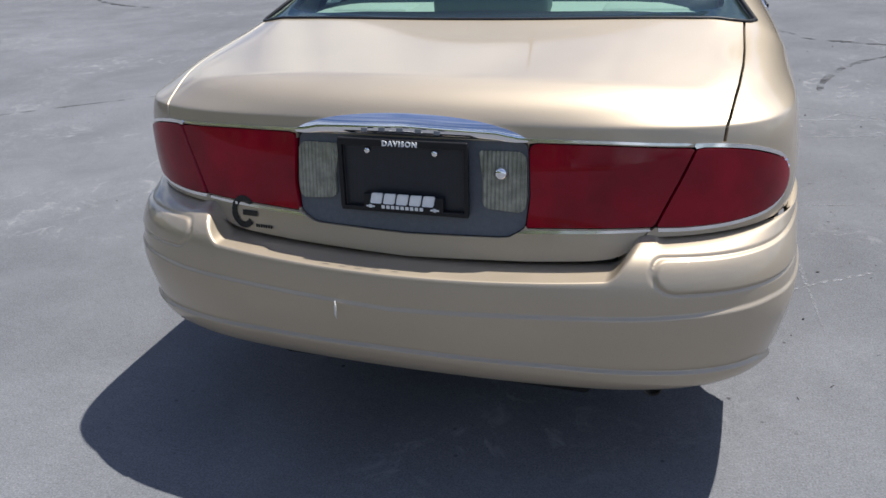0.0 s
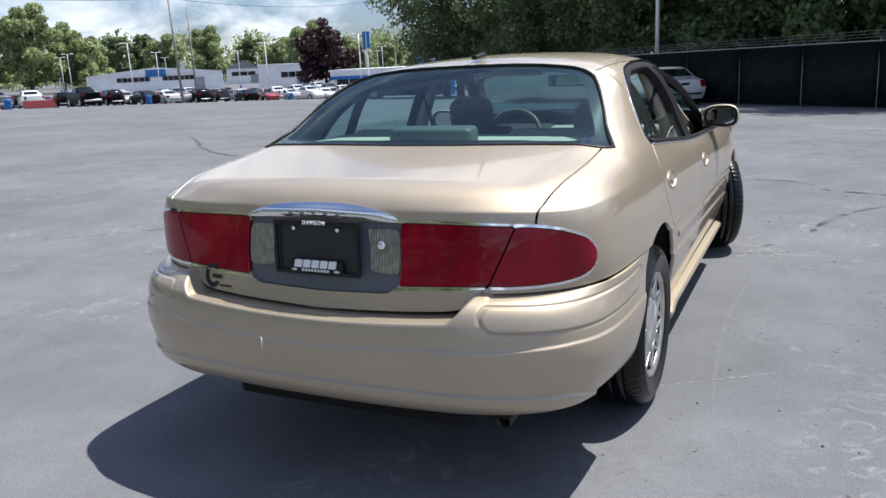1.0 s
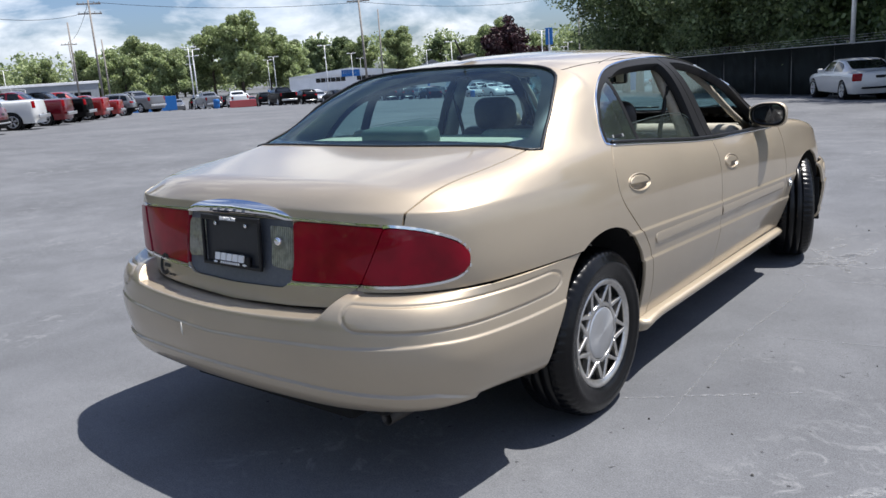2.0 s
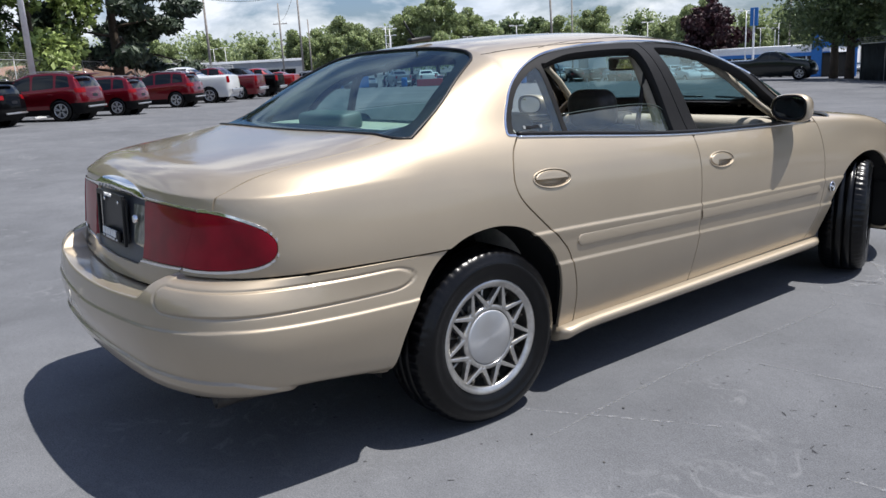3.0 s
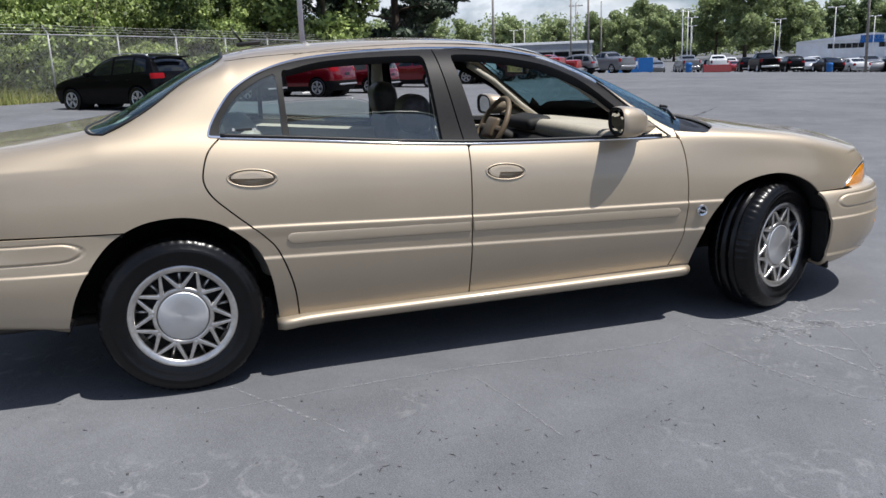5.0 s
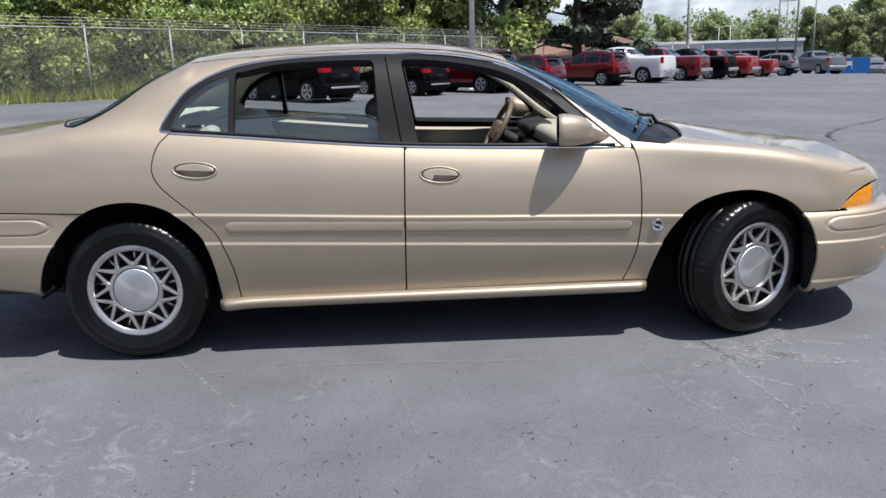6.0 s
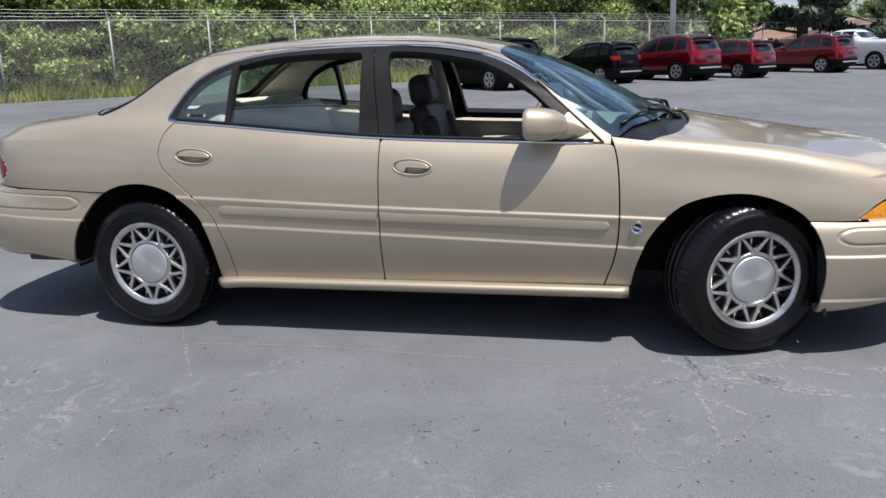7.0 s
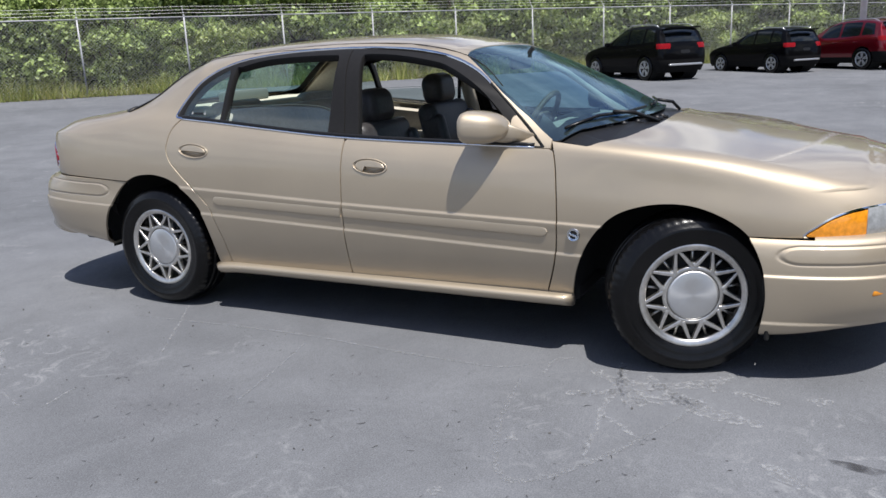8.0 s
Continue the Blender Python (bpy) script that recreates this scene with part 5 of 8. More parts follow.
def door_handle(doors, y, z, reach, notch):
    """An oval cup sunk in the door, with a flap over its upper half."""
    for side, door in zip((1, -1), doors):
        x = skin_x(y, z)
        lean = (skin_x(y, z + 0.04) - skin_x(y, z - 0.04)) / 0.08
        rim, cup, flap = bmesh.new(), bmesh.new(), bmesh.new()
        turns = np.linspace(0, 2 * math.pi, 48, endpoint=False)

        def at(a, b, out):
            return ((x + lean * b + out) * side, y + a, z + b - 0.06 * a)

        def stack(bm, rings):
            rows = [[bm.verts.new(q) for q in ring] for ring in rings]
            for p, q in zip(rows, rows[1:]):
                for i in range(48):
                    bm.faces.new((p[i], p[(i + 1) % 48], q[(i + 1) % 48], q[i]))
            bm.faces.new(rows[-1])

        tube(rim, [at(reach * math.cos(t), 0.0345 * math.sin(t), 0.0008) for t in turns], 0.0034, 6, closed=True)
        part("handle_rim", rim, PAINT, door, smooth=True)
        stack(cup, [[at(reach * s * math.cos(t), 0.0345 * s * math.sin(t), out) for t in turns] for s, out in ((0.98, 0.0), (0.93, -0.008), (0.85, -0.018), (0.5, -0.022))])
        part("handle_cup", cup, PAINT, door, "recess behind the handle", smooth=True)

        def lower(a):
            """How far down the flap reaches."""
            return -0.030 * math.sqrt(max(0.0, 1 - (a / (0.86 * reach)) ** 2)) if notch and a < -0.33 * reach else -0.001

        stack(flap, [[at(reach * s * math.cos(t), max(0.0345 * s * math.sin(t), lower(reach * s * math.cos(t))), out) for t in turns] for s, out in ((0.86, -0.016), (0.86, 0.001), (0.82, 0.0035), (0.6, 0.0045))])
        part("handle", flap, PAINT, door, "gold pull-up door handle", smooth=False)


door_handle(rear_doors, *HANDLES[0], False)
door_handle(front_doors, *HANDLES[1], True)

for side in (1, -1):
    bm = bmesh.new()
    x = skin_x(2.402, 0.562)
    for k, r in enumerate((0.026, 0.021)):
        lathe(bm, [(r, 0.0), (r + 0.002, 0.003), (r, 0.006), (r - 0.003, 0.005)], 28)
    for k in (-1, 0, 1):
        box(bm, (0.004, 0.0085, 0.014), pose(0.005, 0.011 * k, -0.002 - 0.004 * k, 30, 0, 0), 0.002)
    for v in bm.verts:
        v.co = Vector(((x + 0.002 + v.co.x) * side, 2.402 + v.co.y, 0.562 + v.co.z))
    badge = part("fender_badge", bm, CHROME, car, "round chrome three-shield badge", smooth=False)
    bm = bmesh.new()
    lathe(bm, [(0.0005, 0.003), (0.024, 0.003), (0.025, 0.0)], 28)
    for v in bm.verts:
        v.co = Vector(((x + 0.002 + v.co.x) * side, 2.402 + v.co.y, 0.562 + v.co.z))
    part("badge_field", bm, BLACK_TRIM, badge, "black badge field")

# ---- tail: chrome, lamps, plate, lettering ----
back = SKIN.cut(np.where(SKIN.v[:, 1] < -0.55, -1.0, 1.0))
bw = tail_way(back.v)
ARCH = np.vstack([round_line([(-0.2, 0.979), (0, 0.981), (0.12, 0.978), (0.22, 0.967), (0.285, 0.950), (0.320, 0.930)], 8), [(0.30, 0.9265), (0.2, 0.932), (-0.2, 0.934)]])
bar = back.cut(inside(bw, ARCH))
spread = np.clip(-inside(tail_way(bar.v), ARCH) / 0.016, 0, 1)
n_bar = bar.n.copy()
bar = Sheet(bar.v + n_bar * (0.004 + 0.016 * np.sin(spread * math.pi / 2))[:, None], bar.n, bar.f)
mid_z = np.interp(bar.v[:, 0], (0, 0.22, 0.318), (0.957, 0.949, 0.929))
bar.n = bar.n + np.stack([0 * mid_z, 0 * mid_z, (bar.v[:, 2] - mid_z) / 0.022], 1)
whole("chrome_bar", bar, CHROME, flange=0.02, label="chrome bar over the licence plate")


def strip(name, band, material, shift=0.004):
    pair(name, band.shifted(shift), material, flange=0.01)


outer_d = inside(bw, OUTER_LAMP)
ring = back.cut(np.abs(outer_d - 0.0045) - 0.0042)
ring = ring.cut(0.72 - 0.11 - tail_way(ring.v)[:, 0] + np.where(tail_way(ring.v)[:, 1] > 0.83, 0.0, 0.0))
strip("lamp_chrome", ring.cut(np.where(tail_way(ring.v)[:, 0] < 0.76, np.where((tail_way(ring.v)[:, 1] > 0.915) | (tail_way(ring.v)[:, 1] < 0.75), -1.0, 1.0), -1.0)), CHROME)
edge_top = np.array([(0.30, 0.931), (0.5, 0.930), (0.718, 0.924), (0.718, 0.930), (0.5, 0.936), (0.30, 0.938)])
strip("lid_chrome", back.cut(inside(bw, edge_top)), CHROME)
edge_low = np.array([(0.285, 0.727), (0.43, 0.733), (0.60, 0.7405), (0.592, 0.734), (0.43, 0.7255), (0.27, 0.7175)])
strip("lid_chrome_lower", back.cut(inside(bw, edge_low)), CHROME, 0.003)
reverse = np.array([(0.188, 0.905), (0.304, 0.905), (0.290, 0.764), (0.188, 0.772)])
pair("reverse_lamp", back.cut(inside(bw, reverse)).shifted(-0.004), CLEAR_LENS, flange=0.012, label="ribbed clear reversing lamp")

plate = part("licence_plate", box(bmesh.new(), (0.312, 0.006, 0.158), pose(-0.002, -1.002, 0.838, -4), 0.004), PLATE_DARK, car, "dark dealer plate without number")
bm = bmesh.new()
for sx, sz, px, pz in ((0.325, 0.018, -0.002, 0.922), (0.325, 0.012, -0.002, 0.757), (0.012, 0.165, -0.160, 0.84), (0.012, 0.165, 0.156, 0.84)):
    box(bm, (sx, 0.012, sz), pose(px, -1.008 + (0.922 - pz) * -0.07, pz, -4), 0.003)
box(bm, (0.205, 0.012, 0.040), pose(-0.002, -1.020, 0.777, -4), 0.004)
plate.location.y = -0.007
part("plate_frame", bm, BLACK_TRIM, plate, "black plate frame with dealer lettering")
for px in (-0.092, 0.078):
    bm = bmesh.new()
    bmesh.ops.create_uvsphere(bm, u_segments=12, v_segments=8, radius=0.008, matrix=pose(px, -1.006, 0.900) @ Matrix.Diagonal((1, 0.5, 1, 1)))
    part("screw", bm, CHROME, plate, smooth=True)
bm = bmesh.new()
lathe(bm, [(0.0005, 0.010), (0.010, 0.010), (0.014, 0.008), (0.018, 0.004), (0.018, -0.004)], 24, "Z")
for v in bm.verts:
    v.co = Vector((0.234 + v.co.x * 0.85, -1.004 - v.co.z, 0.858 + v.co.y * 0.85))
part("boot_lock", bm, CHROME, car, "round chrome boot lock", smooth=True)


def letters(text, height, m, material, parent, name="lettering", shear=0.0, space=1.0, weight=0.0):
    """Raised lettering in the built-in face, as a mesh."""
    cu = bpy.data.curves.new(name, "FONT")
    cu.body, cu.size, cu.align_x, cu.align_y, cu.extrude = text, height * 1.38, "CENTER", "CENTER", 0.0012
    cu.shear, cu.space_character, cu.offset = shear, space, weight
    tmp = bpy.data.objects.new(name, cu)
    scene.collection.objects.link(tmp)
    me = bpy.data.meshes.new_from_object(tmp.evaluated_get(bpy.context.evaluated_depsgraph_get()))
    bpy.data.objects.remove(tmp)
    me.materials.clear()
    me.materials.append(material)
    me.transform(m)
    return part(name, me, material, parent)


letters("DAVISON", 0.0125, pose(-0.004, -1.0165, 0.922, 86), WHITE_PRINT, plate, space=1.25, weight=0.0006)
for k in range(5):
    bm = bmesh.new()
    box(bm, (0.0285, 0.002, 0.0260), pose(-0.067 + k * 0.033, -1.029, 0.7885, -4), 0.003)
    for v in bm.verts:
        v.co.x += (v.co.z - 0.7885) * 0.22
    part("name_bar", bm, WHITE_PRINT, plate)
for px in (-0.085, 0.079):
    bm = bmesh.new()
    box(bm, (0.022, 0.002, 0.0045), pose(px, -1.029, 0.767, -4), 0.001)
    box(bm, (0.008, 0.002, 0.009), pose(px, -1.029, 0.767, -4), 0.001)
    part("small_mark", bm, WHITE_PRINT, plate)
bm = bmesh.new()
for k in range(9):
    box(bm, (0.0085, 0.002, 0.0085), pose(-0.052 + k * 0.0122, -1.029, 0.767, -4), 0.0005)
part("small_print", bm, WHITE_PRINT, plate)
for k in range(5):
    bm = bmesh.new()
    box(bm, (0.016, 0.003, 0.010), pose(-0.09 + k * 0.045, -1.0245 + 0.0012 * abs(k - 2), 0.957 - 0.001 * abs(k - 2) ** 2, -25), 0.0012)
    part("bar_mark", bm, GREY_PANEL, car)
DECAL = mat("black_decal", (0.012, 0.012, 0.012), 0.45)
bm = bmesh.new()
ring_pts = [(0.030 * math.cos(t), 0.034 * math.sin(t)) for t in np.linspace(radians(40), radians(320), 26)]
tube(bm, [(-0.462 + a, -1.006, 0.712 + b) for a, b in ring_pts], 0.0085, 6)
for v in bm.verts:
    v.co.y = -1.006 + (v.co.y + 1.0155) * 0.08
box(bm, (0.046, 0.002, 0.014), pose(-0.442, -1.007, 0.710), 0.001)
for k in range(7):
    box(bm, (0.005, 0.0015, 0.008), pose(-0.422 + k * 0.0075, -1.0055, 0.680), 0)
decal_y = near_mix(back.v, [(abs(v.co.x), v.co.z) for v in bm.verts], (0, 2), 1)
for v, y in zip(bm.verts, decal_y):
    v.co.y = y - 0.0035 + (v.co.y + 1.006) * 0.5
part("dealer_decal", bm, DECAL, car, "black round dealer decal on the boot lid", smooth=False)

# exhaust
bm = bmesh.new()
lathe(bm, [(0.022, -0.90), (0.022, -0.94), (0.025, -0.94), (0.025, -0.3), (0.022, -0.3)], 24, "X")
for v in bm.verts:
    v.co = Vector((0.60 + v.co.y, v.co.x, 0.285 + v.co.z))
part("exhaust_pipe", bm, mat("exhaust_steel", (0.06, 0.055, 0.05), 0.5, 0.6, grain=0.3, scale=30), car, "dull steel exhaust pipe", smooth=True)

# ---- mirrors, aerial, wipers ----
for side in (1, -1):
    rows = []
    bm = bmesh.new()
    for t in np.linspace(0, 1, 16):
        # from the flat face at the back to the rounded nose
        soft = (1 - t**3.2) ** 0.55 * (1 - 0.10 * max(0.0, 1 - t / 0.13) ** 2)
        w, h = 0.108 * soft + 0.001, 0.069 * soft + 0.001
        ring = []
        for a in np.linspace(0, 2 * math.pi, 28, endpoint=False):
            c, s = math.cos(a), math.sin(a)
            ex = 0.910 - 0.03 * t + w * math.copysign(abs(c) ** 0.72, c)
            ez = 1.010 - 0.012 * t + h * math.copysign(abs(s) ** 0.74, s) * (1 + 0.10 * c)
            ey = 1.940 + 0.165 * t - 0.12 * (ex - 0.902)
            ring.append(bm.verts.new((ex * side, ey, ez)))
        rows.append(ring)
    for p, q in zip(rows, rows[1:]):
        for i in range(28):
            bm.faces.new((p[i], p[(i + 1) % 28], q[(i + 1) % 28], q[i]))
    bm.faces.new(rows[-1])
    housing = part("wing_mirror", bm, PAINT, car, "gold door mirror housing", smooth=True)
    bm = bmesh.new()
    bm.faces.new([bm.verts.new((side * (0.910 + 0.085 * math.copysign(abs(math.cos(a)) ** 0.72, math.cos(a))), 1.946 - 0.0094 * math.cos(a), 1.010 + 0.053 * math.copysign(abs(math.sin(a)) ** 0.74, math.sin(a)) * (1 + 0.10 * math.cos(a)))) for a in np.linspace(0, 2 * math.pi, 28, endpoint=False)])
    part("mirror_glass", bm, MIRROR, housing, "mirror glass")
    bm = bmesh.new()
    tube(bm, [(side * (0.910 + 0.087 * math.copysign(abs(math.cos(a)) ** 0.72, math.cos(a))), 1.944 - 0.0096 * math.cos(a), 1.010 + 0.0545 * math.copysign(abs(math.sin(a)) ** 0.74, math.sin(a)) * (1 + 0.10 * math.cos(a))) for a in np.linspace(0, 2 * math.pi, 40, endpoint=False)], 0.005, 6, closed=True)
    part("mirror_rim", bm, BLACK_TRIM, housing, smooth=True)
    # the neck: a closed wedge that sweeps from the sail into the housing
    bm = bmesh.new()
    for x, y, z, deep, tall in ((0.795, 2.135, 0.945, 0.100, 0.026), (0.815, 2.115, 0.955, 0.085, 0.032), (0.845, 2.075, 0.975, 0.070, 0.042), (0.885, 2.035, 0.992, 0.050, 0.048)):
        for a in np.linspace(0, 2 * math.pi, 18, endpoint=False):
            bm.verts.new((side * x, y + deep * math.cos(a), z + tall * math.sin(a)))
    hull = bmesh.ops.convex_hull(bm, input=bm.verts[:])
    bmesh.ops.delete(bm, geom=list({v for v in hull["geom_interior"] if isinstance(v, bmesh.types.BMVert)}), context="VERTS")
    part("mirror_arm", bm, PAINT, housing, smooth=True)

bm = bmesh.new()
box(bm, (0.035, 0.12, 0.022), pose(0, 0.405, 1.424, 5), 0.010, 3)
tube(bm, [(0, 0.375, 1.432), (0, 0.350, 1.465), (0, 0.325, 1.505)], [0.007, 0.005, 0.004], 8)
part("roof_aerial", bm, BLACK_TRIM, car, "short black roof aerial", smooth=True)


def wiper(x0, y0, z0, pts):
    bm = bmesh.new()
    tube(bm, [(x0, y0, z0)] + pts[:2], 0.009, 8)
    w = part("wiper", bm, BLACK_TRIM, car, "black windscreen wiper", smooth=True)
    bm = bmesh.new()
    tube(bm, pts[2:], 0.007, 6)
    part("blade", bm, RUBBER, w, smooth=True)


wiper(0.22, 2.60, 0.965, [(0.38, 2.52, 1.02), (0.45, 2.445, 1.031), (0.12, 2.515, 1.025), (0.34, 2.475, 1.018), (0.56, 2.41, 1.023), (0.775, 2.325, 0.99)])
wiper(-0.45, 2.57, 0.965, [(-0.36, 2.55, 1.011), (-0.3, 2.485, 1.027), (-0.62, 2.39, 1.019), (-0.38, 2.46, 1.023), (-0.15, 2.505, 1.025), (0.02, 2.52, 1.025)])
for k in range(6):
    bm = bmesh.new()
    rod(bm, (0.05 + 0.09 * k, 2.60 - 0.01 * k * k * 0.6, 0.965), (0.09 + 0.09 * k, 2.58 - 0.01 * k * k * 0.6, 0.975), 0.014, sides=8)
    part("wiper_link", bm, BLACK_TRIM, car, smooth=True)

# ---- wheels ----
TYRE_R, RIM_R = 0.333, 0.213


def wheel(place, label):
    hub = part("wheel", lathe(bmesh.new(), [(0.06, -0.02), (0.14, -0.02), (0.14, -0.06), (0.06, -0.06)], 24), ALLOY_DARK, car, label)
    hub.matrix_local = place
    w = 0.112
    shoulder = [(RIM_R - 0.004, -w + 0.012), (RIM_R + 0.012, -w), (0.245, -w - 0.005), (0.266, -w - 0.008), (0.268, -w - 0.0095), (0.284, -w - 0.0085), (0.286, -w - 0.006), (0.302, -w - 0.001), (0.318, -w + 0.012), (TYRE_R - 0.006, -w + 0.028), (TYRE_R - 0.001, -w + 0.045), (TYRE_R, -w + 0.058)]
    groove = [(TYRE_R, -0.004), (TYRE_R - 0.008, -0.003), (TYRE_R - 0.008, 0.003), (TYRE_R, 0.004)]
    prof = shoulder + [(r, a + x) for x in (-0.045, 0.0, 0.045) for r, a in groove] + [(r, -a) for r, a in shoulder[::-1]]
    bm = bmesh.new()
    rings = []
    for i, (r, a) in enumerate(prof):
        slot = 0.0055 if i in (9, 10, 11, len(prof) - 10, len(prof) - 11, len(prof) - 12) else 0.002 if i in (8, len(prof) - 9) else 0.0
        rings.append([bm.verts.new((a, (r - slot * (k % 4 == 0)) * math.cos(2 * math.pi * k / 240), (r - slot * (k % 4 == 0)) * math.sin(2 * math.pi * k / 240))) for k in range(240)])
    for p, q in zip(rings, rings[1:]):
        for k in range(240):
            bm.faces.new((p[k], p[(k + 1) % 240], q[(k + 1) % 240], q[k]))
    part("tyre", bm, RUBBER, hub, "black road tyre with block tread", smooth=True)
    bm = bmesh.new()
    lathe(bm, [(RIM_R - 0.03, -0.10), (RIM_R - 0.012, 0.03), (RIM_R - 0.014, 0.088), (RIM_R - 0.027, 0.093), (RIM_R - 0.023, 0.099), (RIM_R - 0.006, 0.108), (RIM_R + 0.002, 0.107), (RIM_R + 0.004, 0.102), (RIM_R - 0.002, 0.092)], 72)
    part("rim", bm, ALLOY, hub, "machined alloy rim", smooth=True)
    bm = bmesh.new()
    lathe(bm, [(0.02, 0.02), (0.19, 0.015), (0.19, -0.02)], 40)
    part("brake_disc", bm, ALLOY_DARK, hub, "dark brake behind the spokes", smooth=True)
    for k in range(9):
        turn_k = 2 * math.pi * k / 9
        bm = bmesh.new()
        box(bm, (0.024, 0.040, 0.026), pose(0.083, 0, 0, -math.degrees(turn_k)) @ pose(0, 0, 0.124), 0.006, 2)
        part("spoke_root", bm, ALLOY, hub, smooth=False)
        part("rib", rod(bmesh.new(), (0.055, 0.12 * math.sin(turn_k), 0.12 * math.cos(turn_k)), (0.060, 0.195 * math.sin(turn_k), 0.195 * math.cos(turn_k)), 0.0065, sides=8), ALLOY, hub, smooth=True)
        for s in (-1, 1):
            a, b = turn_k + s * 0.055, turn_k + s * 0.318
            p, q = Vector((0.084, 0.122 * math.sin(a), 0.122 * math.cos(a))), Vector((0.087, 0.194 * math.sin(b), 0.194 * math.cos(b)))
            bm = bmesh.new()
            mid_p = (p + q) / 2
            way = (q - p)
            m = Matrix.Translation(mid_p) @ Matrix.Rotation(math.atan2(way.z, way.y), 4, "X")
            box(bm, (0.026, way.length + 0.014, 0.0150), m, 0.0040, 2)
            for v in bm.verts:
                # wider towards the hub
                e = m.inverted() @ v.co
                e.z *= 1.22 - 0.40 * (e.y / way.length + 0.5)
                v.co = m @ e
            part("spoke", bm, ALLOY, hub, smooth=False)
    bm = bmesh.new()
    lathe(bm, [(0.100, 0.070), (0.1045, 0.086), (0.1045, 0.0945), (0.106, 0.0960), (0.119, 0.0955), (0.122, 0.092), (0.118, 0.060)], 56)
    part("hub_ring", bm, ALLOY, hub, "machined ring round the cap", smooth=True)
    bm = bmesh.new()
    for start in (0.6, 2.5, 4.6):
        for k in range(5):
            t = start + 0.085 * k
            box(bm, (0.003, 0.014, 0.020), pose(w + 0.0065, 0, 0, math.degrees(t)) @ pose(0, 0, 0.292 - 0.016), 0.001, 1)
    tagged(part("sidewall_marks", bm, RUBBER, hub, "raised marks on the tyre wall"), kind="stuff")
    bm = bmesh.new()
    lathe(bm, [(0.0005, 0.0985), (0.05, 0.0985), (0.094, 0.0970), (0.1005, 0.0945), (0.1025, 0.088)], 56)
    part("hub_cap", bm, BRUSHED, hub, "brushed round centre cap", smooth=True)
    return hub


def brushed():
    m = mat("brushed_cap", (0.58, 0.585, 0.59), 0.33, 0.85, stain=0.06, stain_scale=9)
    b = m.node_tree.nodes["Principled BSDF"]
    b.inputs["Anisotropic"].default_value = 0.75
    tan = m.node_tree.nodes.new("ShaderNodeTangent")
    tan.direction_type, tan.axis = "RADIAL", "X"
    m.node_tree.links.new(tan.outputs["Tangent"], b.inputs["Tangent"])
    return m


BRUSHED = brushed()
wheel(pose(0.790, 0.0, TYRE_R), "alloy wheel with lattice spokes and black tyre")
wheel(pose(-0.790, 0.0, TYRE_R, 0, 0, 180), "alloy wheel with lattice spokes and black tyre")
wheel(pose(0.785, 2.85, TYRE_R, 0, 0, 22), "alloy front wheel steered to one side")
wheel(pose(-0.785, 2.85, TYRE_R, 0, 0, 202), "alloy front wheel steered to one side")

# wheel houses and floor
for y0, long_r, high_r in ((-0.02, 0.43, 0.42), (2.782, 0.40, 0.38)):
    for side in (1, -1):
        bm = bmesh.new()
        ring0, ring1 = [], []
        for a in np.linspace(math.pi * -0.04, math.pi * 1.04, 36):
            ring0.append(bm.verts.new(((0.84 + 0.045 * step(math.sin(a) * 2.5)) * side, y0 + long_r * math.cos(a), 0.345 + high_r * math.sin(a))))
            ring1.append(bm.verts.new((0.48 * side, y0 + long_r * math.cos(a), 0.345 + high_r * math.sin(a))))
        for i in range(35):
            bm.faces.new((ring0[i], ring0[i + 1], ring1[i + 1], ring1[i]))
        bm.faces.new(ring1)
        part("wheel_liner", bm, UNDER, car, "black wheel house liner", smooth=True)
# black splash panels that close the houses ahead of the front wheels
for side in (1, -1):
    bm = bmesh.new()
    box(bm, (0.36, 0.016, 0.30), pose(0.722 * side, 3.158, 0.335, 4), 0.006, 2)
    part("splash_panel", bm, UNDER, car, "black plastic splash panel", smooth=False)
bm = bmesh.new()
box(bm, (1.56, 2.02, 0.08), pose(0, 1.38, 0.27), 0.02)
box(bm, (0.90, 4.5, 0.08), pose(0, 1.30, 0.28), 0.02)
box(bm, (1.30, 0.55, 0.10), pose(0, -0.72, 0.36), 0.03)
box(bm, (1.30, 0.35, 0.10), pose(0, 3.45, 0.30), 0.03)
part("floor_pan", bm, UNDER, car, "black underbody")
rod(bm := bmesh.new(), (-0.7, 0, 0.30), (0.7, 0, 0.30), 0.035, sides=12)
rod(bm, (-0.7, 2.85, 0.30), (0.7, 2.85, 0.30), 0.03, sides=12)
part("axle", bm, UNDER, car, smooth=True)

# ---- cabin ----
roof_in = SKIN.cut(np.where((SKIN.v[:, 2] > 1.30) & (SKIN.v[:, 1] > 0.2) & (SKIN.v[:, 1] < 1.85), -1.0, 1.0)).top(SCREEN, keep=False)
roof_in = roof_in.top(WINDSCREEN, keep=False)
roof_in = roof_in.cut(np.where(roof_in.v[:, 0] > 0.45, 0.02 - inside(roof_in.v[:, 1:3], DLO), -1.0))
whole("headliner", roof_in.shifted(-0.03), TAN, flange=0.0, label="tan cloth headliner")
c_in = SKIN.cut(np.where((SKIN.v[:, 2] > 0.98) & (SKIN.v[:, 1] > -0.3) & (SKIN.v[:, 1] < 0.6) & (SKIN.v[:, 0] > 0.5), -1.0, 1.0)).top(SCREEN, keep=False)
c_in = c_in.cut(np.where(c_in.v[:, 0] > 0.45, -inside(c_in.v[:, 1:3], DLO), -1.0))
pair("pillar_trim", c_in.shifted(-0.035), TAN, flange=0.0, label="tan inner pillar trim")
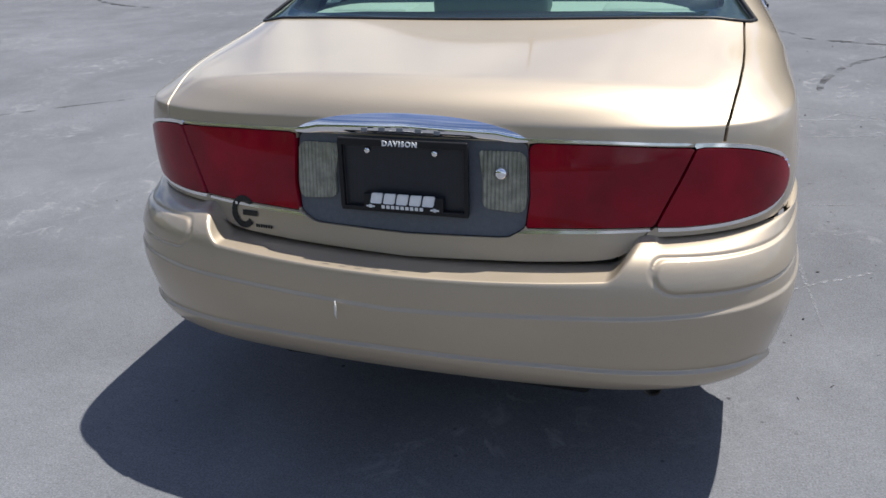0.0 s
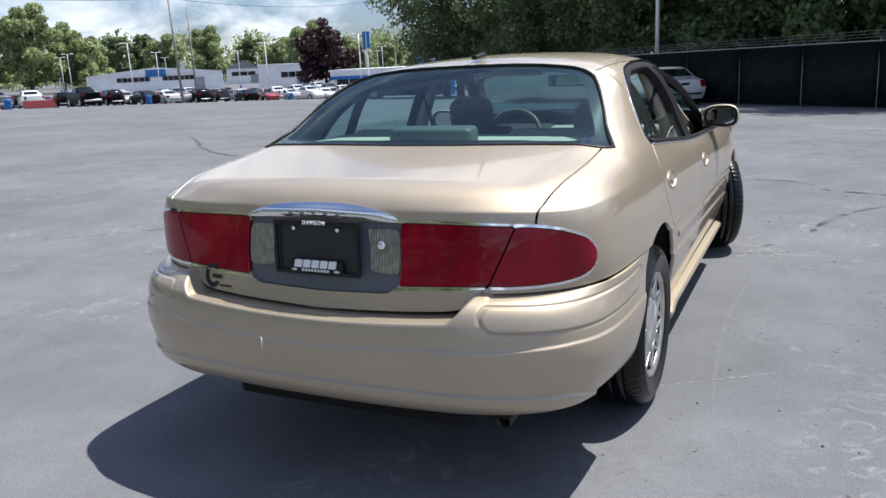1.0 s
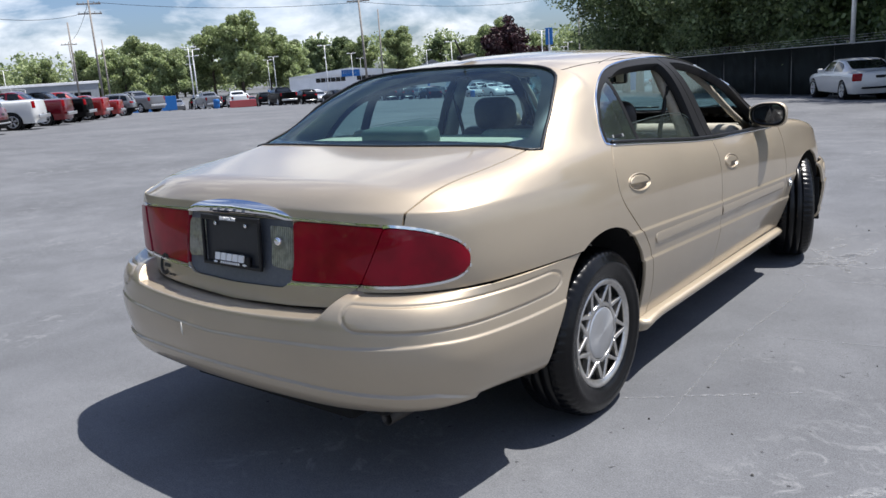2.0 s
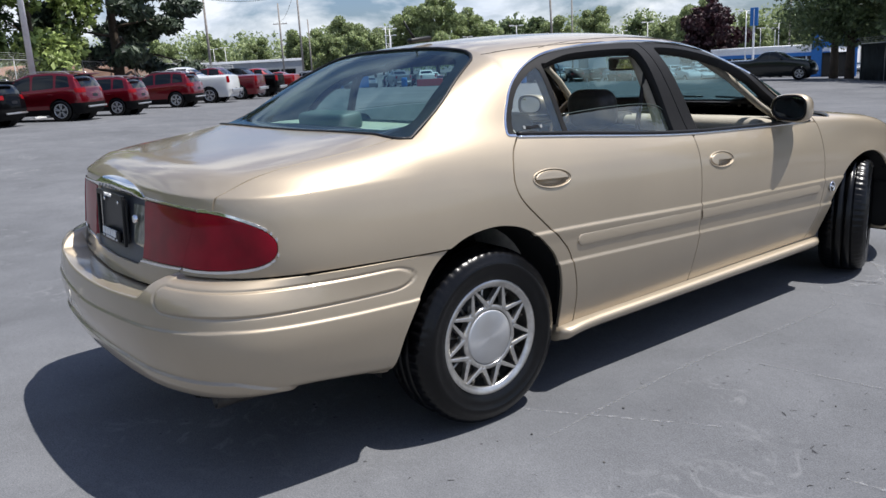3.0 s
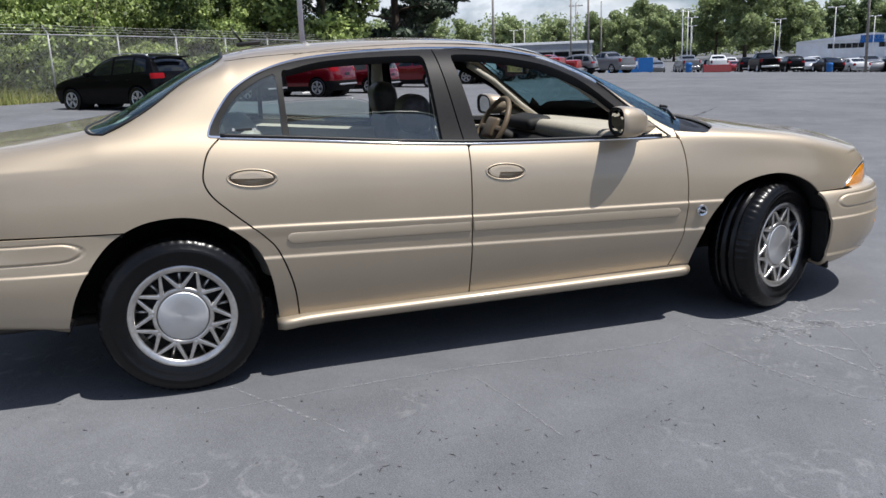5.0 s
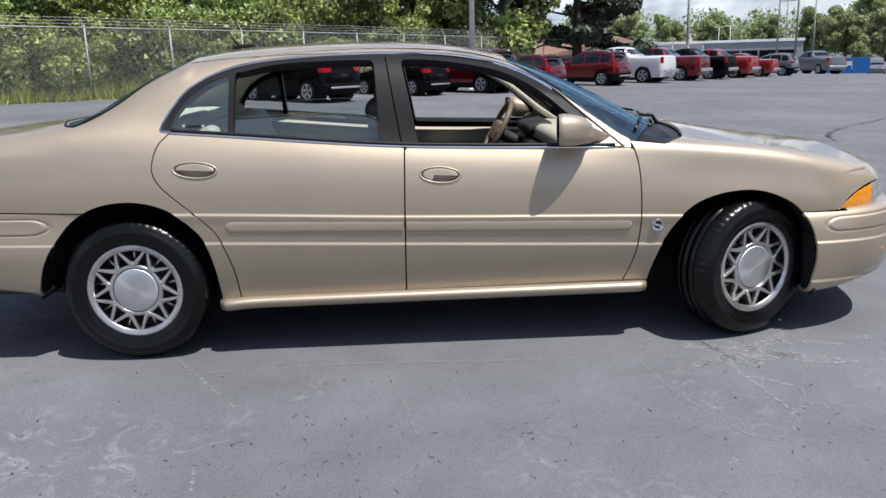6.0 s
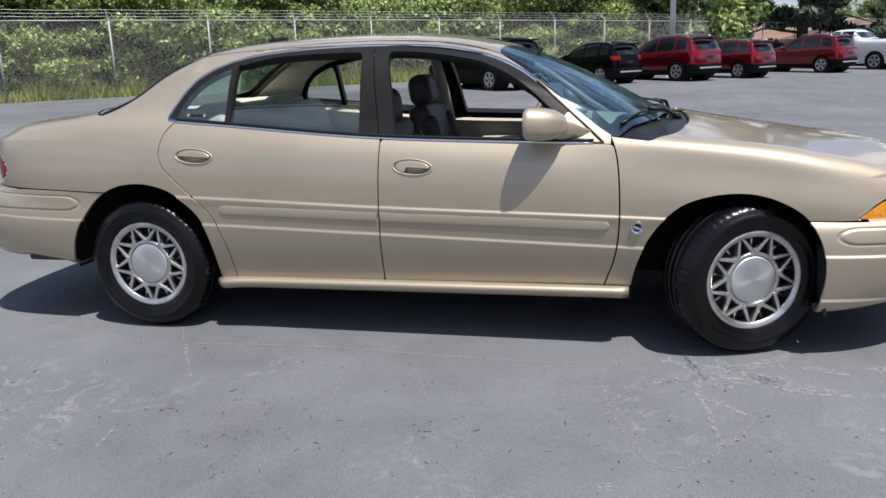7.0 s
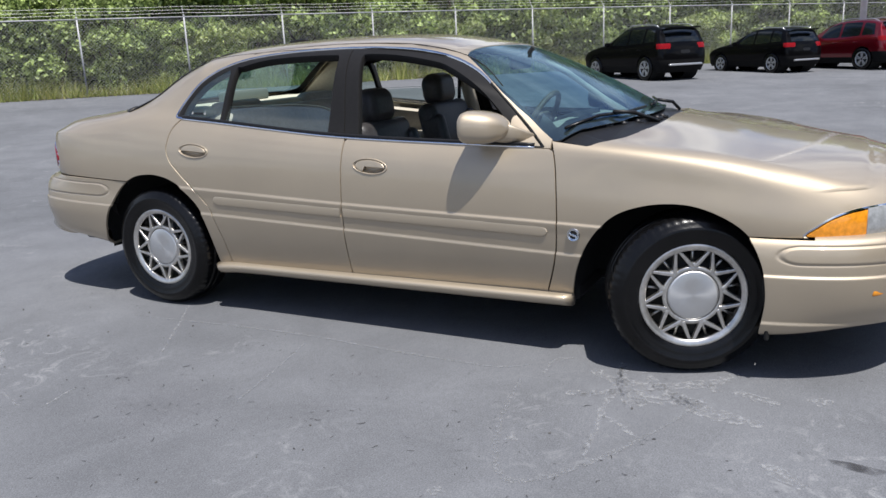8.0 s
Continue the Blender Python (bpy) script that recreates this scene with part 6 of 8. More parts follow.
door_in = SKIN.cut(np.where((SKIN.v[:, 0] > 0.7) & (SKIN.v[:, 1] > 0.2) & (SKIN.v[:, 1] < 2.35), -1.0, 1.0))
door_in = door_in.cut(door_in.v[:, 2] - np.interp(door_in.v[:, 1], BELT[:, 0], BELT[:, 1]) + 0.012)
arch_front = np.interp(door_in.v[:, 2], REAR_GAP[::-1, 1], REAR_GAP[::-1, 0])
door_in = door_in.cut(np.where(door_in.v[:, 2] < 0.9, arch_front + 0.03 - door_in.v[:, 1], -1.0))
pair("door_trim", door_in.shifted(-0.055), TAN, flange=0.03, label="tan inner door panel")
for side in (1, -1):
    bm = bmesh.new()
    box(bm, (0.05, 0.62, 0.05), pose(0.80 * side, 1.72, 0.76), 0.02, 3)
    box(bm, (0.05, 0.55, 0.05), pose(0.80 * side, 0.80, 0.78), 0.02, 3)
    part("arm_rest", bm, TAN, car, smooth=True)
bm = bmesh.new()
box(bm, (1.36, 0.52, 0.05), pose(0, -0.02, 1.052, 1), 0.02, 3)
part("parcel_shelf", bm, SHELF, car, "pale tan shelf under the rear window", smooth=True)
bm = bmesh.new()
box(bm, (0.38, 0.11, 0.075), pose(-0.02, -0.08, 1.105, 6), 0.022, 3)
part("brake_lamp_box", bm, mat("lamp_box", (0.10, 0.13, 0.12), 0.5), car, "grey-green high brake lamp housing", smooth=True)
for side in (1, -1):
    bm = bmesh.new()
    box(bm, (0.30, 0.16, 0.05), pose(0.47 * side, 0.02, 1.058), 0.022, 3)
    part("shelf_hump", bm, SHELF, car, smooth=True)


def seat(x, y, back_lean, label, high=0.0):
    s = part("front_seat", box(bmesh.new(), (0.52, 0.52, 0.17), pose(x, y + 0.30, 0.52, 6), 0.06, 4), DARK_SEAT, car, label, smooth=True)
    bm = bmesh.new()
    box(bm, (0.50, 0.13, 0.60), pose(x, y - 0.01, 0.80 + high, back_lean), 0.055, 4)
    for k in (-1, 1):
        box(bm, (0.09, 0.15, 0.50), pose(x + 0.21 * k, y + 0.02, 0.78 + high, back_lean), 0.04, 4)
    part("seat_back", bm, DARK_SEAT, s, smooth=True)
    lean = math.tan(radians(back_lean))
    bm = bmesh.new()
    box(bm, (0.26, 0.14, 0.19), pose(x, y - 0.36 * lean - 0.005, 1.165 + high, back_lean * 0.6), 0.066, 6)
    part("headrest", bm, DARK_SEAT, s, "dark leather headrest", smooth=True)
    bm = bmesh.new()
    for k in (-1, 1):
        rod(bm, (x + 0.07 * k, y - 0.28 * lean, 1.03 + high), (x + 0.07 * k, y - 0.34 * lean, 1.14 + high), 0.007)
    part("headrest_post", bm, CHROME, s)


seat(0.37, 1.23, 14, "dark leather front seat with headrest", -0.105)
seat(-0.37, 1.24, 14, "dark leather driver seat with headrest", -0.06)
bench = part("rear_bench", box(bmesh.new(), (1.34, 0.50, 0.17), pose(0, 0.58, 0.50, 6), 0.05, 4), GREY_SEAT, car, "taupe leather rear bench seat", smooth=True)
bm = bmesh.new()
box(bm, (1.36, 0.24, 0.62), pose(0, 0.36, 0.75, 17), 0.07, 4)
part("bench_back", bm, GREY_SEAT, bench, smooth=True)
for k in (-1, 1):
    bm = bmesh.new()
    box(bm, (0.40, 0.10, 0.10), pose(0.40 * k, 0.22, 1.055, 18), 0.045, 4)
    part("bench_headrest", bm, GREY_SEAT, bench, smooth=True)
# dash, wheel, mirror
bm = bmesh.new()
box(bm, (1.40, 0.50, 0.10), pose(0, 2.25, 0.885, -4), 0.045, 4)
dash = part("dashboard", bm, TAN, car, "tan padded dashboard", smooth=True)
bm = bmesh.new()
box(bm, (1.38, 0.30, 0.34), pose(0, 2.12, 0.72, 14), 0.05, 4)
box(bm, (0.30, 0.60, 0.30), pose(0, 1.80, 0.50), 0.04, 3)
part("dash_front", bm, DARK_TRIM, dash, "dark lower dashboard and console", smooth=True)
bm = bmesh.new()
box(bm, (0.40, 0.16, 0.07), pose(-0.37, 2.03, 0.925, 8), 0.03, 4)
part("gauge_hood", bm, DARK_TRIM, dash, smooth=True)
WHEEL_TAN = mat("steering_leather", (0.14, 0.105, 0.07), 0.5, grain=0.1, scale=60)
turn = pose(-0.37, 1.80, 0.90, 62)
bm = bmesh.new()
tube(bm, [turn @ Vector((0.19 * math.cos(a), 0.19 * math.sin(a), 0)) for a in np.linspace(0, 2 * math.pi, 36, endpoint=False)], 0.016, 10, closed=True)
sw = part("steering_wheel", bm, WHEEL_TAN, car, "brown leather steering wheel", smooth=True)
bm = bmesh.new()
box(bm, (0.16, 0.13, 0.05), turn, 0.02, 3)
box(bm, (0.36, 0.035, 0.02), turn, 0.008)
part("wheel_hub", bm, WHEEL_TAN, sw, smooth=True)
bm = bmesh.new()
rod(bm, turn @ Vector((0, 0, 0)), turn @ Vector((0, 0, -0.30)), 0.035, sides=12)
part("steering_column", bm, DARK_TRIM, sw, smooth=True)
bm = bmesh.new()
box(bm, (0.25, 0.035, 0.075), pose(0, 1.83, 1.255), 0.017, 4)
rv = part("inside_mirror", bm, DARK_TRIM, car, "black inside rear-view mirror", smooth=True)
bm = bmesh.new()
box(bm, (0.225, 0.004, 0.056), pose(0, 1.811, 1.255), 0.001)
part("mirror_pane", bm, MIRROR, rv)
bm = bmesh.new()
rod(bm, (0, 1.84, 1.26), (0, 1.90, 1.325), 0.012)
part("mirror_stalk", bm, DARK_TRIM, rv)
for side in (1, -1):
    bm = bmesh.new()
    box(bm, (0.40, 0.16, 0.016), pose(0.30 * side, 1.56, 1.322, -12), 0.007, 2)
    part("sun_visor", bm, TAN, car, smooth=True)
    # pillar covers and belts inside
    bm = bmesh.new()
    tube(bm, [(0.775 * side, 1.20, 0.90), (0.70 * side, 1.185, 1.10), (0.600 * side, 1.165, 1.31)], [0.045, 0.04, 0.03], 10)
    part("pillar_cover", bm, TAN, car, smooth=True)
    bm = bmesh.new()
    tube(bm, [(0.545 * side, 1.72, 1.272), (0.595 * side, 1.90, 1.165), (0.655 * side, 2.10, 1.01), (0.70 * side, 2.25, 0.91)], 0.018, 8)
    part("screen_pillar_cover", bm, TAN, car, smooth=True)
    bm = bmesh.new()
    tube(bm, [(0.67 * side, 1.15, 1.22), (0.62 * side, 1.16, 1.0), (0.60 * side, 1.20, 0.70)], 0.012, 6)
    part("seat_belt", bm, DARK_TRIM, car, smooth=True)

for ob in list(car.children):
    if "window" in ob.name and ob.data.materials[0] in (GLASS_REAR, GLASS_SIDE) or ob.name.startswith("windscreen") and ob.data.materials[0] == GLASS_FRONT:
        ob.visible_shadow = False

# ---- other parked vehicles ----
DARK_GLASS = mat("dark_car_glass", (0.006, 0.008, 0.009), 0.05, coat=0.15, grain=0.1, scale=4)
CLADDING = mat("dark_cladding", (0.0055, 0.0055, 0.006), 0.7, grain=0.15, scale=30, spec=0.15)
BRIGHT = mat("bright_metal", (0.62, 0.62, 0.63), 0.3, 0.8, grain=0.08, scale=30)
LAMP_RED = mat("parked_tail_lamp", (0.20, 0.003, 0.006), 0.25, coat=0.12, spec=0.15, grain=0.15, scale=40)
PAINTS = {
    "red": car_paint("dark_red_paint", (0.145, 0.002, 0.009), metal=0.55, rough=0.30),
    "bright red": car_paint("bright_red_paint", (0.26, 0.008, 0.007), metal=0.1, rough=0.3),
    "black": car_paint("black_paint", (0.0025, 0.0025, 0.003), metal=0.0, rough=0.4),
    "white": car_paint("white_paint", (0.60, 0.61, 0.61), metal=0.0, rough=0.35),
    "grey": car_paint("grey_paint", (0.16, 0.165, 0.175), metal=0.5, rough=0.35),
    "silver": car_paint("silver_paint", (0.42, 0.43, 0.44), metal=0.6, rough=0.35),
    "dark green": car_paint("dark_green_paint", (0.008, 0.012, 0.013), metal=0.3, rough=0.3),
}
for colour, gloss in (("black", 0.02), ("red", 0.25), ("dark green", 0.15)):
    PAINTS[colour].node_tree.nodes["Principled BSDF"].inputs["Specular IOR Level"].default_value = gloss
PAINTS["black"].node_tree.nodes["Principled BSDF"].inputs["Coat Weight"].default_value = 0.22
# half width, wheelbase, wheel radius, belt height, heights of the top line along y, tail and nose, window spans
KINDS = {
    "suv": dict(w=0.885, base=2.72, r=0.36, belt=1.03, top=[(-0.58, 1.50), (-0.25, 1.585), (0.4, 1.640), (1.0, 1.625), (1.45, 1.53), (2.15, 1.17), (2.5, 1.10), (3.1, 1.01), (3.5, 0.87)], tail=[(0.36, -0.72), (0.5, -0.84), (0.75, -0.84), (0.98, -0.79), (1.25, -0.67), (1.5, -0.53)], nose=3.68, panes=[(-0.42, 0.10), (0.17, 0.92), (0.99, 1.80)], clad=True),
    "pickup": dict(w=1.0, base=3.65, r=0.41, belt=1.36, top=[(-1.0, 1.40), (0.70, 1.40), (0.82, 1.44), (0.98, 1.84), (1.3, 1.90), (2.0, 1.90), (2.3, 1.84), (2.95, 1.40), (3.2, 1.36), (4.0, 1.28), (4.45, 1.15)], tail=[(0.5, -1.05), (0.65, -1.17), (0.85, -1.10), (1.1, -1.09), (1.4, -1.07)], nose=4.6, panes=[(1.08, 1.70), (1.78, 2.60)], clad=False),
    "saloon": dict(w=0.93, base=3.05, r=0.35, belt=0.98, top=[(-0.85, 1.02), (-0.45, 1.06), (-0.05, 1.16), (0.45, 1.40), (0.9, 1.47), (1.5, 1.46), (1.85, 1.38), (2.4, 1.06), (2.7, 1.02), (3.5, 0.93), (3.8, 0.82)], tail=[(0.32, -0.95), (0.5, -1.07), (0.75, -1.06), (0.95, -1.02), (1.02, -0.97)], nose=3.92, panes=[(0.12, 0.98), (1.06, 1.95)], clad=False),
}
made_vehicles = {}


def vehicle_skin(k, fine):
    p = KINDS[k]
    w, belt, nose = p["w"], p["belt"], p["nose"]
    ty, tz = [a for a, _ in p["top"]], [b for _, b in p["top"]]
    zs, ys = [a for a, _ in p["tail"]], [b for _, b in p["tail"]]
    tail0 = ys[1]
    stations = np.linspace(tail0 + 0.28, nose - 0.32, 13)
    top_rear = tz[0]

    def section(y, zt):
        zb = min(belt + (0.07 * float(step((1.3 - y) / 1.8)) if k == "suv" else 0.0), zt - 0.09)
        f = (zt - zb) / 0.6
        tight = np.clip(f, 0, 1)
        return [(0.90 * w, p["r"] * 0.72), (0.98 * w, 0.50), (w, 0.72), (0.985 * w, zb - 0.07), (0.945 * w, zb), ((0.945 - 0.095 * tight) * w, zb + 0.5 * (zt - 0.05 - zb)), ((0.86 - 0.115 * tight) * w, zt - 0.055), ((0.74 - 0.10 * tight) * w, zt - 0.012), (0.38 * w, zt), (0.0, zt + 0.012)]

    cols = [[], [], [], *[[] for _ in stations], [], [], []]
    deep = [0, 0, 0, 0, 0, 0, 0.03, 0.12, 0.26, 0.38]
    rear = section(tail0, top_rear)
    front = section(nose, tz[-1])
    for i in range(10):
        x, z = rear[i]
        y = float(np.interp(z, zs, ys)) + deep[i]
        cols[0].append((0.0, y - 0.015, z))
        cols[1].append((0.55 * x, y, z))
        cols[2].append((0.95 * x, y + 0.07, z))
        for j, yy in enumerate(stations):
            zt = float(pchip(ty, tz, np.array([yy]))[0])
            sx, sz = section(yy, zt)[i]
            pull = 1 - 0.05 * step((yy - nose + 0.9) / 0.9)
            cols[3 + j].append((sx * pull, yy if i < 8 or j < 11 else yy - deep[i] * 0.5, sz))
        x, z = front[i]
        yn = nose - (0.12 if i == 0 else 0.0) - max(0.0, z - 0.72) * 0.6 - deep[i]
        cols[-3].append((0.86 * x, yn - 0.12, z))
        cols[-2].append((0.50 * x, yn - 0.02, z))
        cols[-1].append((0.0, yn, z))
    rows = [[(c, *cols[c][i]) for c in range(len(cols))] for i in range(10)]
    n = len(cols)
    if fine:
        return spline_skin(rows, n, np.concatenate([np.linspace(0, 3, 26, endpoint=False), np.linspace(3, n - 1, 84)]), np.linspace(0, 9, 64))
    return spline_skin(rows, n, np.linspace(0, n - 1, 34), np.linspace(0, 9, 22))


def vehicle(k, colour, label, category, fine=True):
    """A parked vehicle, rear axle at its origin, nose along +y."""
    p = KINDS[k]
    w, belt, base, r = p["w"], p["belt"], p["base"], p["r"]
    skin = vehicle_skin(k, fine)
    paint = PAINTS[colour]
    ty, tz = [a for a, _ in p["top"]], [b for _, b in p["top"]]
    v = thing({"suv": "suv_car", "pickup": "pickup_truck", "saloon": "saloon_car"}[k], label, category)
    arch = np.minimum(np.hypot(skin.v[:, 1], skin.v[:, 2] - r) - r - 0.05, np.hypot(skin.v[:, 1] - base, skin.v[:, 2] - r) - r - 0.05)
    body = skin.cut(np.where(skin.v[:, 0] > 0.5, -arch, -1.0))
    part("body", body.mesh("body", paint, 0.03, both=True), paint, v)
    zt = pchip(ty, tz, skin.v[:, 1])
    x, y, z = skin.v.T
    zb = np.minimum(belt + (0.07 * step((1.3 - y) / 1.8) if k == "suv" else 0.0), zt - 0.09)
    for a, b in p["panes"]:
        d = np.maximum.reduce([a + 0.25 * (z - belt) * (1 if (a, b) == p["panes"][0] else 0.1) - y, y - b + 0.75 * (z - belt) * (1 if (a, b) == p["panes"][-1] else 0.05), zb + 0.035 - z, z - zt + 0.10, 0.55 * w - x])
        pane = skin.cut(d)
        for mir in (False, True):
            part("side_window", pane.shifted(0.004).mesh("side_window", DARK_GLASS, 0.006, mirror=mir), DARK_GLASS, v)
    back_y = ty[0] + (1.7 if k == "pickup" else 1.25 if k == "saloon" else 0.15)
    low = {"suv": 1.12, "pickup": 1.48, "saloon": 1.10}[k]
    high = {"suv": 1.53, "pickup": 1.80, "saloon": 1.38}[k]
    d = np.maximum.reduce([x - 0.70 * w + 0.18 * (z - low), low - z, z - high, y - back_y - 0.45, (-y + 0.5) if k == "pickup" else y * 0 - 1])
    part("rear_window", skin.cut(d).shifted(0.004).mesh("rear_window", DARK_GLASS, 0.006, both=True), DARK_GLASS, v)
    cowl = {"suv": (1.62, 2.26), "pickup": (2.32, 2.92), "saloon": (1.90, 2.38)}[k]
    d = np.maximum.reduce([x - 0.72 * w, cowl[0] - y, y - cowl[1]])
    part("windscreen", skin.cut(d).shifted(0.004).mesh("windscreen", DARK_GLASS, 0.006, both=True), DARK_GLASS, v)
    tail = ty[0] + 0.25
    way = x + np.maximum(y - p["tail"][1][1], 0)
    lamps = {"suv": (0.58, 1.14, 0.93, 1.08), "pickup": (0.88, 1.16, 1.00, 1.32), "saloon": (0.66, 1.08, 0.70, 0.95)}[k]
    d = np.maximum.reduce([lamps[0] - way, way - lamps[1], lamps[2] - z, z - lamps[3], y - tail - 0.6])
    lamp = skin.cut(d)
    for mir in (False, True):
        part("tail_lamp", lamp.shifted(0.007).mesh("tail_lamp", LAMP_RED, 0.01, mirror=mir), LAMP_RED, v)
    if p["clad"]:
        d = np.maximum.reduce([z - np.where(y < -0.3, 0.60, 0.42), -arch * np.where(x > 0.5, 1, 0) - np.where(x > 0.5, 0, 1)])
        part("cladding", skin.cut(d).shifted(0.006).mesh("cladding", CLADDING, 0.01, both=True), CLADDING, v)
    if fine or k == "pickup":
        d = np.maximum.reduce([x - 0.17, (0.78 if k != "pickup" else 0.60) - z, z - (0.88 if k != "pickup" else 0.72), y - tail + 0.1])
        part("plate", skin.cut(d).shifted(0.008).mesh("plate", BLACK_TRIM, 0.004, both=True), BLACK_TRIM, v)
    rear_y = p["tail"][1][1]
    bm = bmesh.new()
    box(bm, (1.65 * w if k == "pickup" else 1.35 * w, 0.08, 0.06 if k != "pickup" else 0.17), pose(0, rear_y - 0.010, 0.46 if k != "pickup" else 0.60), 0.02, 2)
    part("bumper_trim", bm, BRIGHT if k != "saloon" else CLADDING, v, smooth=True)
    bm = bmesh.new()
    box(bm, (1.5 * w, base + 1.0, 0.25), pose(0, base / 2, r * 0.95), 0.03)
    box(bm, (1.3 * w, base + 0.2, 0.35), pose(0, base / 2, r * 1.5), 0.03)
    part("underbody", bm, UNDER, v)
    if k == "suv" and fine:
        for s in (1, -1):
            bm = bmesh.new()
            tube(bm, [(s * 0.615, -0.35, 1.565), (s * 0.62, -0.2, 1.625), (s * 0.62, 0.5, 1.665), (s * 0.62, 1.0, 1.655), (s * 0.615, 1.15, 1.60)], 0.014, 6)
            part("roof_rail", bm, BRIGHT, v, smooth=True)
        bm = bmesh.new()
        box(bm, (1.16, 0.20, 0.035), pose(0, -0.68, 1.525, -6), 0.014, 2)
        part("roof_spoiler", bm, paint, v, smooth=True)
    if fine:
        for s in (1, -1):
            bm = bmesh.new()
            box(bm, (0.20, 0.11, 0.14), pose(s * (w + 0.08), cowl[1] - 0.42, belt + 0.07), 0.04, 3)
            part("wing_mirror", bm, paint, v, smooth=True)
            for a, b in p["panes"][-2:]:
                bm = bmesh.new()
                box(bm, (0.03, 0.17, 0.03), pose(s * (w * 0.985 + 0.012), a + 0.12, belt - 0.12), 0.012, 2)
                part("door_handle", bm, paint, v, smooth=True)
    for yy in (0.0, base):
        for s in (1, -1):
            sides = 40 if fine else 16
            bm = bmesh.new()
            lathe(bm, [(r * 0.64, 0.10), (r * 0.9, 0.115), (r * 0.98, 0.09), (r, 0.06), (r, -0.10), (r * 0.6, -0.11)], sides)
            wh = part("wheel", bm, RUBBER, v, smooth=True)
            wh.matrix_local = pose(s * (w - 0.115), yy, r, 0, 0, 0 if s == 1 else 180)
            bm = bmesh.new()
            lathe(bm, [(0.002, 0.075), (r * 0.15, 0.085), (r * 0.2, 0.06), (r * 0.55, 0.035), (r * 0.60, 0.10), (r * 0.655, 0.104)], sides)
            rim = part("rim", bm, ALLOY_DARK if fine else BRIGHT, wh, smooth=True)
            for a in range(5 if fine else 0):
                for o in (-9, 9):
                    bm = bmesh.new()
                    box(bm, (0.03, 0.035, r * 0.52), pose(0.085, 0, 0, a * 72 + o) @ pose(0, 0, r * 0.36), 0.008)
                    part("rim_spoke", bm, BRIGHT, rim)
            if not fine:
                continue
            bm = bmesh.new()
            lathe(bm, [(r * 0.585, 0.08), (r * 0.60, 0.106), (r * 0.655, 0.106), (r * 0.66, 0.09)], sides)
            part("rim_edge", bm, BRIGHT, rim, smooth=True)
            bm = bmesh.new()
            lathe(bm, [(r * 1.12, 0.0), (r * 1.12, -0.5)], 24)
            wl_ = part("wheel_liner", bm, UNDER, v, smooth=True)
            wl_.matrix_local = pose(s * (w - 0.04), yy, r * 1.05, 0, 0, 0 if s == 1 else 180)
    return v


def park(k, colour, label, category, x, y, heading, group="", fine=True, size=1.0):
    """Parks a vehicle with its rear axle at (x, y); heading in degrees from +y to the left. The first of a sort is built, the rest are copies."""
    key = (k, colour, fine)
    place = pose(x, y, float(ground_z(x, y)), 0, 0, heading) @ Matrix.Scale(size, 4)
    if key not in made_vehicles:
        made_vehicles[key] = vehicle(k, colour, label, category, fine)
        made_vehicles[key].matrix_world = place
        ob = made_vehicles[key]
    else:
        ob = copy_thing(made_vehicles[key], place)
    return tagged(ob, label, category, group)


ROW_WAY, ROW_HEAD = Vector((-0.751, 0.660)), 138.7
ROW = [(0.62, 0.8, "suv", "black", "black suv with bright rear trim, parked nose to the fence"), (4.90, 0.8, "suv", "black", "black compact suv parked nose to the fence"), (7.60, 0.0, "suv", "red", "dark red suv parked nose to the fence"),
       (10.2, -0.4, "suv", "red", "dark red compact suv in the parked row"), (15.6, -0.2, "suv", "red", "long dark red suv in the parked row"), (20.0, 0.0, "pickup", "white", "white pickup truck in the parked row"), (24.2, 0.0, "pickup", "red", "dark red pickup truck in the parked row"),
       (28.0, 0.0, "pickup", "black", "black pickup truck in the parked row"), (31.7, 0.0, "pickup", "bright red", "bright red pickup truck in the parked row"), (35.9, 0.0, "pickup", "bright red", "bright red pickup truck parked with its bed outwards"), (40.8, 0.0, "suv", "grey", "grey suv at the end of the row")]
for along_row, deep_in, k, colour, label in ROW:
    # the near rear wheel stands on the line of the row
    wheel_at = Vector((-16.9, -1.34)) + ROW_WAY * along_row + Vector((-0.660, -0.751)) * deep_in
    size = {"suv": 0.98 if label.startswith("long") else 0.88, "pickup": 0.87}[k]
    centre = wheel_at + ROW_WAY * KINDS[k]["w"] * 0.9 * size
    park(k, colour, label, "pickup truck" if k == "pickup" else "suv", centre.x, centre.y, ROW_HEAD, "vehicles parked along the fence", size=size)
park("pickup", "grey", "grey pickup truck standing side-on in the car park", "pickup truck", -61.5, 36.0, 100)
park("saloon", "white", "white saloon parked by the screened fence", "car", -3.9, 29.6, 32)
park("pickup", "dark green", "dark old pickup truck standing side-on", "pickup truck", -28.5, 48.6, -72)

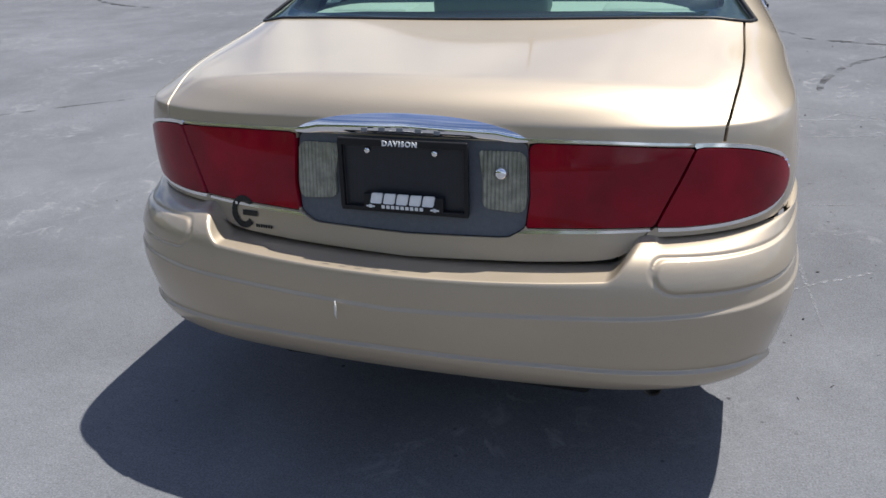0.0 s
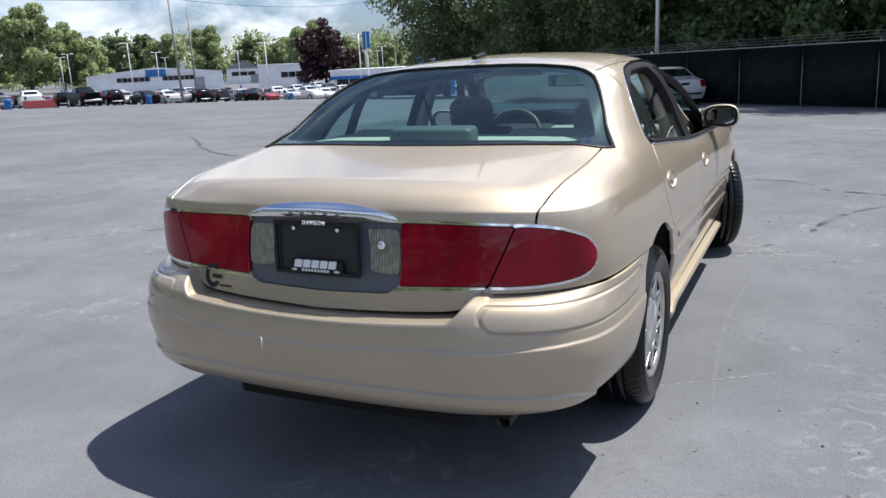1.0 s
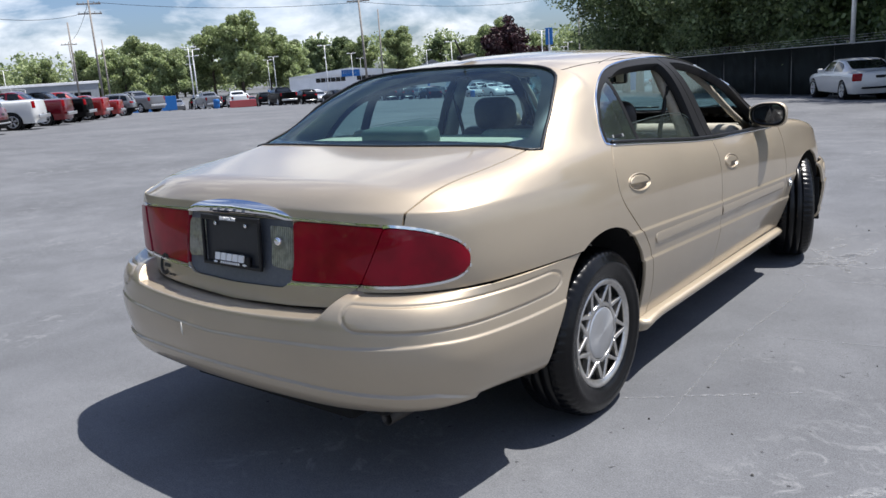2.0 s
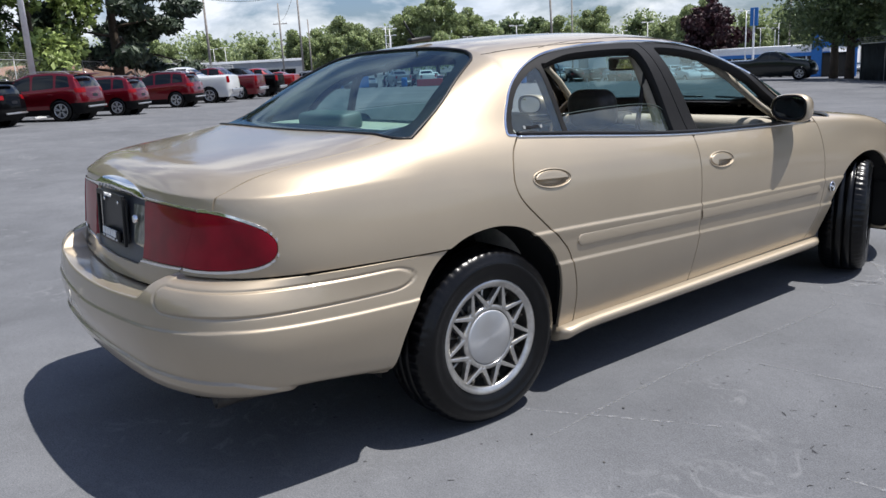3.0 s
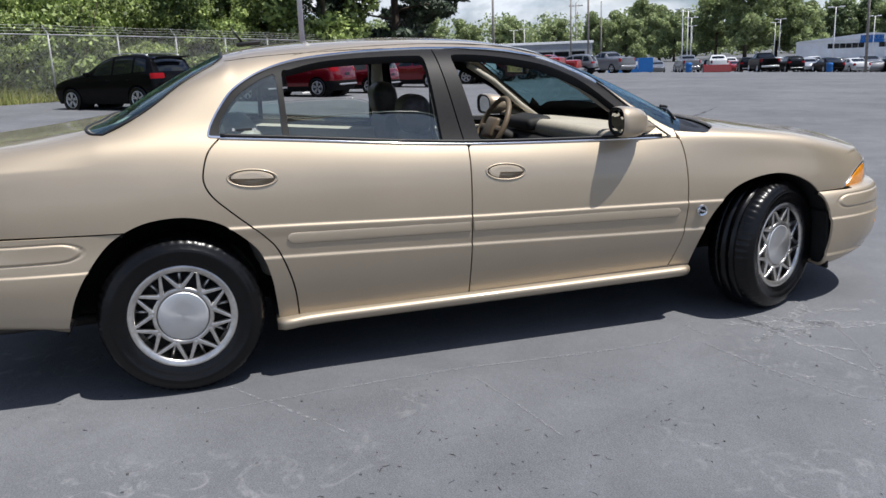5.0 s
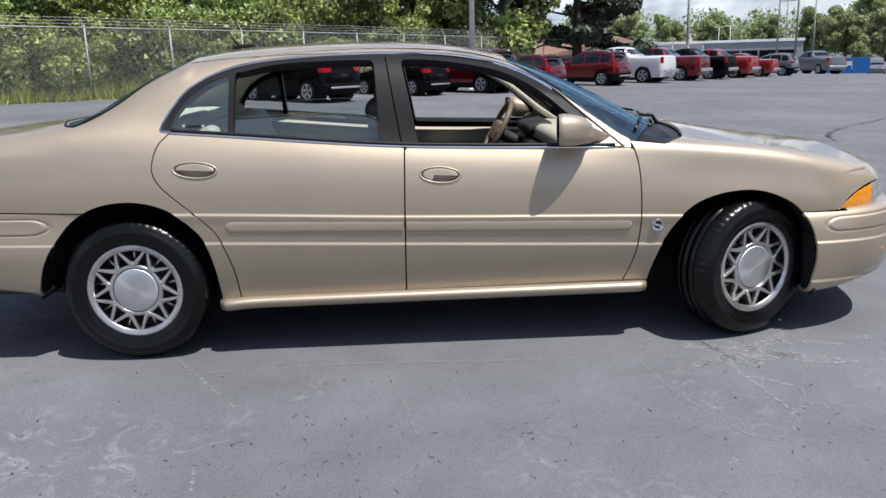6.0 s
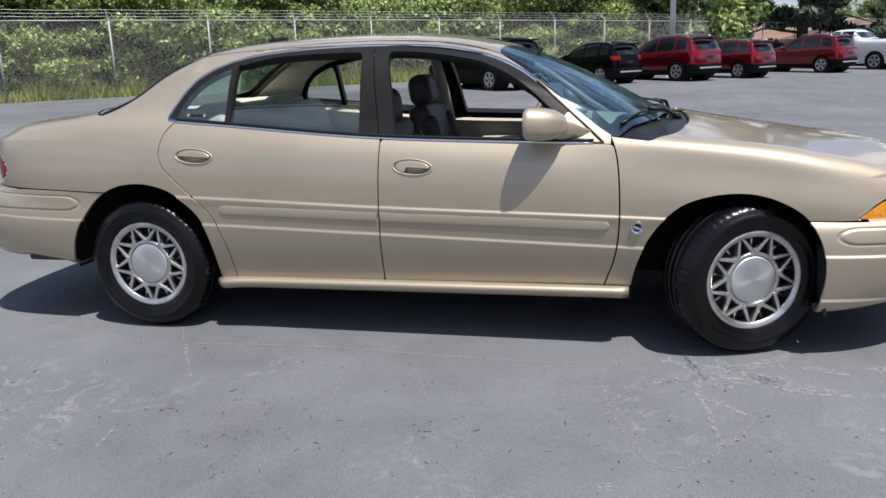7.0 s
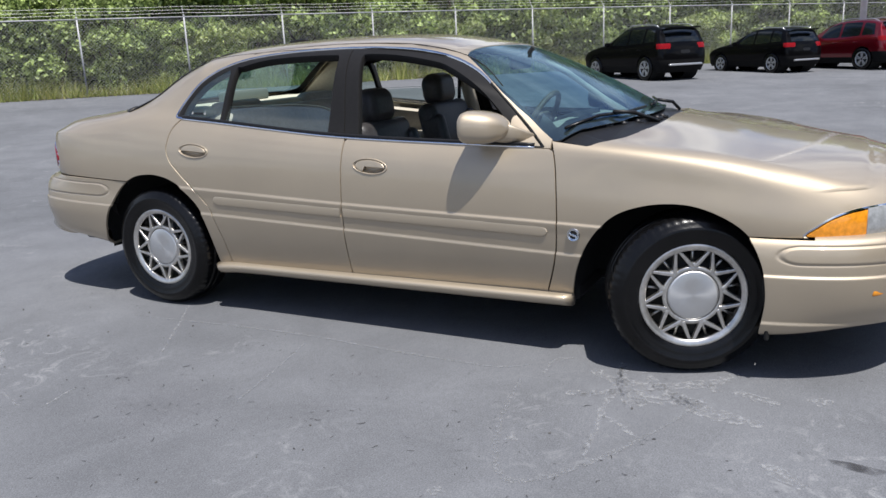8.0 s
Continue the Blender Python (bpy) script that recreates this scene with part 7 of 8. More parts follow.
# ---- trees, bushes, grass ----
def leaf_mat(name, dark, light, glow=0.2):
    m = bpy.data.materials.new(name)
    m.use_nodes = True
    n, l = m.node_tree.nodes, m.node_tree.links
    b = n["Principled BSDF"]
    geo, ramp = n.new("ShaderNodeNewGeometry"), n.new("ShaderNodeValToRGB")
    ramp.color_ramp.elements[0].color, ramp.color_ramp.elements[1].color = (*dark, 1), (*light, 1)
    l.new(geo.outputs["Random Per Island"], ramp.inputs["Fac"])
    tc, t, mx = n.new("ShaderNodeTexCoord"), n.new("ShaderNodeTexNoise"), n.new("ShaderNodeMixRGB")
    t.inputs["Scale"].default_value = 0.8
    l.new(tc.outputs["Object"], t.inputs["Vector"])
    r = n.new("ShaderNodeMapRange")
    r.inputs["From Min"].default_value, r.inputs["From Max"].default_value = 0.3, 0.7
    r.inputs["To Min"].default_value, r.inputs["To Max"].default_value = 0.65, 1.35
    l.new(t.outputs["Fac"], r.inputs["Value"])
    mx.blend_type = "MULTIPLY"
    mx.inputs["Fac"].default_value = 1
    l.new(ramp.outputs["Color"], mx.inputs["Color1"])
    l.new(r.outputs["Result"], mx.inputs["Color2"])
    l.new(mx.outputs["Color"], b.inputs["Base Color"])
    b.inputs["Roughness"].default_value = 0.55
    tr, mixer, out = n.new("ShaderNodeBsdfTranslucent"), n.new("ShaderNodeMixShader"), n["Material Output"]
    l.new(mx.outputs["Color"], tr.inputs["Color"])
    mixer.inputs["Fac"].default_value = glow
    l.new(b.outputs["BSDF"], mixer.inputs[1])
    l.new(tr.outputs["BSDF"], mixer.inputs[2])
    l.new(mixer.outputs["Shader"], out.inputs["Surface"])
    return m


# the wide range puts shaded gaps and sunlit leaves into the colour
LEAF = leaf_mat("green_leaves", (0.024, 0.050, 0.012), (0.46, 0.57, 0.19), 0.35)
LEAF_PALE = leaf_mat("pale_leaves", (0.12, 0.18, 0.05), (0.42, 0.48, 0.17), 0.3)
LEAF_DARK = leaf_mat("dark_leaves", (0.034, 0.064, 0.024), (0.15, 0.21, 0.075), 0.35)
LEAF_MAROON = leaf_mat("maroon_leaves", (0.022, 0.008, 0.012), (0.060, 0.022, 0.026), 0.2)
NEEDLES = leaf_mat("pine_needles", (0.018, 0.034, 0.022), (0.085, 0.115, 0.07), 0.15)
# for far trees: the haze of distance is put into the paler leaf colour
LEAF_FAR = leaf_mat("haze_tinted_leaves", (0.17, 0.22, 0.095), (0.36, 0.42, 0.19), 0.35)
LEAF_MID = leaf_mat("mid_green_leaves", (0.085, 0.125, 0.06), (0.22, 0.28, 0.12), 0.3)
GRASS = leaf_mat("dry_grass", (0.12, 0.17, 0.036), (0.40, 0.39, 0.14), 0.35)
BARK = mat("bark", (0.085, 0.065, 0.048), 0.85, grain=0.35, scale=18, bump=0.6, stain=0.25, stain_scale=2)


def leaf_cloud(rng, centres, radii, count, size, squash=0.8, long=1.6, up=0.0):
    """Many small bent leaves gathered in uneven clumps."""
    centres, radii = np.asarray(centres), np.asarray(radii)
    share = radii**2 / (radii**2).sum()
    pick = rng.choice(len(centres), count, p=share)
    way = rng.normal(size=(count, 3))
    way /= np.linalg.norm(way, axis=1, keepdims=True)
    dist = rng.uniform(0.35, 1.05, count) ** 0.6
    pos = centres[pick] + way * (dist * radii[pick])[:, None] * (1, 1, squash)
    a = rng.normal(size=(count, 3))
    a /= np.linalg.norm(a, axis=1, keepdims=True)
    b = np.cross(a, way * 0.8 + 0.6 * rng.normal(size=(count, 3)) + (0, 0, up))
    b /= np.maximum(np.linalg.norm(b, axis=1, keepdims=True), 1e-6)
    s = size * rng.uniform(0.6, 1.4, count)[:, None]
    v = np.stack([pos - a * s * long * 0.5, pos + b * s * 0.5, pos + a * s * long * 0.5, pos - b * s * 0.5], 1).reshape(-1, 3)
    f = np.arange(count * 4).reshape(-1, 4)
    return v, f


def cloud_mesh(name, v, f, material):
    me = bpy.data.meshes.new(name)
    me.from_pydata(v.tolist(), [], f.tolist())
    me.materials.append(material)
    me.update()
    return me


def tree(name, label, seed, height, spread, trunk_r, leaves, size, material, bare=0.25, conifer=False, limbs=14):
    """A tapered trunk with limbs and a crown of leaf clumps round the limb ends."""
    rng = np.random.default_rng(seed)
    t = thing(name, label, "tree")
    bm = bmesh.new()
    lean = rng.normal(size=2) * 0.03 * height
    trunk = [(lean[0] * s**2, lean[1] * s**2, height * 0.93 * s) for s in np.linspace(0, 1, 7)]
    tube(bm, trunk, [trunk_r * (1.25 - 1.1 * s**0.8) for s in np.linspace(0, 1, 7)], 9)
    centres, radii = [], []
    for i in range(limbs):
        s = bare + (0.96 - bare) * (i + rng.uniform(0, 0.8)) / limbs
        a = 2.4 * i + rng.uniform(-0.5, 0.5)
        shape = (1 - s) ** 0.7 * 1.15 if conifer else math.sin(math.pi * min(0.97, 0.18 + 0.80 * (s - bare) / (1 - bare))) ** 0.6
        reach = spread * shape * rng.uniform(0.7, 1.1) + 0.15
        base = Vector((lean[0] * s**2, lean[1] * s**2, height * 0.93 * s))
        rise = (-0.08 if conifer else rng.uniform(0.15, 0.5)) * reach
        tip = base + Vector((math.cos(a) * reach, math.sin(a) * reach, rise))
        mid = (base + tip) / 2 + Vector((0, 0, 0.12 * reach))
        tube(bm, [base, mid, tip], [trunk_r * 0.38 * (1.1 - s), trunk_r * 0.22 * (1.1 - s), 0.012], 6)
        for q in (1.0, 0.72, 0.45):
            c = base.lerp(tip, q)
            centres.append(tuple(c + Vector((rng.normal(size=3) * 0.12 * spread).tolist())))
            radii.append(spread * (0.20 if conifer else 0.30) * rng.uniform(0.7, 1.25) * (0.7 + 0.3 * q))
    part("trunk", bm, BARK, t, smooth=True)
    v, f = leaf_cloud(rng, centres, radii, leaves, size, 0.5 if conifer else 0.8, 2.6 if conifer else 1.6)
    part("crown", cloud_mesh("crown", v, f, material), material, t)
    return t


def bush(label, seed, height, width, leaves, size, material):
    rng = np.random.default_rng(seed)
    t = thing("bush", label, "bush")
    bm = bmesh.new()
    centres, radii = [], []
    for i in range(20):
        a, r = rng.uniform(0, 6.28), rng.uniform(0.1, 0.95) ** 0.7 * width * 0.5
        top = Vector((math.cos(a) * r, math.sin(a) * r, height * rng.uniform(0.35, 0.92)))
        tube(bm, [(top.x * 0.15, top.y * 0.15, 0), (top.x * 0.6, top.y * 0.6, top.z * 0.55), top], [0.035, 0.022, 0.008], 5)
        for q in (1.0, 0.6, 0.3):
            centres.append((top.x * (0.5 + 0.5 * q), top.y * (0.5 + 0.5 * q), max(0.25, top.z * q)))
            radii.append(width * 0.12 * rng.uniform(0.6, 1.5))
    part("stem", bm, BARK, t, smooth=True)
    v, f = leaf_cloud(rng, centres, radii, leaves, size, 0.7, 1.8, 0.9)
    v[:, 2] = np.maximum(v[:, 2], 0.02)
    part("foliage", cloud_mesh("foliage", v, f, material), material, t)
    return t


def put(ob, x, y, turn=0.0, size=1.0, tall=1.0):
    ob.matrix_world = pose(x, y, float(ground_z(x, y)) - 0.03, 0, 0, turn) @ Matrix.Diagonal((size, size, size * tall, 1))
    return ob


def again(ob, x, y, turn=0.0, size=1.0, tall=1.0):
    c = copy_thing(ob, Matrix())
    return put(c, x, y, turn, size, tall)


FENCE_AT, FENCE_WAY = Vector((-16.2, -12.2)), Vector((-0.751, 0.660))
OUT = Vector((-0.660, -0.751))
prng = np.random.default_rng(7)
B1 = bush("dense green bush behind the fence", 11, 2.6, 3.4, 15000, 0.078, LEAF)
B2 = bush("light green bush behind the fence", 12, 2.2, 3.0, 12000, 0.072, LEAF_PALE)
B3 = bush("dark green bush behind the fence", 13, 3.4, 3.6, 15000, 0.082, LEAF)
T1 = tree("tree", "leafy green tree behind the fence", 21, 8.5, 3.1, 0.16, 20000, 0.125, LEAF, 0.18)
T2 = tree("tree", "dark green tree behind the fence", 22, 10.0, 3.3, 0.20, 18000, 0.14, LEAF_DARK, 0.15)
T3 = tree("tree", "light green tree behind the fence", 23, 7.0, 2.6, 0.13, 15000, 0.12, LEAF_PALE, 0.2)
first = {}
for i in range(30):
    s = -22 + i * 1.9
    spot = FENCE_AT + FENCE_WAY * s + OUT * (2.6 + prng.uniform(-0.4, 1.4))
    src = (B1, B2, B3, B1, B3)[int(prng.integers(0, 5))]
    size, turn_ = prng.uniform(0.8, 1.25), prng.uniform(0, 360)
    if s > 17:
        size *= 0.75
    ob = put(src, spot.x, spot.y, turn_, size) if src.name not in first else again(src, spot.x, spot.y, turn_, size)
    tagged(ob, group="bushes behind the fence")
    first[src.name] = True
for i in range(26):
    s = -22 + i * 2.0
    spot = FENCE_AT + FENCE_WAY * s + OUT * (5.2 + prng.uniform(-0.5, 0.8))
    tagged(again((B1, B3)[i % 2], spot.x, spot.y, prng.uniform(0, 360), prng.uniform(1.0, 1.35)), group="bushes behind the fence")
for i in range(24):
    s = -22 + i * 2.25
    spot = FENCE_AT + FENCE_WAY * s + OUT * (6.5 + prng.uniform(-1.0, 3.5))
    src = (T1, T2, T3, T2, T1)[int(prng.integers(0, 5))]
    size, turn_ = prng.uniform(0.85, 1.15), prng.uniform(0, 360)
    ob = put(src, spot.x, spot.y, turn_, size) if src.name not in first else again(src, spot.x, spot.y, turn_, size)
    tagged(ob, group="trees behind the fence")
    first[src.name] = True

# the pine and its neighbour past the end of the thicket
put(tree("pine_tree", "tall dark pine with open layered boughs", 31, 13.5, 4.3, 0.27, 26000, 0.17, NEEDLES, 0.06, conifer=True, limbs=30), -41.5, 10.8, 40)
put(tree("tree", "broad light green tree beside the pine", 32, 9.0, 3.3, 0.16, 10000, 0.19, LEAF, 0.15), -39.0, 6.3, 10)

# the belt of tall trees behind the screened fence
SCREEN_AT, SCREEN_WAY = Vector((-3.63, 31.0)), Vector((-0.742, 0.670))
D1 = tree("tree", "tall dark tree behind the screened fence", 41, 13.0, 4.2, 0.24, 22000, 0.17, LEAF_DARK, 0.12, limbs=24)
D2 = tree("tree", "tall spreading green tree behind the screened fence", 42, 12.5, 4.6, 0.26, 15000, 0.16, LEAF_MID, 0.16, limbs=22)
for i in range(19):
    s = -16 + i * 2.9
    spot = SCREEN_AT + SCREEN_WAY * s + Vector((0.67, 0.742)) * (4.0 + prng.uniform(0, 4.0))
    src = D2 if i >= 9 else D1
    size, turn_ = prng.uniform(0.85, 1.15), prng.uniform(0, 360)
    ob = put(src, spot.x, spot.y, turn_, size) if src.name not in first else again(src, spot.x, spot.y, turn_, size)
    tagged(ob, group="trees behind the screened fence")
    first[src.name] = True

# dry grass along the fence foot
gv, gf = [], []
for k in range(15000):
    s, o = prng.uniform(-26, 26), abs(prng.normal(0, 0.8)) - 0.25
    h = prng.uniform(0.15, 0.75) * (0.5 + 0.5 * math.sin(s * 1.3 + math.sin(s * 0.37) * 3) ** 2)
    spot = FENCE_AT + FENCE_WAY * s + OUT * o
    z = float(ground_z(spot.x, spot.y))
    a, tilt = prng.uniform(0, 6.28), prng.normal(0, 0.16, 2)
    w = prng.uniform(0.008, 0.022)
    n0 = len(gv)
    gv += [(spot.x - w * math.cos(a), spot.y - w * math.sin(a), z - 0.01), (spot.x + w * math.cos(a), spot.y + w * math.sin(a), z - 0.01), (spot.x + tilt[0], spot.y + tilt[1], z + h)]
    gf.append((n0, n0 + 1, n0 + 2))
tagged(new("grass", cloud_mesh("grass", np.array(gv), np.array(gf), GRASS)), "long dry green and yellow grass along the fence foot", "grass", kind="stuff")
SOIL = mat("soil_verge", (0.10, 0.085, 0.055), 0.9, grain=0.3, scale=8, bump=0.4, stain=0.35, stain_scale=0.8)
vv, vf = [], []
for i, s in enumerate(np.linspace(-30, 30, 61)):
    for o in (-0.1, 1.5, 6.0, 16.0):
        q = FENCE_AT + FENCE_WAY * s + OUT * (o + 0.12 * math.sin(s * 2.1) * (o < 0))
        vv.append((q.x, q.y, float(ground_z(q.x, q.y)) + 0.012 + 0.03 * (o > 1)))
for i in range(60):
    for j in range(3):
        vf.append((i * 4 + j, i * 4 + j + 1, i * 4 + j + 5, i * 4 + j + 4))
tagged(new("verge", make_mesh("verge", vv, vf, SOIL)), "bare brown verge under the bushes", "verge", kind="structure")

# ---- fences ----
GALV = mat("galvanised_steel", (0.34, 0.345, 0.345), 0.6, 0.2, grain=0.15, scale=25, stain=0.15, stain_scale=3)
WIRE = mat("fence_wire", (0.56, 0.565, 0.55), 0.6, 0.2, grain=0.15, scale=40)
SCREEN_CLOTH = mat("dark_screen_cloth", (0.019, 0.027, 0.028), 0.85, grain=0.25, scale=60, stain=0.25, stain_scale=1.5)


def chain_link(a, b, height, pitch=0.095, r=0.0020):
    """Crossing slanted wires between two posts, each a three-sided rod."""
    a, b = Vector(a), Vector(b)
    run = (b - a).length
    way = (b - a) / run
    side = Vector((-way.y, way.x, 0)).normalized()
    v, f = [], []
    n = int((run + height) / pitch)
    for slant in (1, -1):
        for i in range(n):
            s0 = i * pitch - (height if slant == 1 else 0)
            lo, hi = (s0, 0.0), (s0 + height * slant, height)
            pts = []
            for (s, z), (s2, z2) in ((lo, hi), (hi, lo)):
                if s < 0 or s > run:
                    edge = 0.0 if s < 0 else run
                    k = (edge - s) / (s2 - s) if abs(s2 - s) > 1e-9 else 0
                    s, z = edge, z + (z2 - z) * k
                pts.append((s, z))
            (s1, z1), (s2, z2) = pts
            if abs(s1 - s2) < 0.02 or z2 < z1:
                continue
            base = len(v)
            for s, z in pts:
                p = a + way * s + Vector((0, 0, z))
                v += [p + side * r * (1.6 if slant == 1 else -0.2), p - side * r + way * r, p - side * r - way * r]
            for j in range(3):
                f.append((base + j, base + (j + 1) % 3, base + 3 + (j + 1) % 3, base + 3 + j))
    return make_mesh("wire_mesh", v, f, WIRE, smooth=False)


def fence_run(name, label, start, way, first, last, spacing, height, cloth=False, barbed=True):
    fence = thing(name, label, "fence")
    pts = []
    for i in range(first, last + 1):
        q = Vector(start) + Vector(way) * spacing * i
        pts.append(Vector((q.x, q.y, float(ground_z(q.x, q.y)))))
    lean_way = Vector((-way[1], way[0], 0)).normalized()
    for i, p in enumerate(pts):
        bm = bmesh.new()
        rod(bm, p - Vector((0, 0, 0.05)), p + Vector((0, 0, height)), 0.026, sides=10)
        bmesh.ops.create_uvsphere(bm, u_segments=8, v_segments=5, radius=0.036, matrix=Matrix.Translation(p + Vector((0, 0, height))))
        post = part("post", bm, GALV, fence, smooth=True)
        if barbed:
            bm = bmesh.new()
            rod(bm, p + Vector((0, 0, height)), p + Vector((0, 0, height + 0.28)) + lean_way * 0.22, 0.008, sides=6)
            part("barb_arm", bm, GALV, post)
    for p, q in zip(pts, pts[1:]):
        bm = bmesh.new()
        rod(bm, p + Vector((0, 0, height - 0.03)), q + Vector((0, 0, height - 0.03)), 0.021, sides=8)
        part("top_rail", bm, GALV, fence, smooth=True)
        if cloth:
            bm = bmesh.new()
            w = (q - p).normalized()
            n = Vector((-w.y, w.x, 0)) * 0.02
            cells = 8
            rows = []
            for z in (0.06, height * 0.5, height - 0.06):
                rows.append([bm.verts.new(p.lerp(q, k / cells) + n * (1 + 0.7 * math.sin(k * 2.2 + z)) + Vector((0, 0, z))) for k in range(cells + 1)])
            for r0, r1 in zip(rows, rows[1:]):
                for k in range(cells):
                    bm.faces.new((r0[k], r0[k + 1], r1[k + 1], r1[k]))
            bmesh.ops.solidify(bm, geom=bm.faces[:], thickness=0.004)
            part("screen_cloth", bm, SCREEN_CLOTH, fence, "dark privacy cloth", smooth=True)
        else:
            tagged(part("wire_mesh", chain_link(p + Vector((0, 0, 0.04)), q + Vector((0, 0, 0.04)), height - 0.07), WIRE, fence), kind="stuff")
        if barbed:
            for k in (0.33, 0.66, 1.0):
                up = Vector((0, 0, height + 0.28 * k)) + lean_way * 0.22 * k
                bm = bmesh.new()
                mid = (p + q) / 2 + up - Vector((0, 0, 0.02))
                tube(bm, [p + up, mid, q + up], 0.0038, 4)
                part("barbed_wire", bm, WIRE, fence)
    return fence


fence_run("chain_link_fence", "galvanised chain-link fence topped with barbed wire", (-16.2, -12.2), (-0.751, 0.660), -9, 19, 2.87, 2.16)
fence_run("screened_fence", "chain-link fence hung with dark privacy cloth", (-3.63, 31.0), (-0.742, 0.670), -6, 7, 2.95, 2.1, cloth=True)

# ---- lamp posts, poles and wires ----
POLE_WHITE = mat("white_pole", (0.80, 0.80, 0.79), 0.5, 0.0, grain=0.08, scale=10, stain=0.12, stain_scale=1)
POLE_WOOD = mat("pole_wood", (0.24, 0.22, 0.20), 0.85, grain=0.3, scale=6)
LAMP_FACE = mat("lamp_lens", (0.7, 0.71, 0.72), 0.3)


def lamp_post(label, height, heads=2):
    t = thing("lamp_post", label, "lamp post")
    bm = bmesh.new()
    rod(bm, (0, 0, 0), (0, 0, height), 0.10, 0.065, 10)
    part("pole", bm, POLE_WHITE, t, smooth=True)
    part("base", lathe(bmesh.new(), [(0.002, 0.72), (0.28, 0.70), (0.30, 0.66), (0.30, -0.1)], 18, "Z"), mat("blue_base", (0.04, 0.14, 0.36), 0.6, grain=0.1, scale=6) if heads == 2 else POLE_WHITE, t, smooth=True)
    for s in ((1, -1) if heads == 2 else (1,)):
        bm = bmesh.new()
        rod(bm, (0, 0, height - 0.05), (s * 0.55, 0, height + 0.02), 0.035, sides=6)
        arm = part("arm", bm, POLE_WHITE, t)
        bm = bmesh.new()
        box(bm, (0.75, 0.42, 0.16), pose(s * 0.85, 0, height + 0.03), 0.04, 2)
        part("lamp_head", bm, POLE_WHITE, arm)
        bm = bmesh.new()
        box(bm, (0.6, 0.34, 0.02), pose(s * 0.85, 0, height - 0.06), 0.005)
        part("lens", bm, LAMP_FACE, arm)
    return t


POST = lamp_post("white twin-headed lamp post in the far car park", 9.0)
SPOTS = [(-100.7, 94.3), (-149.6, 123.5), (-199.9, 161.9), (-224, 198), (-139, 139), (-183, 187), (-220, 257), (-130, 157), (-183, 232), (-90.8, 117), (-139, 201), (-60.7, 100), (-134, 233), (-111.5, 75.3), (-193, 80), (-189, 127), (-105.5, 70.5), (-136, 92), (-172, 140), (-203, 81), (-115, 168), (-101, 178), (-131, 220), (-118, 246)]
for i, (x, y) in enumerate(SPOTS):
    m = pose(x, y, float(ground_z(x, y)), 0, 0, 40 + 7 * (i % 5))
    ob = POST if i == 0 else copy_thing(POST, m)
    ob.matrix_world = m
    tagged(ob, group="lamp posts of the car park")
for x, y, h in ((-25.6, 3.62, 11.0), (-5.46, 34.27, 11.0)):
    t = thing("light_pole", "tall plain white light pole by the fence", "light pole", pose(x, y, float(ground_z(x, y))))
    bm = bmesh.new()
    rod(bm, (0, 0, 0), (0, 0, h), 0.105, 0.07, 12)
    part("pole", bm, POLE_WHITE, t, smooth=True)
    bm = bmesh.new()
    box(bm, (0.34, 0.34, 0.05), pose(0, 0, 0.025), 0.01)
    part("base_plate", bm, POLE_WHITE, t)
    bm = bmesh.new()
    box(bm, (0.8, 0.45, 0.16), pose(0.45, 0, h + 0.05), 0.04)
    part("lamp_head", bm, POLE_WHITE, t)


def utility_pole(x, y, h, arms, lean=0.0):
    t = thing("utility_pole", "weathered wooden utility pole with cross-arms", "utility pole", pose(x, y, float(ground_z(x, y)), 0, lean, 60))
    bm = bmesh.new()
    rod(bm, (0, 0, -0.3), (0, 0, h), 0.13, 0.09, 10)
    part("pole", bm, POLE_WOOD, t, smooth=True)
    for k in range(arms):
        bm = bmesh.new()
        box(bm, (2.4, 0.12, 0.14), pose(0, 0.12, h - 0.4 - 1.0 * k), 0.01)
        arm = part("cross_arm", bm, POLE_WOOD, t)
        for s in (-1.05, -0.5, 0.5, 1.05):
            bm = bmesh.new()
            rod(bm, (s, 0.12, h - 0.33 - k), (s, 0.12, h - 0.16 - k), 0.045, sides=8)
            part("insulator", bm, GALV, arm)
    return t


POLES = [(-56.8, 58.7, 10.6, 1, -1.5), (-65.5, 119.8, 15.0, 1, 0.0), (-66.9, 25.9, 9.0, 0, 0.0), (-81.2, 42.6, 12.0, 2, 0.0), (-79.3, 85.4, 13.0, 0, 0.0), (-93, 46, 11, 0, 0), (-104, 56, 10, 0, 0), (-125, 62, 11, 1, 0)]
for q in POLES:
    utility_pole(*q)
for a, b, drop in (((-81.2, 42.6, 10.8), (-56.8, 58.7, 8.6), 0.6), ((-56.8, 58.7, 8.6), (-65.5, 119.8, 12.4), 1.2), ((-81.2, 42.6, 9.8), (-66.9, 25.9, 7.8), 0.5), ((-81.2, 42.6, 10.8), (-125, 62, 9.5), 0.9)):
    bm = bmesh.new()
    pts = [Vector(a).lerp(Vector(b), s) - Vector((0, 0, drop * 4 * s * (1 - s))) for s in np.linspace(0, 1, 14)]
    tube(bm, pts, 0.022, 5)
    tagged(part("overhead_cable", bm, UNDER), "thin black overhead cable between poles", "cable")

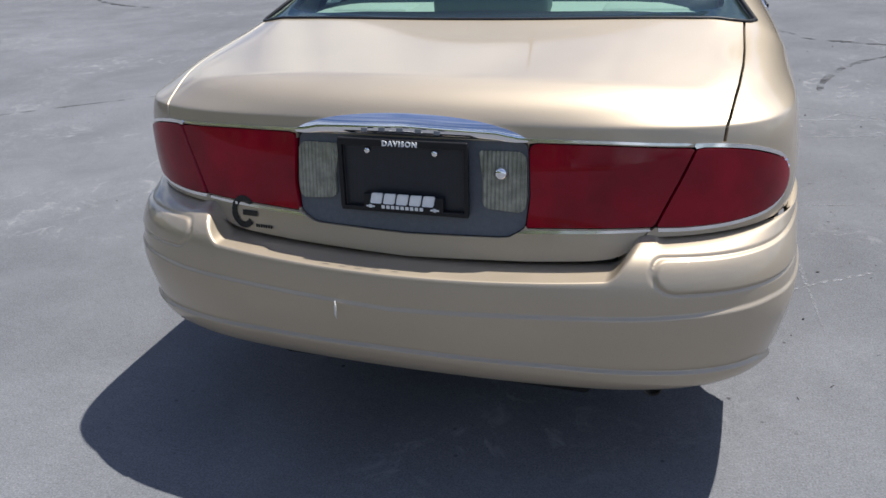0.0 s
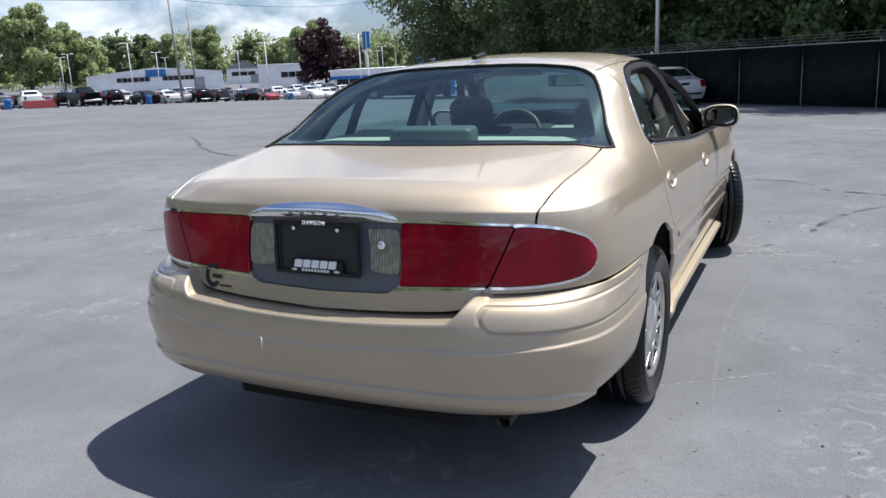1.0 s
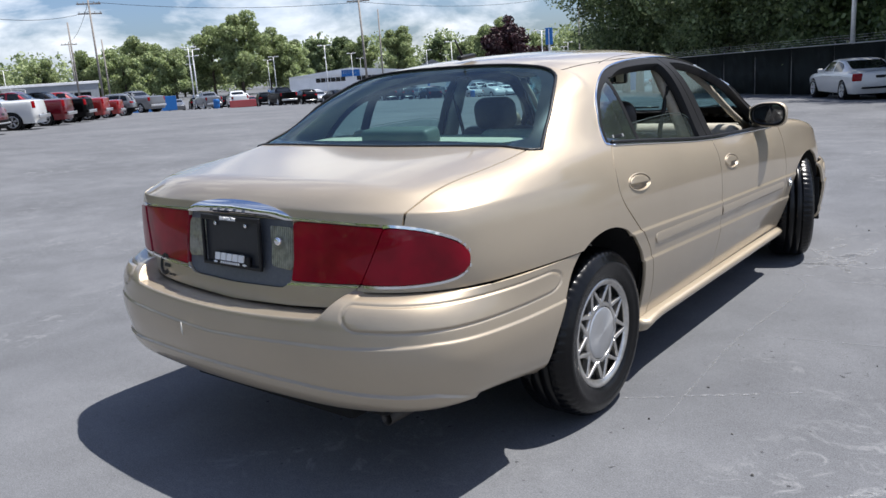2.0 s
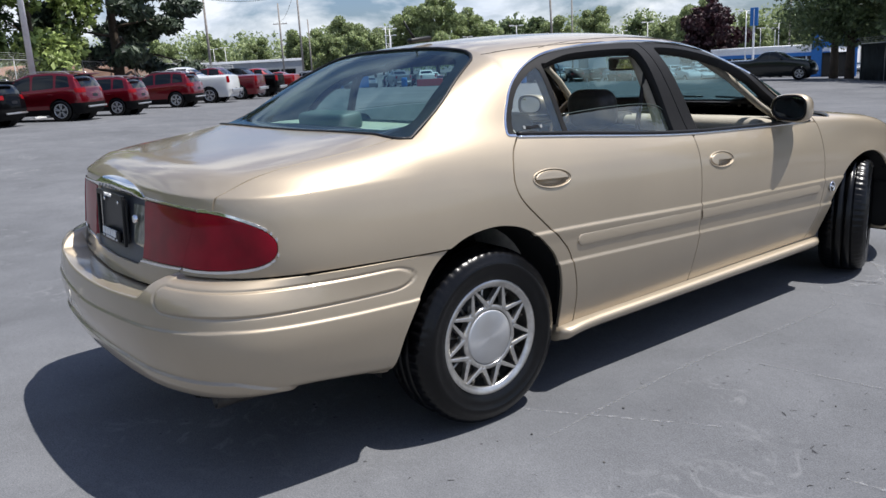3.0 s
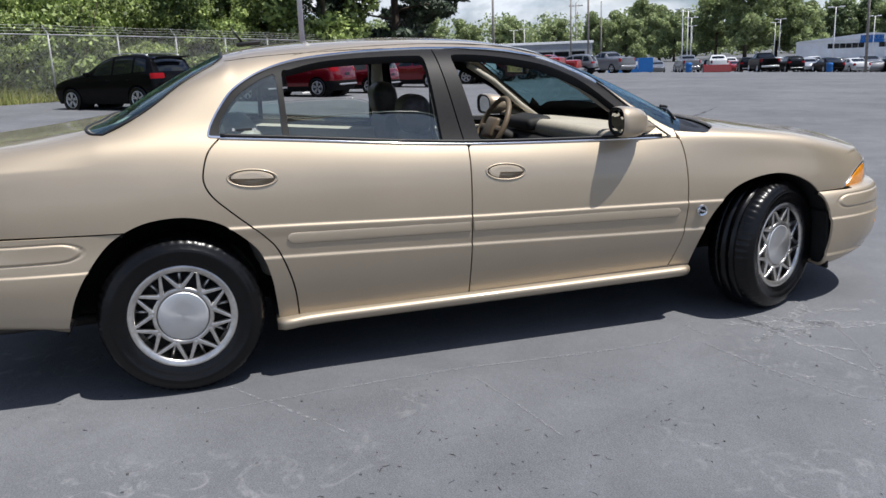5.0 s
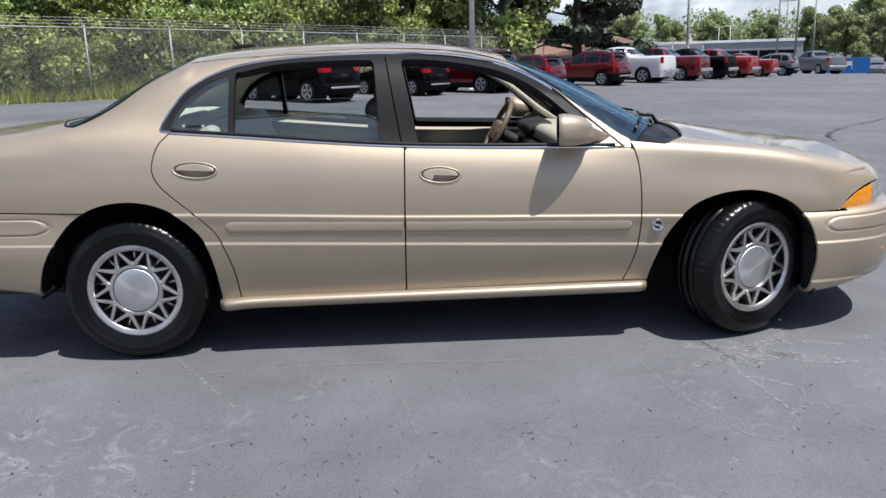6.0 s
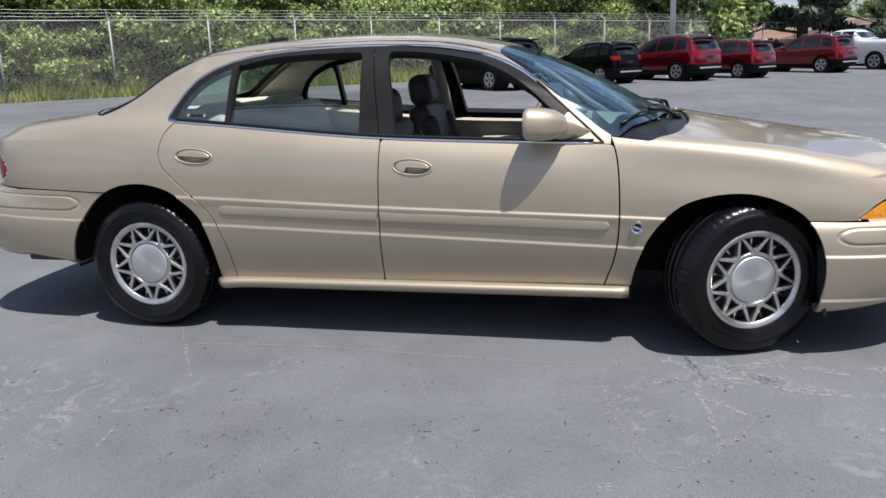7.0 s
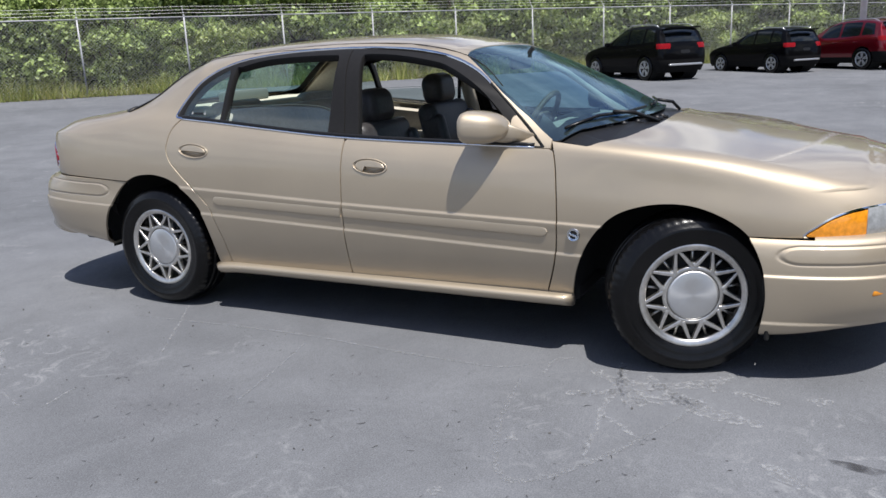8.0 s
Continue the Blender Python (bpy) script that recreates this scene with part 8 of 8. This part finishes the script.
# ---- far buildings ----
WALL_WHITE = mat("white_cladding", (0.78, 0.79, 0.80), 0.6, grain=0.05, scale=3, stain=0.1, stain_scale=0.3)
WALL_GREY = mat("grey_cladding_wall", (0.28, 0.30, 0.32), 0.6, grain=0.08, scale=3, stain=0.1, stain_scale=0.3)
BLUE = mat("blue_panel", (0.015, 0.14, 0.42), 0.45, grain=0.06, scale=3)
ROOF_BROWN = mat("brown_roof", (0.26, 0.155, 0.105), 0.8, grain=0.2, scale=6, stain=0.2, stain_scale=0.6)
ROOF_GREY = mat("grey_roof", (0.22, 0.225, 0.235), 0.7, grain=0.15, scale=2)


def building(label, x, y, turn, size, wall, roof_mat, windows=(), rise=0.0, door=True):
    """A hall with its long front towards -y of its own; windows are rows of (height of sill, height, count, from, to)."""
    t = thing("building", label, "building", pose(x, y, float(ground_z(x, y)) - 0.2, 0, 0, turn))
    w, d, h = size
    bm = bmesh.new()
    box(bm, (w, d, h), pose(0, d / 2, h / 2), 0.03)
    part("wall", bm, wall, t)
    bm = bmesh.new()
    if rise:
        a = [bm.verts.new(p) for p in ((-w / 2 - 0.3, -0.4, h), (0, -0.4, h + rise), (w / 2 + 0.3, -0.4, h), (w / 2 + 0.3, d + 0.4, h), (0, d + 0.4, h + rise), (-w / 2 - 0.3, d + 0.4, h))]
        for f in ((0, 1, 4, 5), (1, 2, 3, 4), (0, 2, 1), (3, 5, 4), (0, 5, 3, 2)):
            bm.faces.new([a[i] for i in f])
    else:
        box(bm, (w + 0.3, d + 0.3, 0.35), pose(0, d / 2, h + 0.1), 0.03)
    part("roof", bm, roof_mat, t)
    for sill, high, count, a, b in windows:
        step_w = (b - a) / count
        for i in range(count):
            win = part("window", box(bmesh.new(), (step_w * 0.9, 0.12, high), pose(a + step_w * (i + 0.5), -0.04, sill + high / 2), 0.02), BLACK_TRIM, t)
            part("pane", box(bmesh.new(), (step_w * 0.8, 0.05, high * 0.86), pose(a + step_w * (i + 0.5), -0.10, sill + high / 2), 0), DARK_GLASS, win)
    if door:
        part("door", box(bmesh.new(), (2.6, 0.12, 2.9), pose(w * 0.32, -0.05, 1.65), 0.02), WALL_GREY, t)
    return t


hall = building("long white hall with a strip of windows and a blue sign", -153.2, 152.4, 45, (33, 18, 4.4), WALL_WHITE, WALL_WHITE, [(2.6, 1.1, 6, -9.5, -1.5), (2.6, 1.1, 6, 1.5, 9.5)], 1.6)
part("sign", box(bmesh.new(), (5.0, 0.2, 1.8), pose(0, -0.3, 4.6), 0.05), BLUE, hall, "blue sign board")
building("tall white block with small windows", -111.0, 149.8, 37, (12, 12, 5.4), WALL_WHITE, WALL_WHITE, [(2.6, 1.2, 3, -1.0, 4.0)])
show = building("low showroom with a glass front and blue stripe", -62.0, 108.0, 10, (17, 14, 4.0), WALL_WHITE, WALL_WHITE, [(0.6, 2.2, 7, -7.5, 7.5)], door=False)
part("stripe", box(bmesh.new(), (17, 0.15, 0.5), pose(0, -0.1, 3.0), 0.02), BLUE, show, "blue stripe along the front")
portal = thing("blue_portal", "tall blue entrance portal of the showroom", "portal", pose(-51.0, 105.4, float(ground_z(-51, 105.4)) - 0.2, 0, 0, 24))
part("portal_frame", box(box(box(bmesh.new(), (1.3, 1.2, 4.6), pose(-2.1, 0, 2.3), 0.03), (1.3, 1.2, 4.6), pose(2.1, 0, 2.3), 0.03), (5.5, 1.3, 2.3), pose(0, 0, 5.2), 0.03), BLUE, portal)
part("portal_glass", box(bmesh.new(), (2.9, 0.2, 3.3), pose(0, 0.3, 1.7), 0.02), DARK_GLASS, portal)
bm = bmesh.new()
for k in range(9):
    box(bm, (0.28, 0.08, 0.36), pose(-0.9 + k * 0.36, -0.68, 5.3), 0.01)
part("portal_mark", bm, WHITE_PRINT, portal)
part("portal_emblem", box(box(bmesh.new(), (0.75, 0.08, 0.16), pose(-1.75, -0.68, 5.3), 0.01), (0.26, 0.08, 0.34), pose(-1.75, -0.68, 5.3), 0.01), WHITE_PRINT, portal)
pylon = thing("sign_pylon", "slim blue sign pylon on a post", "sign", pose(-57.0, 95.9, float(ground_z(-57.0, 95.9)), 0, 0, 20))
part("post", rod(bmesh.new(), (0, 0, 0), (0, 0, 9.0), 0.14, sides=10), POLE_WHITE, pylon)
part("board", box(bmesh.new(), (1.0, 0.25, 2.3), pose(0, 0, 8.0), 0.04), BLUE, pylon, "blue sign board")
building("low grey flat-roofed building with a dark window band", -111.5, 44.0, 72, (26, 12, 4.2), WALL_GREY, WALL_WHITE, [(1.0, 2.0, 10, -12, 12)], door=False)
building("long low building with a brown pitched roof", -71.5, 20.5, 129, (19, 13, 1.9), WALL_GREY, ROOF_BROWN, [(0.8, 0.8, 6, -8, 8)], 1.6, door=False)
hoarding = thing("blue_hoarding", "blue site hoarding with a white notice", "hoarding", pose(-74.3, 44.2, float(ground_z(-74.3, 44.2)), 0, 0, 62))
for k in range(3):
    part("board", box(bmesh.new(), (1.55, 0.1, 1.5), pose(-1.6 + 1.6 * k, 0, 0.75), 0.02), BLUE, hoarding)
part("notice", box(bmesh.new(), (0.9, 0.03, 0.4), pose(0.3, -0.07, 0.95), 0), WHITE_PRINT, hoarding)
plough = thing("snow_plough_blade", "red snow plough blade standing on the asphalt", "plough blade", pose(-63.5, 47.5, float(ground_z(-63.5, 47.5)) - 0.02, 0, 0, 52))
part("blade", box(bmesh.new(), (2.6, 0.16, 0.72), pose(0, 0, 0.38, -8), 0.05), PAINTS["bright red"], plough)
part("frame", box(bmesh.new(), (1.4, 0.7, 0.16), pose(0, 0.4, 0.25), 0.03), UNDER, plough)
building("pale house among the trees", -176, 215, 40, (11, 9, 5.2), WALL_WHITE, ROOF_GREY, [(2.8, 1.3, 3, -4, 4)], 2.6)
for x, y in ((-63.4, 44.3), (-61.9, 59.2), (-60.5, 82.0)):
    b = thing("blue_barrel", "blue plastic barrel on the asphalt", "barrel", pose(x, y, float(ground_z(x, y))))
    part("barrel_body", lathe(bmesh.new(), [(0.002, 0.9), (0.27, 0.9), (0.30, 0.86), (0.31, 0.6), (0.29, 0.58), (0.31, 0.3), (0.29, 0.02), (0.002, 0.0)], 18, "Z"), BLUE, b, smooth=True)

# ---- rows of cars far across the car park ----
frng = random.Random(5)
FAR = [("pickup", "black"), ("suv", "black"), ("saloon", "black"), ("saloon", "white"), ("suv", "black"), ("suv", "dark green"), ("saloon", "black"), ("suv", "grey"), ("saloon", "white"), ("suv", "grey"), ("suv", "white"), ("saloon", "silver"), ("suv", "white"), ("suv", "silver")]
for i, (k, colour) in enumerate(FAR):
    y = 54.0 + 3.9 * i
    park(k, colour, f"{colour} {'pickup truck' if k == 'pickup' else 'suv' if k == 'suv' else 'saloon'} in the far row of parked cars", "pickup truck" if k == "pickup" else "car", -64.5 - 0.9 * (i % 2) + 0.06 * i * i * 0.5, y, 64 + frng.uniform(-6, 6), "far row of parked cars", False)
choice = [("pickup", "white"), ("suv", "grey"), ("pickup", "white"), ("saloon", "silver"), ("suv", "black"), ("suv", "white"), ("pickup", "grey"), ("saloon", "bright red"), ("suv", "silver"), ("saloon", "grey")]
for row, (x0, y0, count, gap) in enumerate(((-77, 46, 26, 3.2), (-88, 52, 26, 3.3), (-99, 58, 26, 3.6))):
    for i in range(count):
        k, colour = choice[(i * 3 + row * 4 + frng.randrange(3)) % 10]
        if frng.random() < 0.13:
            continue
        s = i * gap
        park(k, colour, f"{colour} {'pickup truck' if k == 'pickup' else 'suv' if k == 'suv' else 'saloon'} deep in the far car park", "pickup truck" if k == "pickup" else "car", x0 + s * 0.30, y0 + s * 0.95, 64 + frng.choice((0, 180)) + frng.uniform(-5, 5), "cars deep in the far car park", False)

# ---- far trees and woods ----
def polar(bearing, d):
    return -math.sin(radians(bearing)) * d, math.cos(radians(bearing)) * d


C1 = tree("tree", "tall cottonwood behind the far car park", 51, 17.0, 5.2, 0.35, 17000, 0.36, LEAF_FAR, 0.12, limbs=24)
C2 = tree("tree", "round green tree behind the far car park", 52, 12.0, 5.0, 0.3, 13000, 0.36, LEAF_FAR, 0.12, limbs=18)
C3 = tree("tree", "dark green tree behind the far car park", 53, 14.0, 4.6, 0.3, 13000, 0.36, LEAF_MID, 0.1, limbs=20)
FARTREES = [(C1, 52.7, 175, 1.0), (C1, 50.8, 185, 0.82), (C1, 54.6, 190, 0.9), (C2, 49.3, 180, 0.95), (C3, 47.4, 230, 1.0), (C3, 45.6, 235, 1.05), (C2, 44.6, 220, 1.0), (C1, 41.7, 215, 0.85), (C2, 36.8, 225, 0.9), (C2, 35.0, 210, 1.15), (C3, 38.6, 260, 1.0), (C2, 31.4, 240, 0.9), (C2, 29.0, 230, 0.85), (C2, 26.5, 230, 0.9),
            (C2, 58.2, 170, 0.85), (C2, 60.4, 150, 0.72), (C2, 62.5, 175, 0.8), (C1, 59.3, 185, 0.78), (C3, 56.6, 200, 0.8), (C2, 57.2, 160, 0.75), (C2, 65.5, 190, 0.75), (C2, 68.5, 170, 0.75), (C2, 71.5, 165, 0.72), (C2, 74.5, 160, 0.75), (C2, 77.0, 175, 0.8)]
for src, bearing, d, size in FARTREES:
    d, size = d * 1.32, size * 1.30
    x, y = polar(bearing, d)
    ob = put(src, x, y, bearing * 37 % 360, size) if src.name not in first else again(src, x, y, bearing * 37 % 360, size)
    tagged(ob, group="trees behind the far car park")
    first[src.name] = True
mx_, my_ = polar(33.7, 165)
put(tree("tree", "rounded maroon-leaved tree by the showroom", 54, 12.6, 5.6, 0.3, 9000, 0.5, LEAF_MAROON, 0.10, limbs=20), mx_, my_)

wr = np.random.default_rng(9)
cs, rs = [], []
for k in range(520):
    b, d = wr.uniform(18, 100), wr.uniform(330, 400)
    x, y = polar(b, d)
    h = 10.5 + 5.0 * math.sin(b * 0.7) ** 2 + wr.uniform(-2.5, 4)
    for z in (h, h * 0.6, h * 0.25):
        cs.append((x + wr.normal(0, 1.5), y + wr.normal(0, 1.5), float(ground_z(x, y)) + z))
        rs.append(wr.uniform(3.2, 5.2))
# these leaves too have the skyline haze in their colour
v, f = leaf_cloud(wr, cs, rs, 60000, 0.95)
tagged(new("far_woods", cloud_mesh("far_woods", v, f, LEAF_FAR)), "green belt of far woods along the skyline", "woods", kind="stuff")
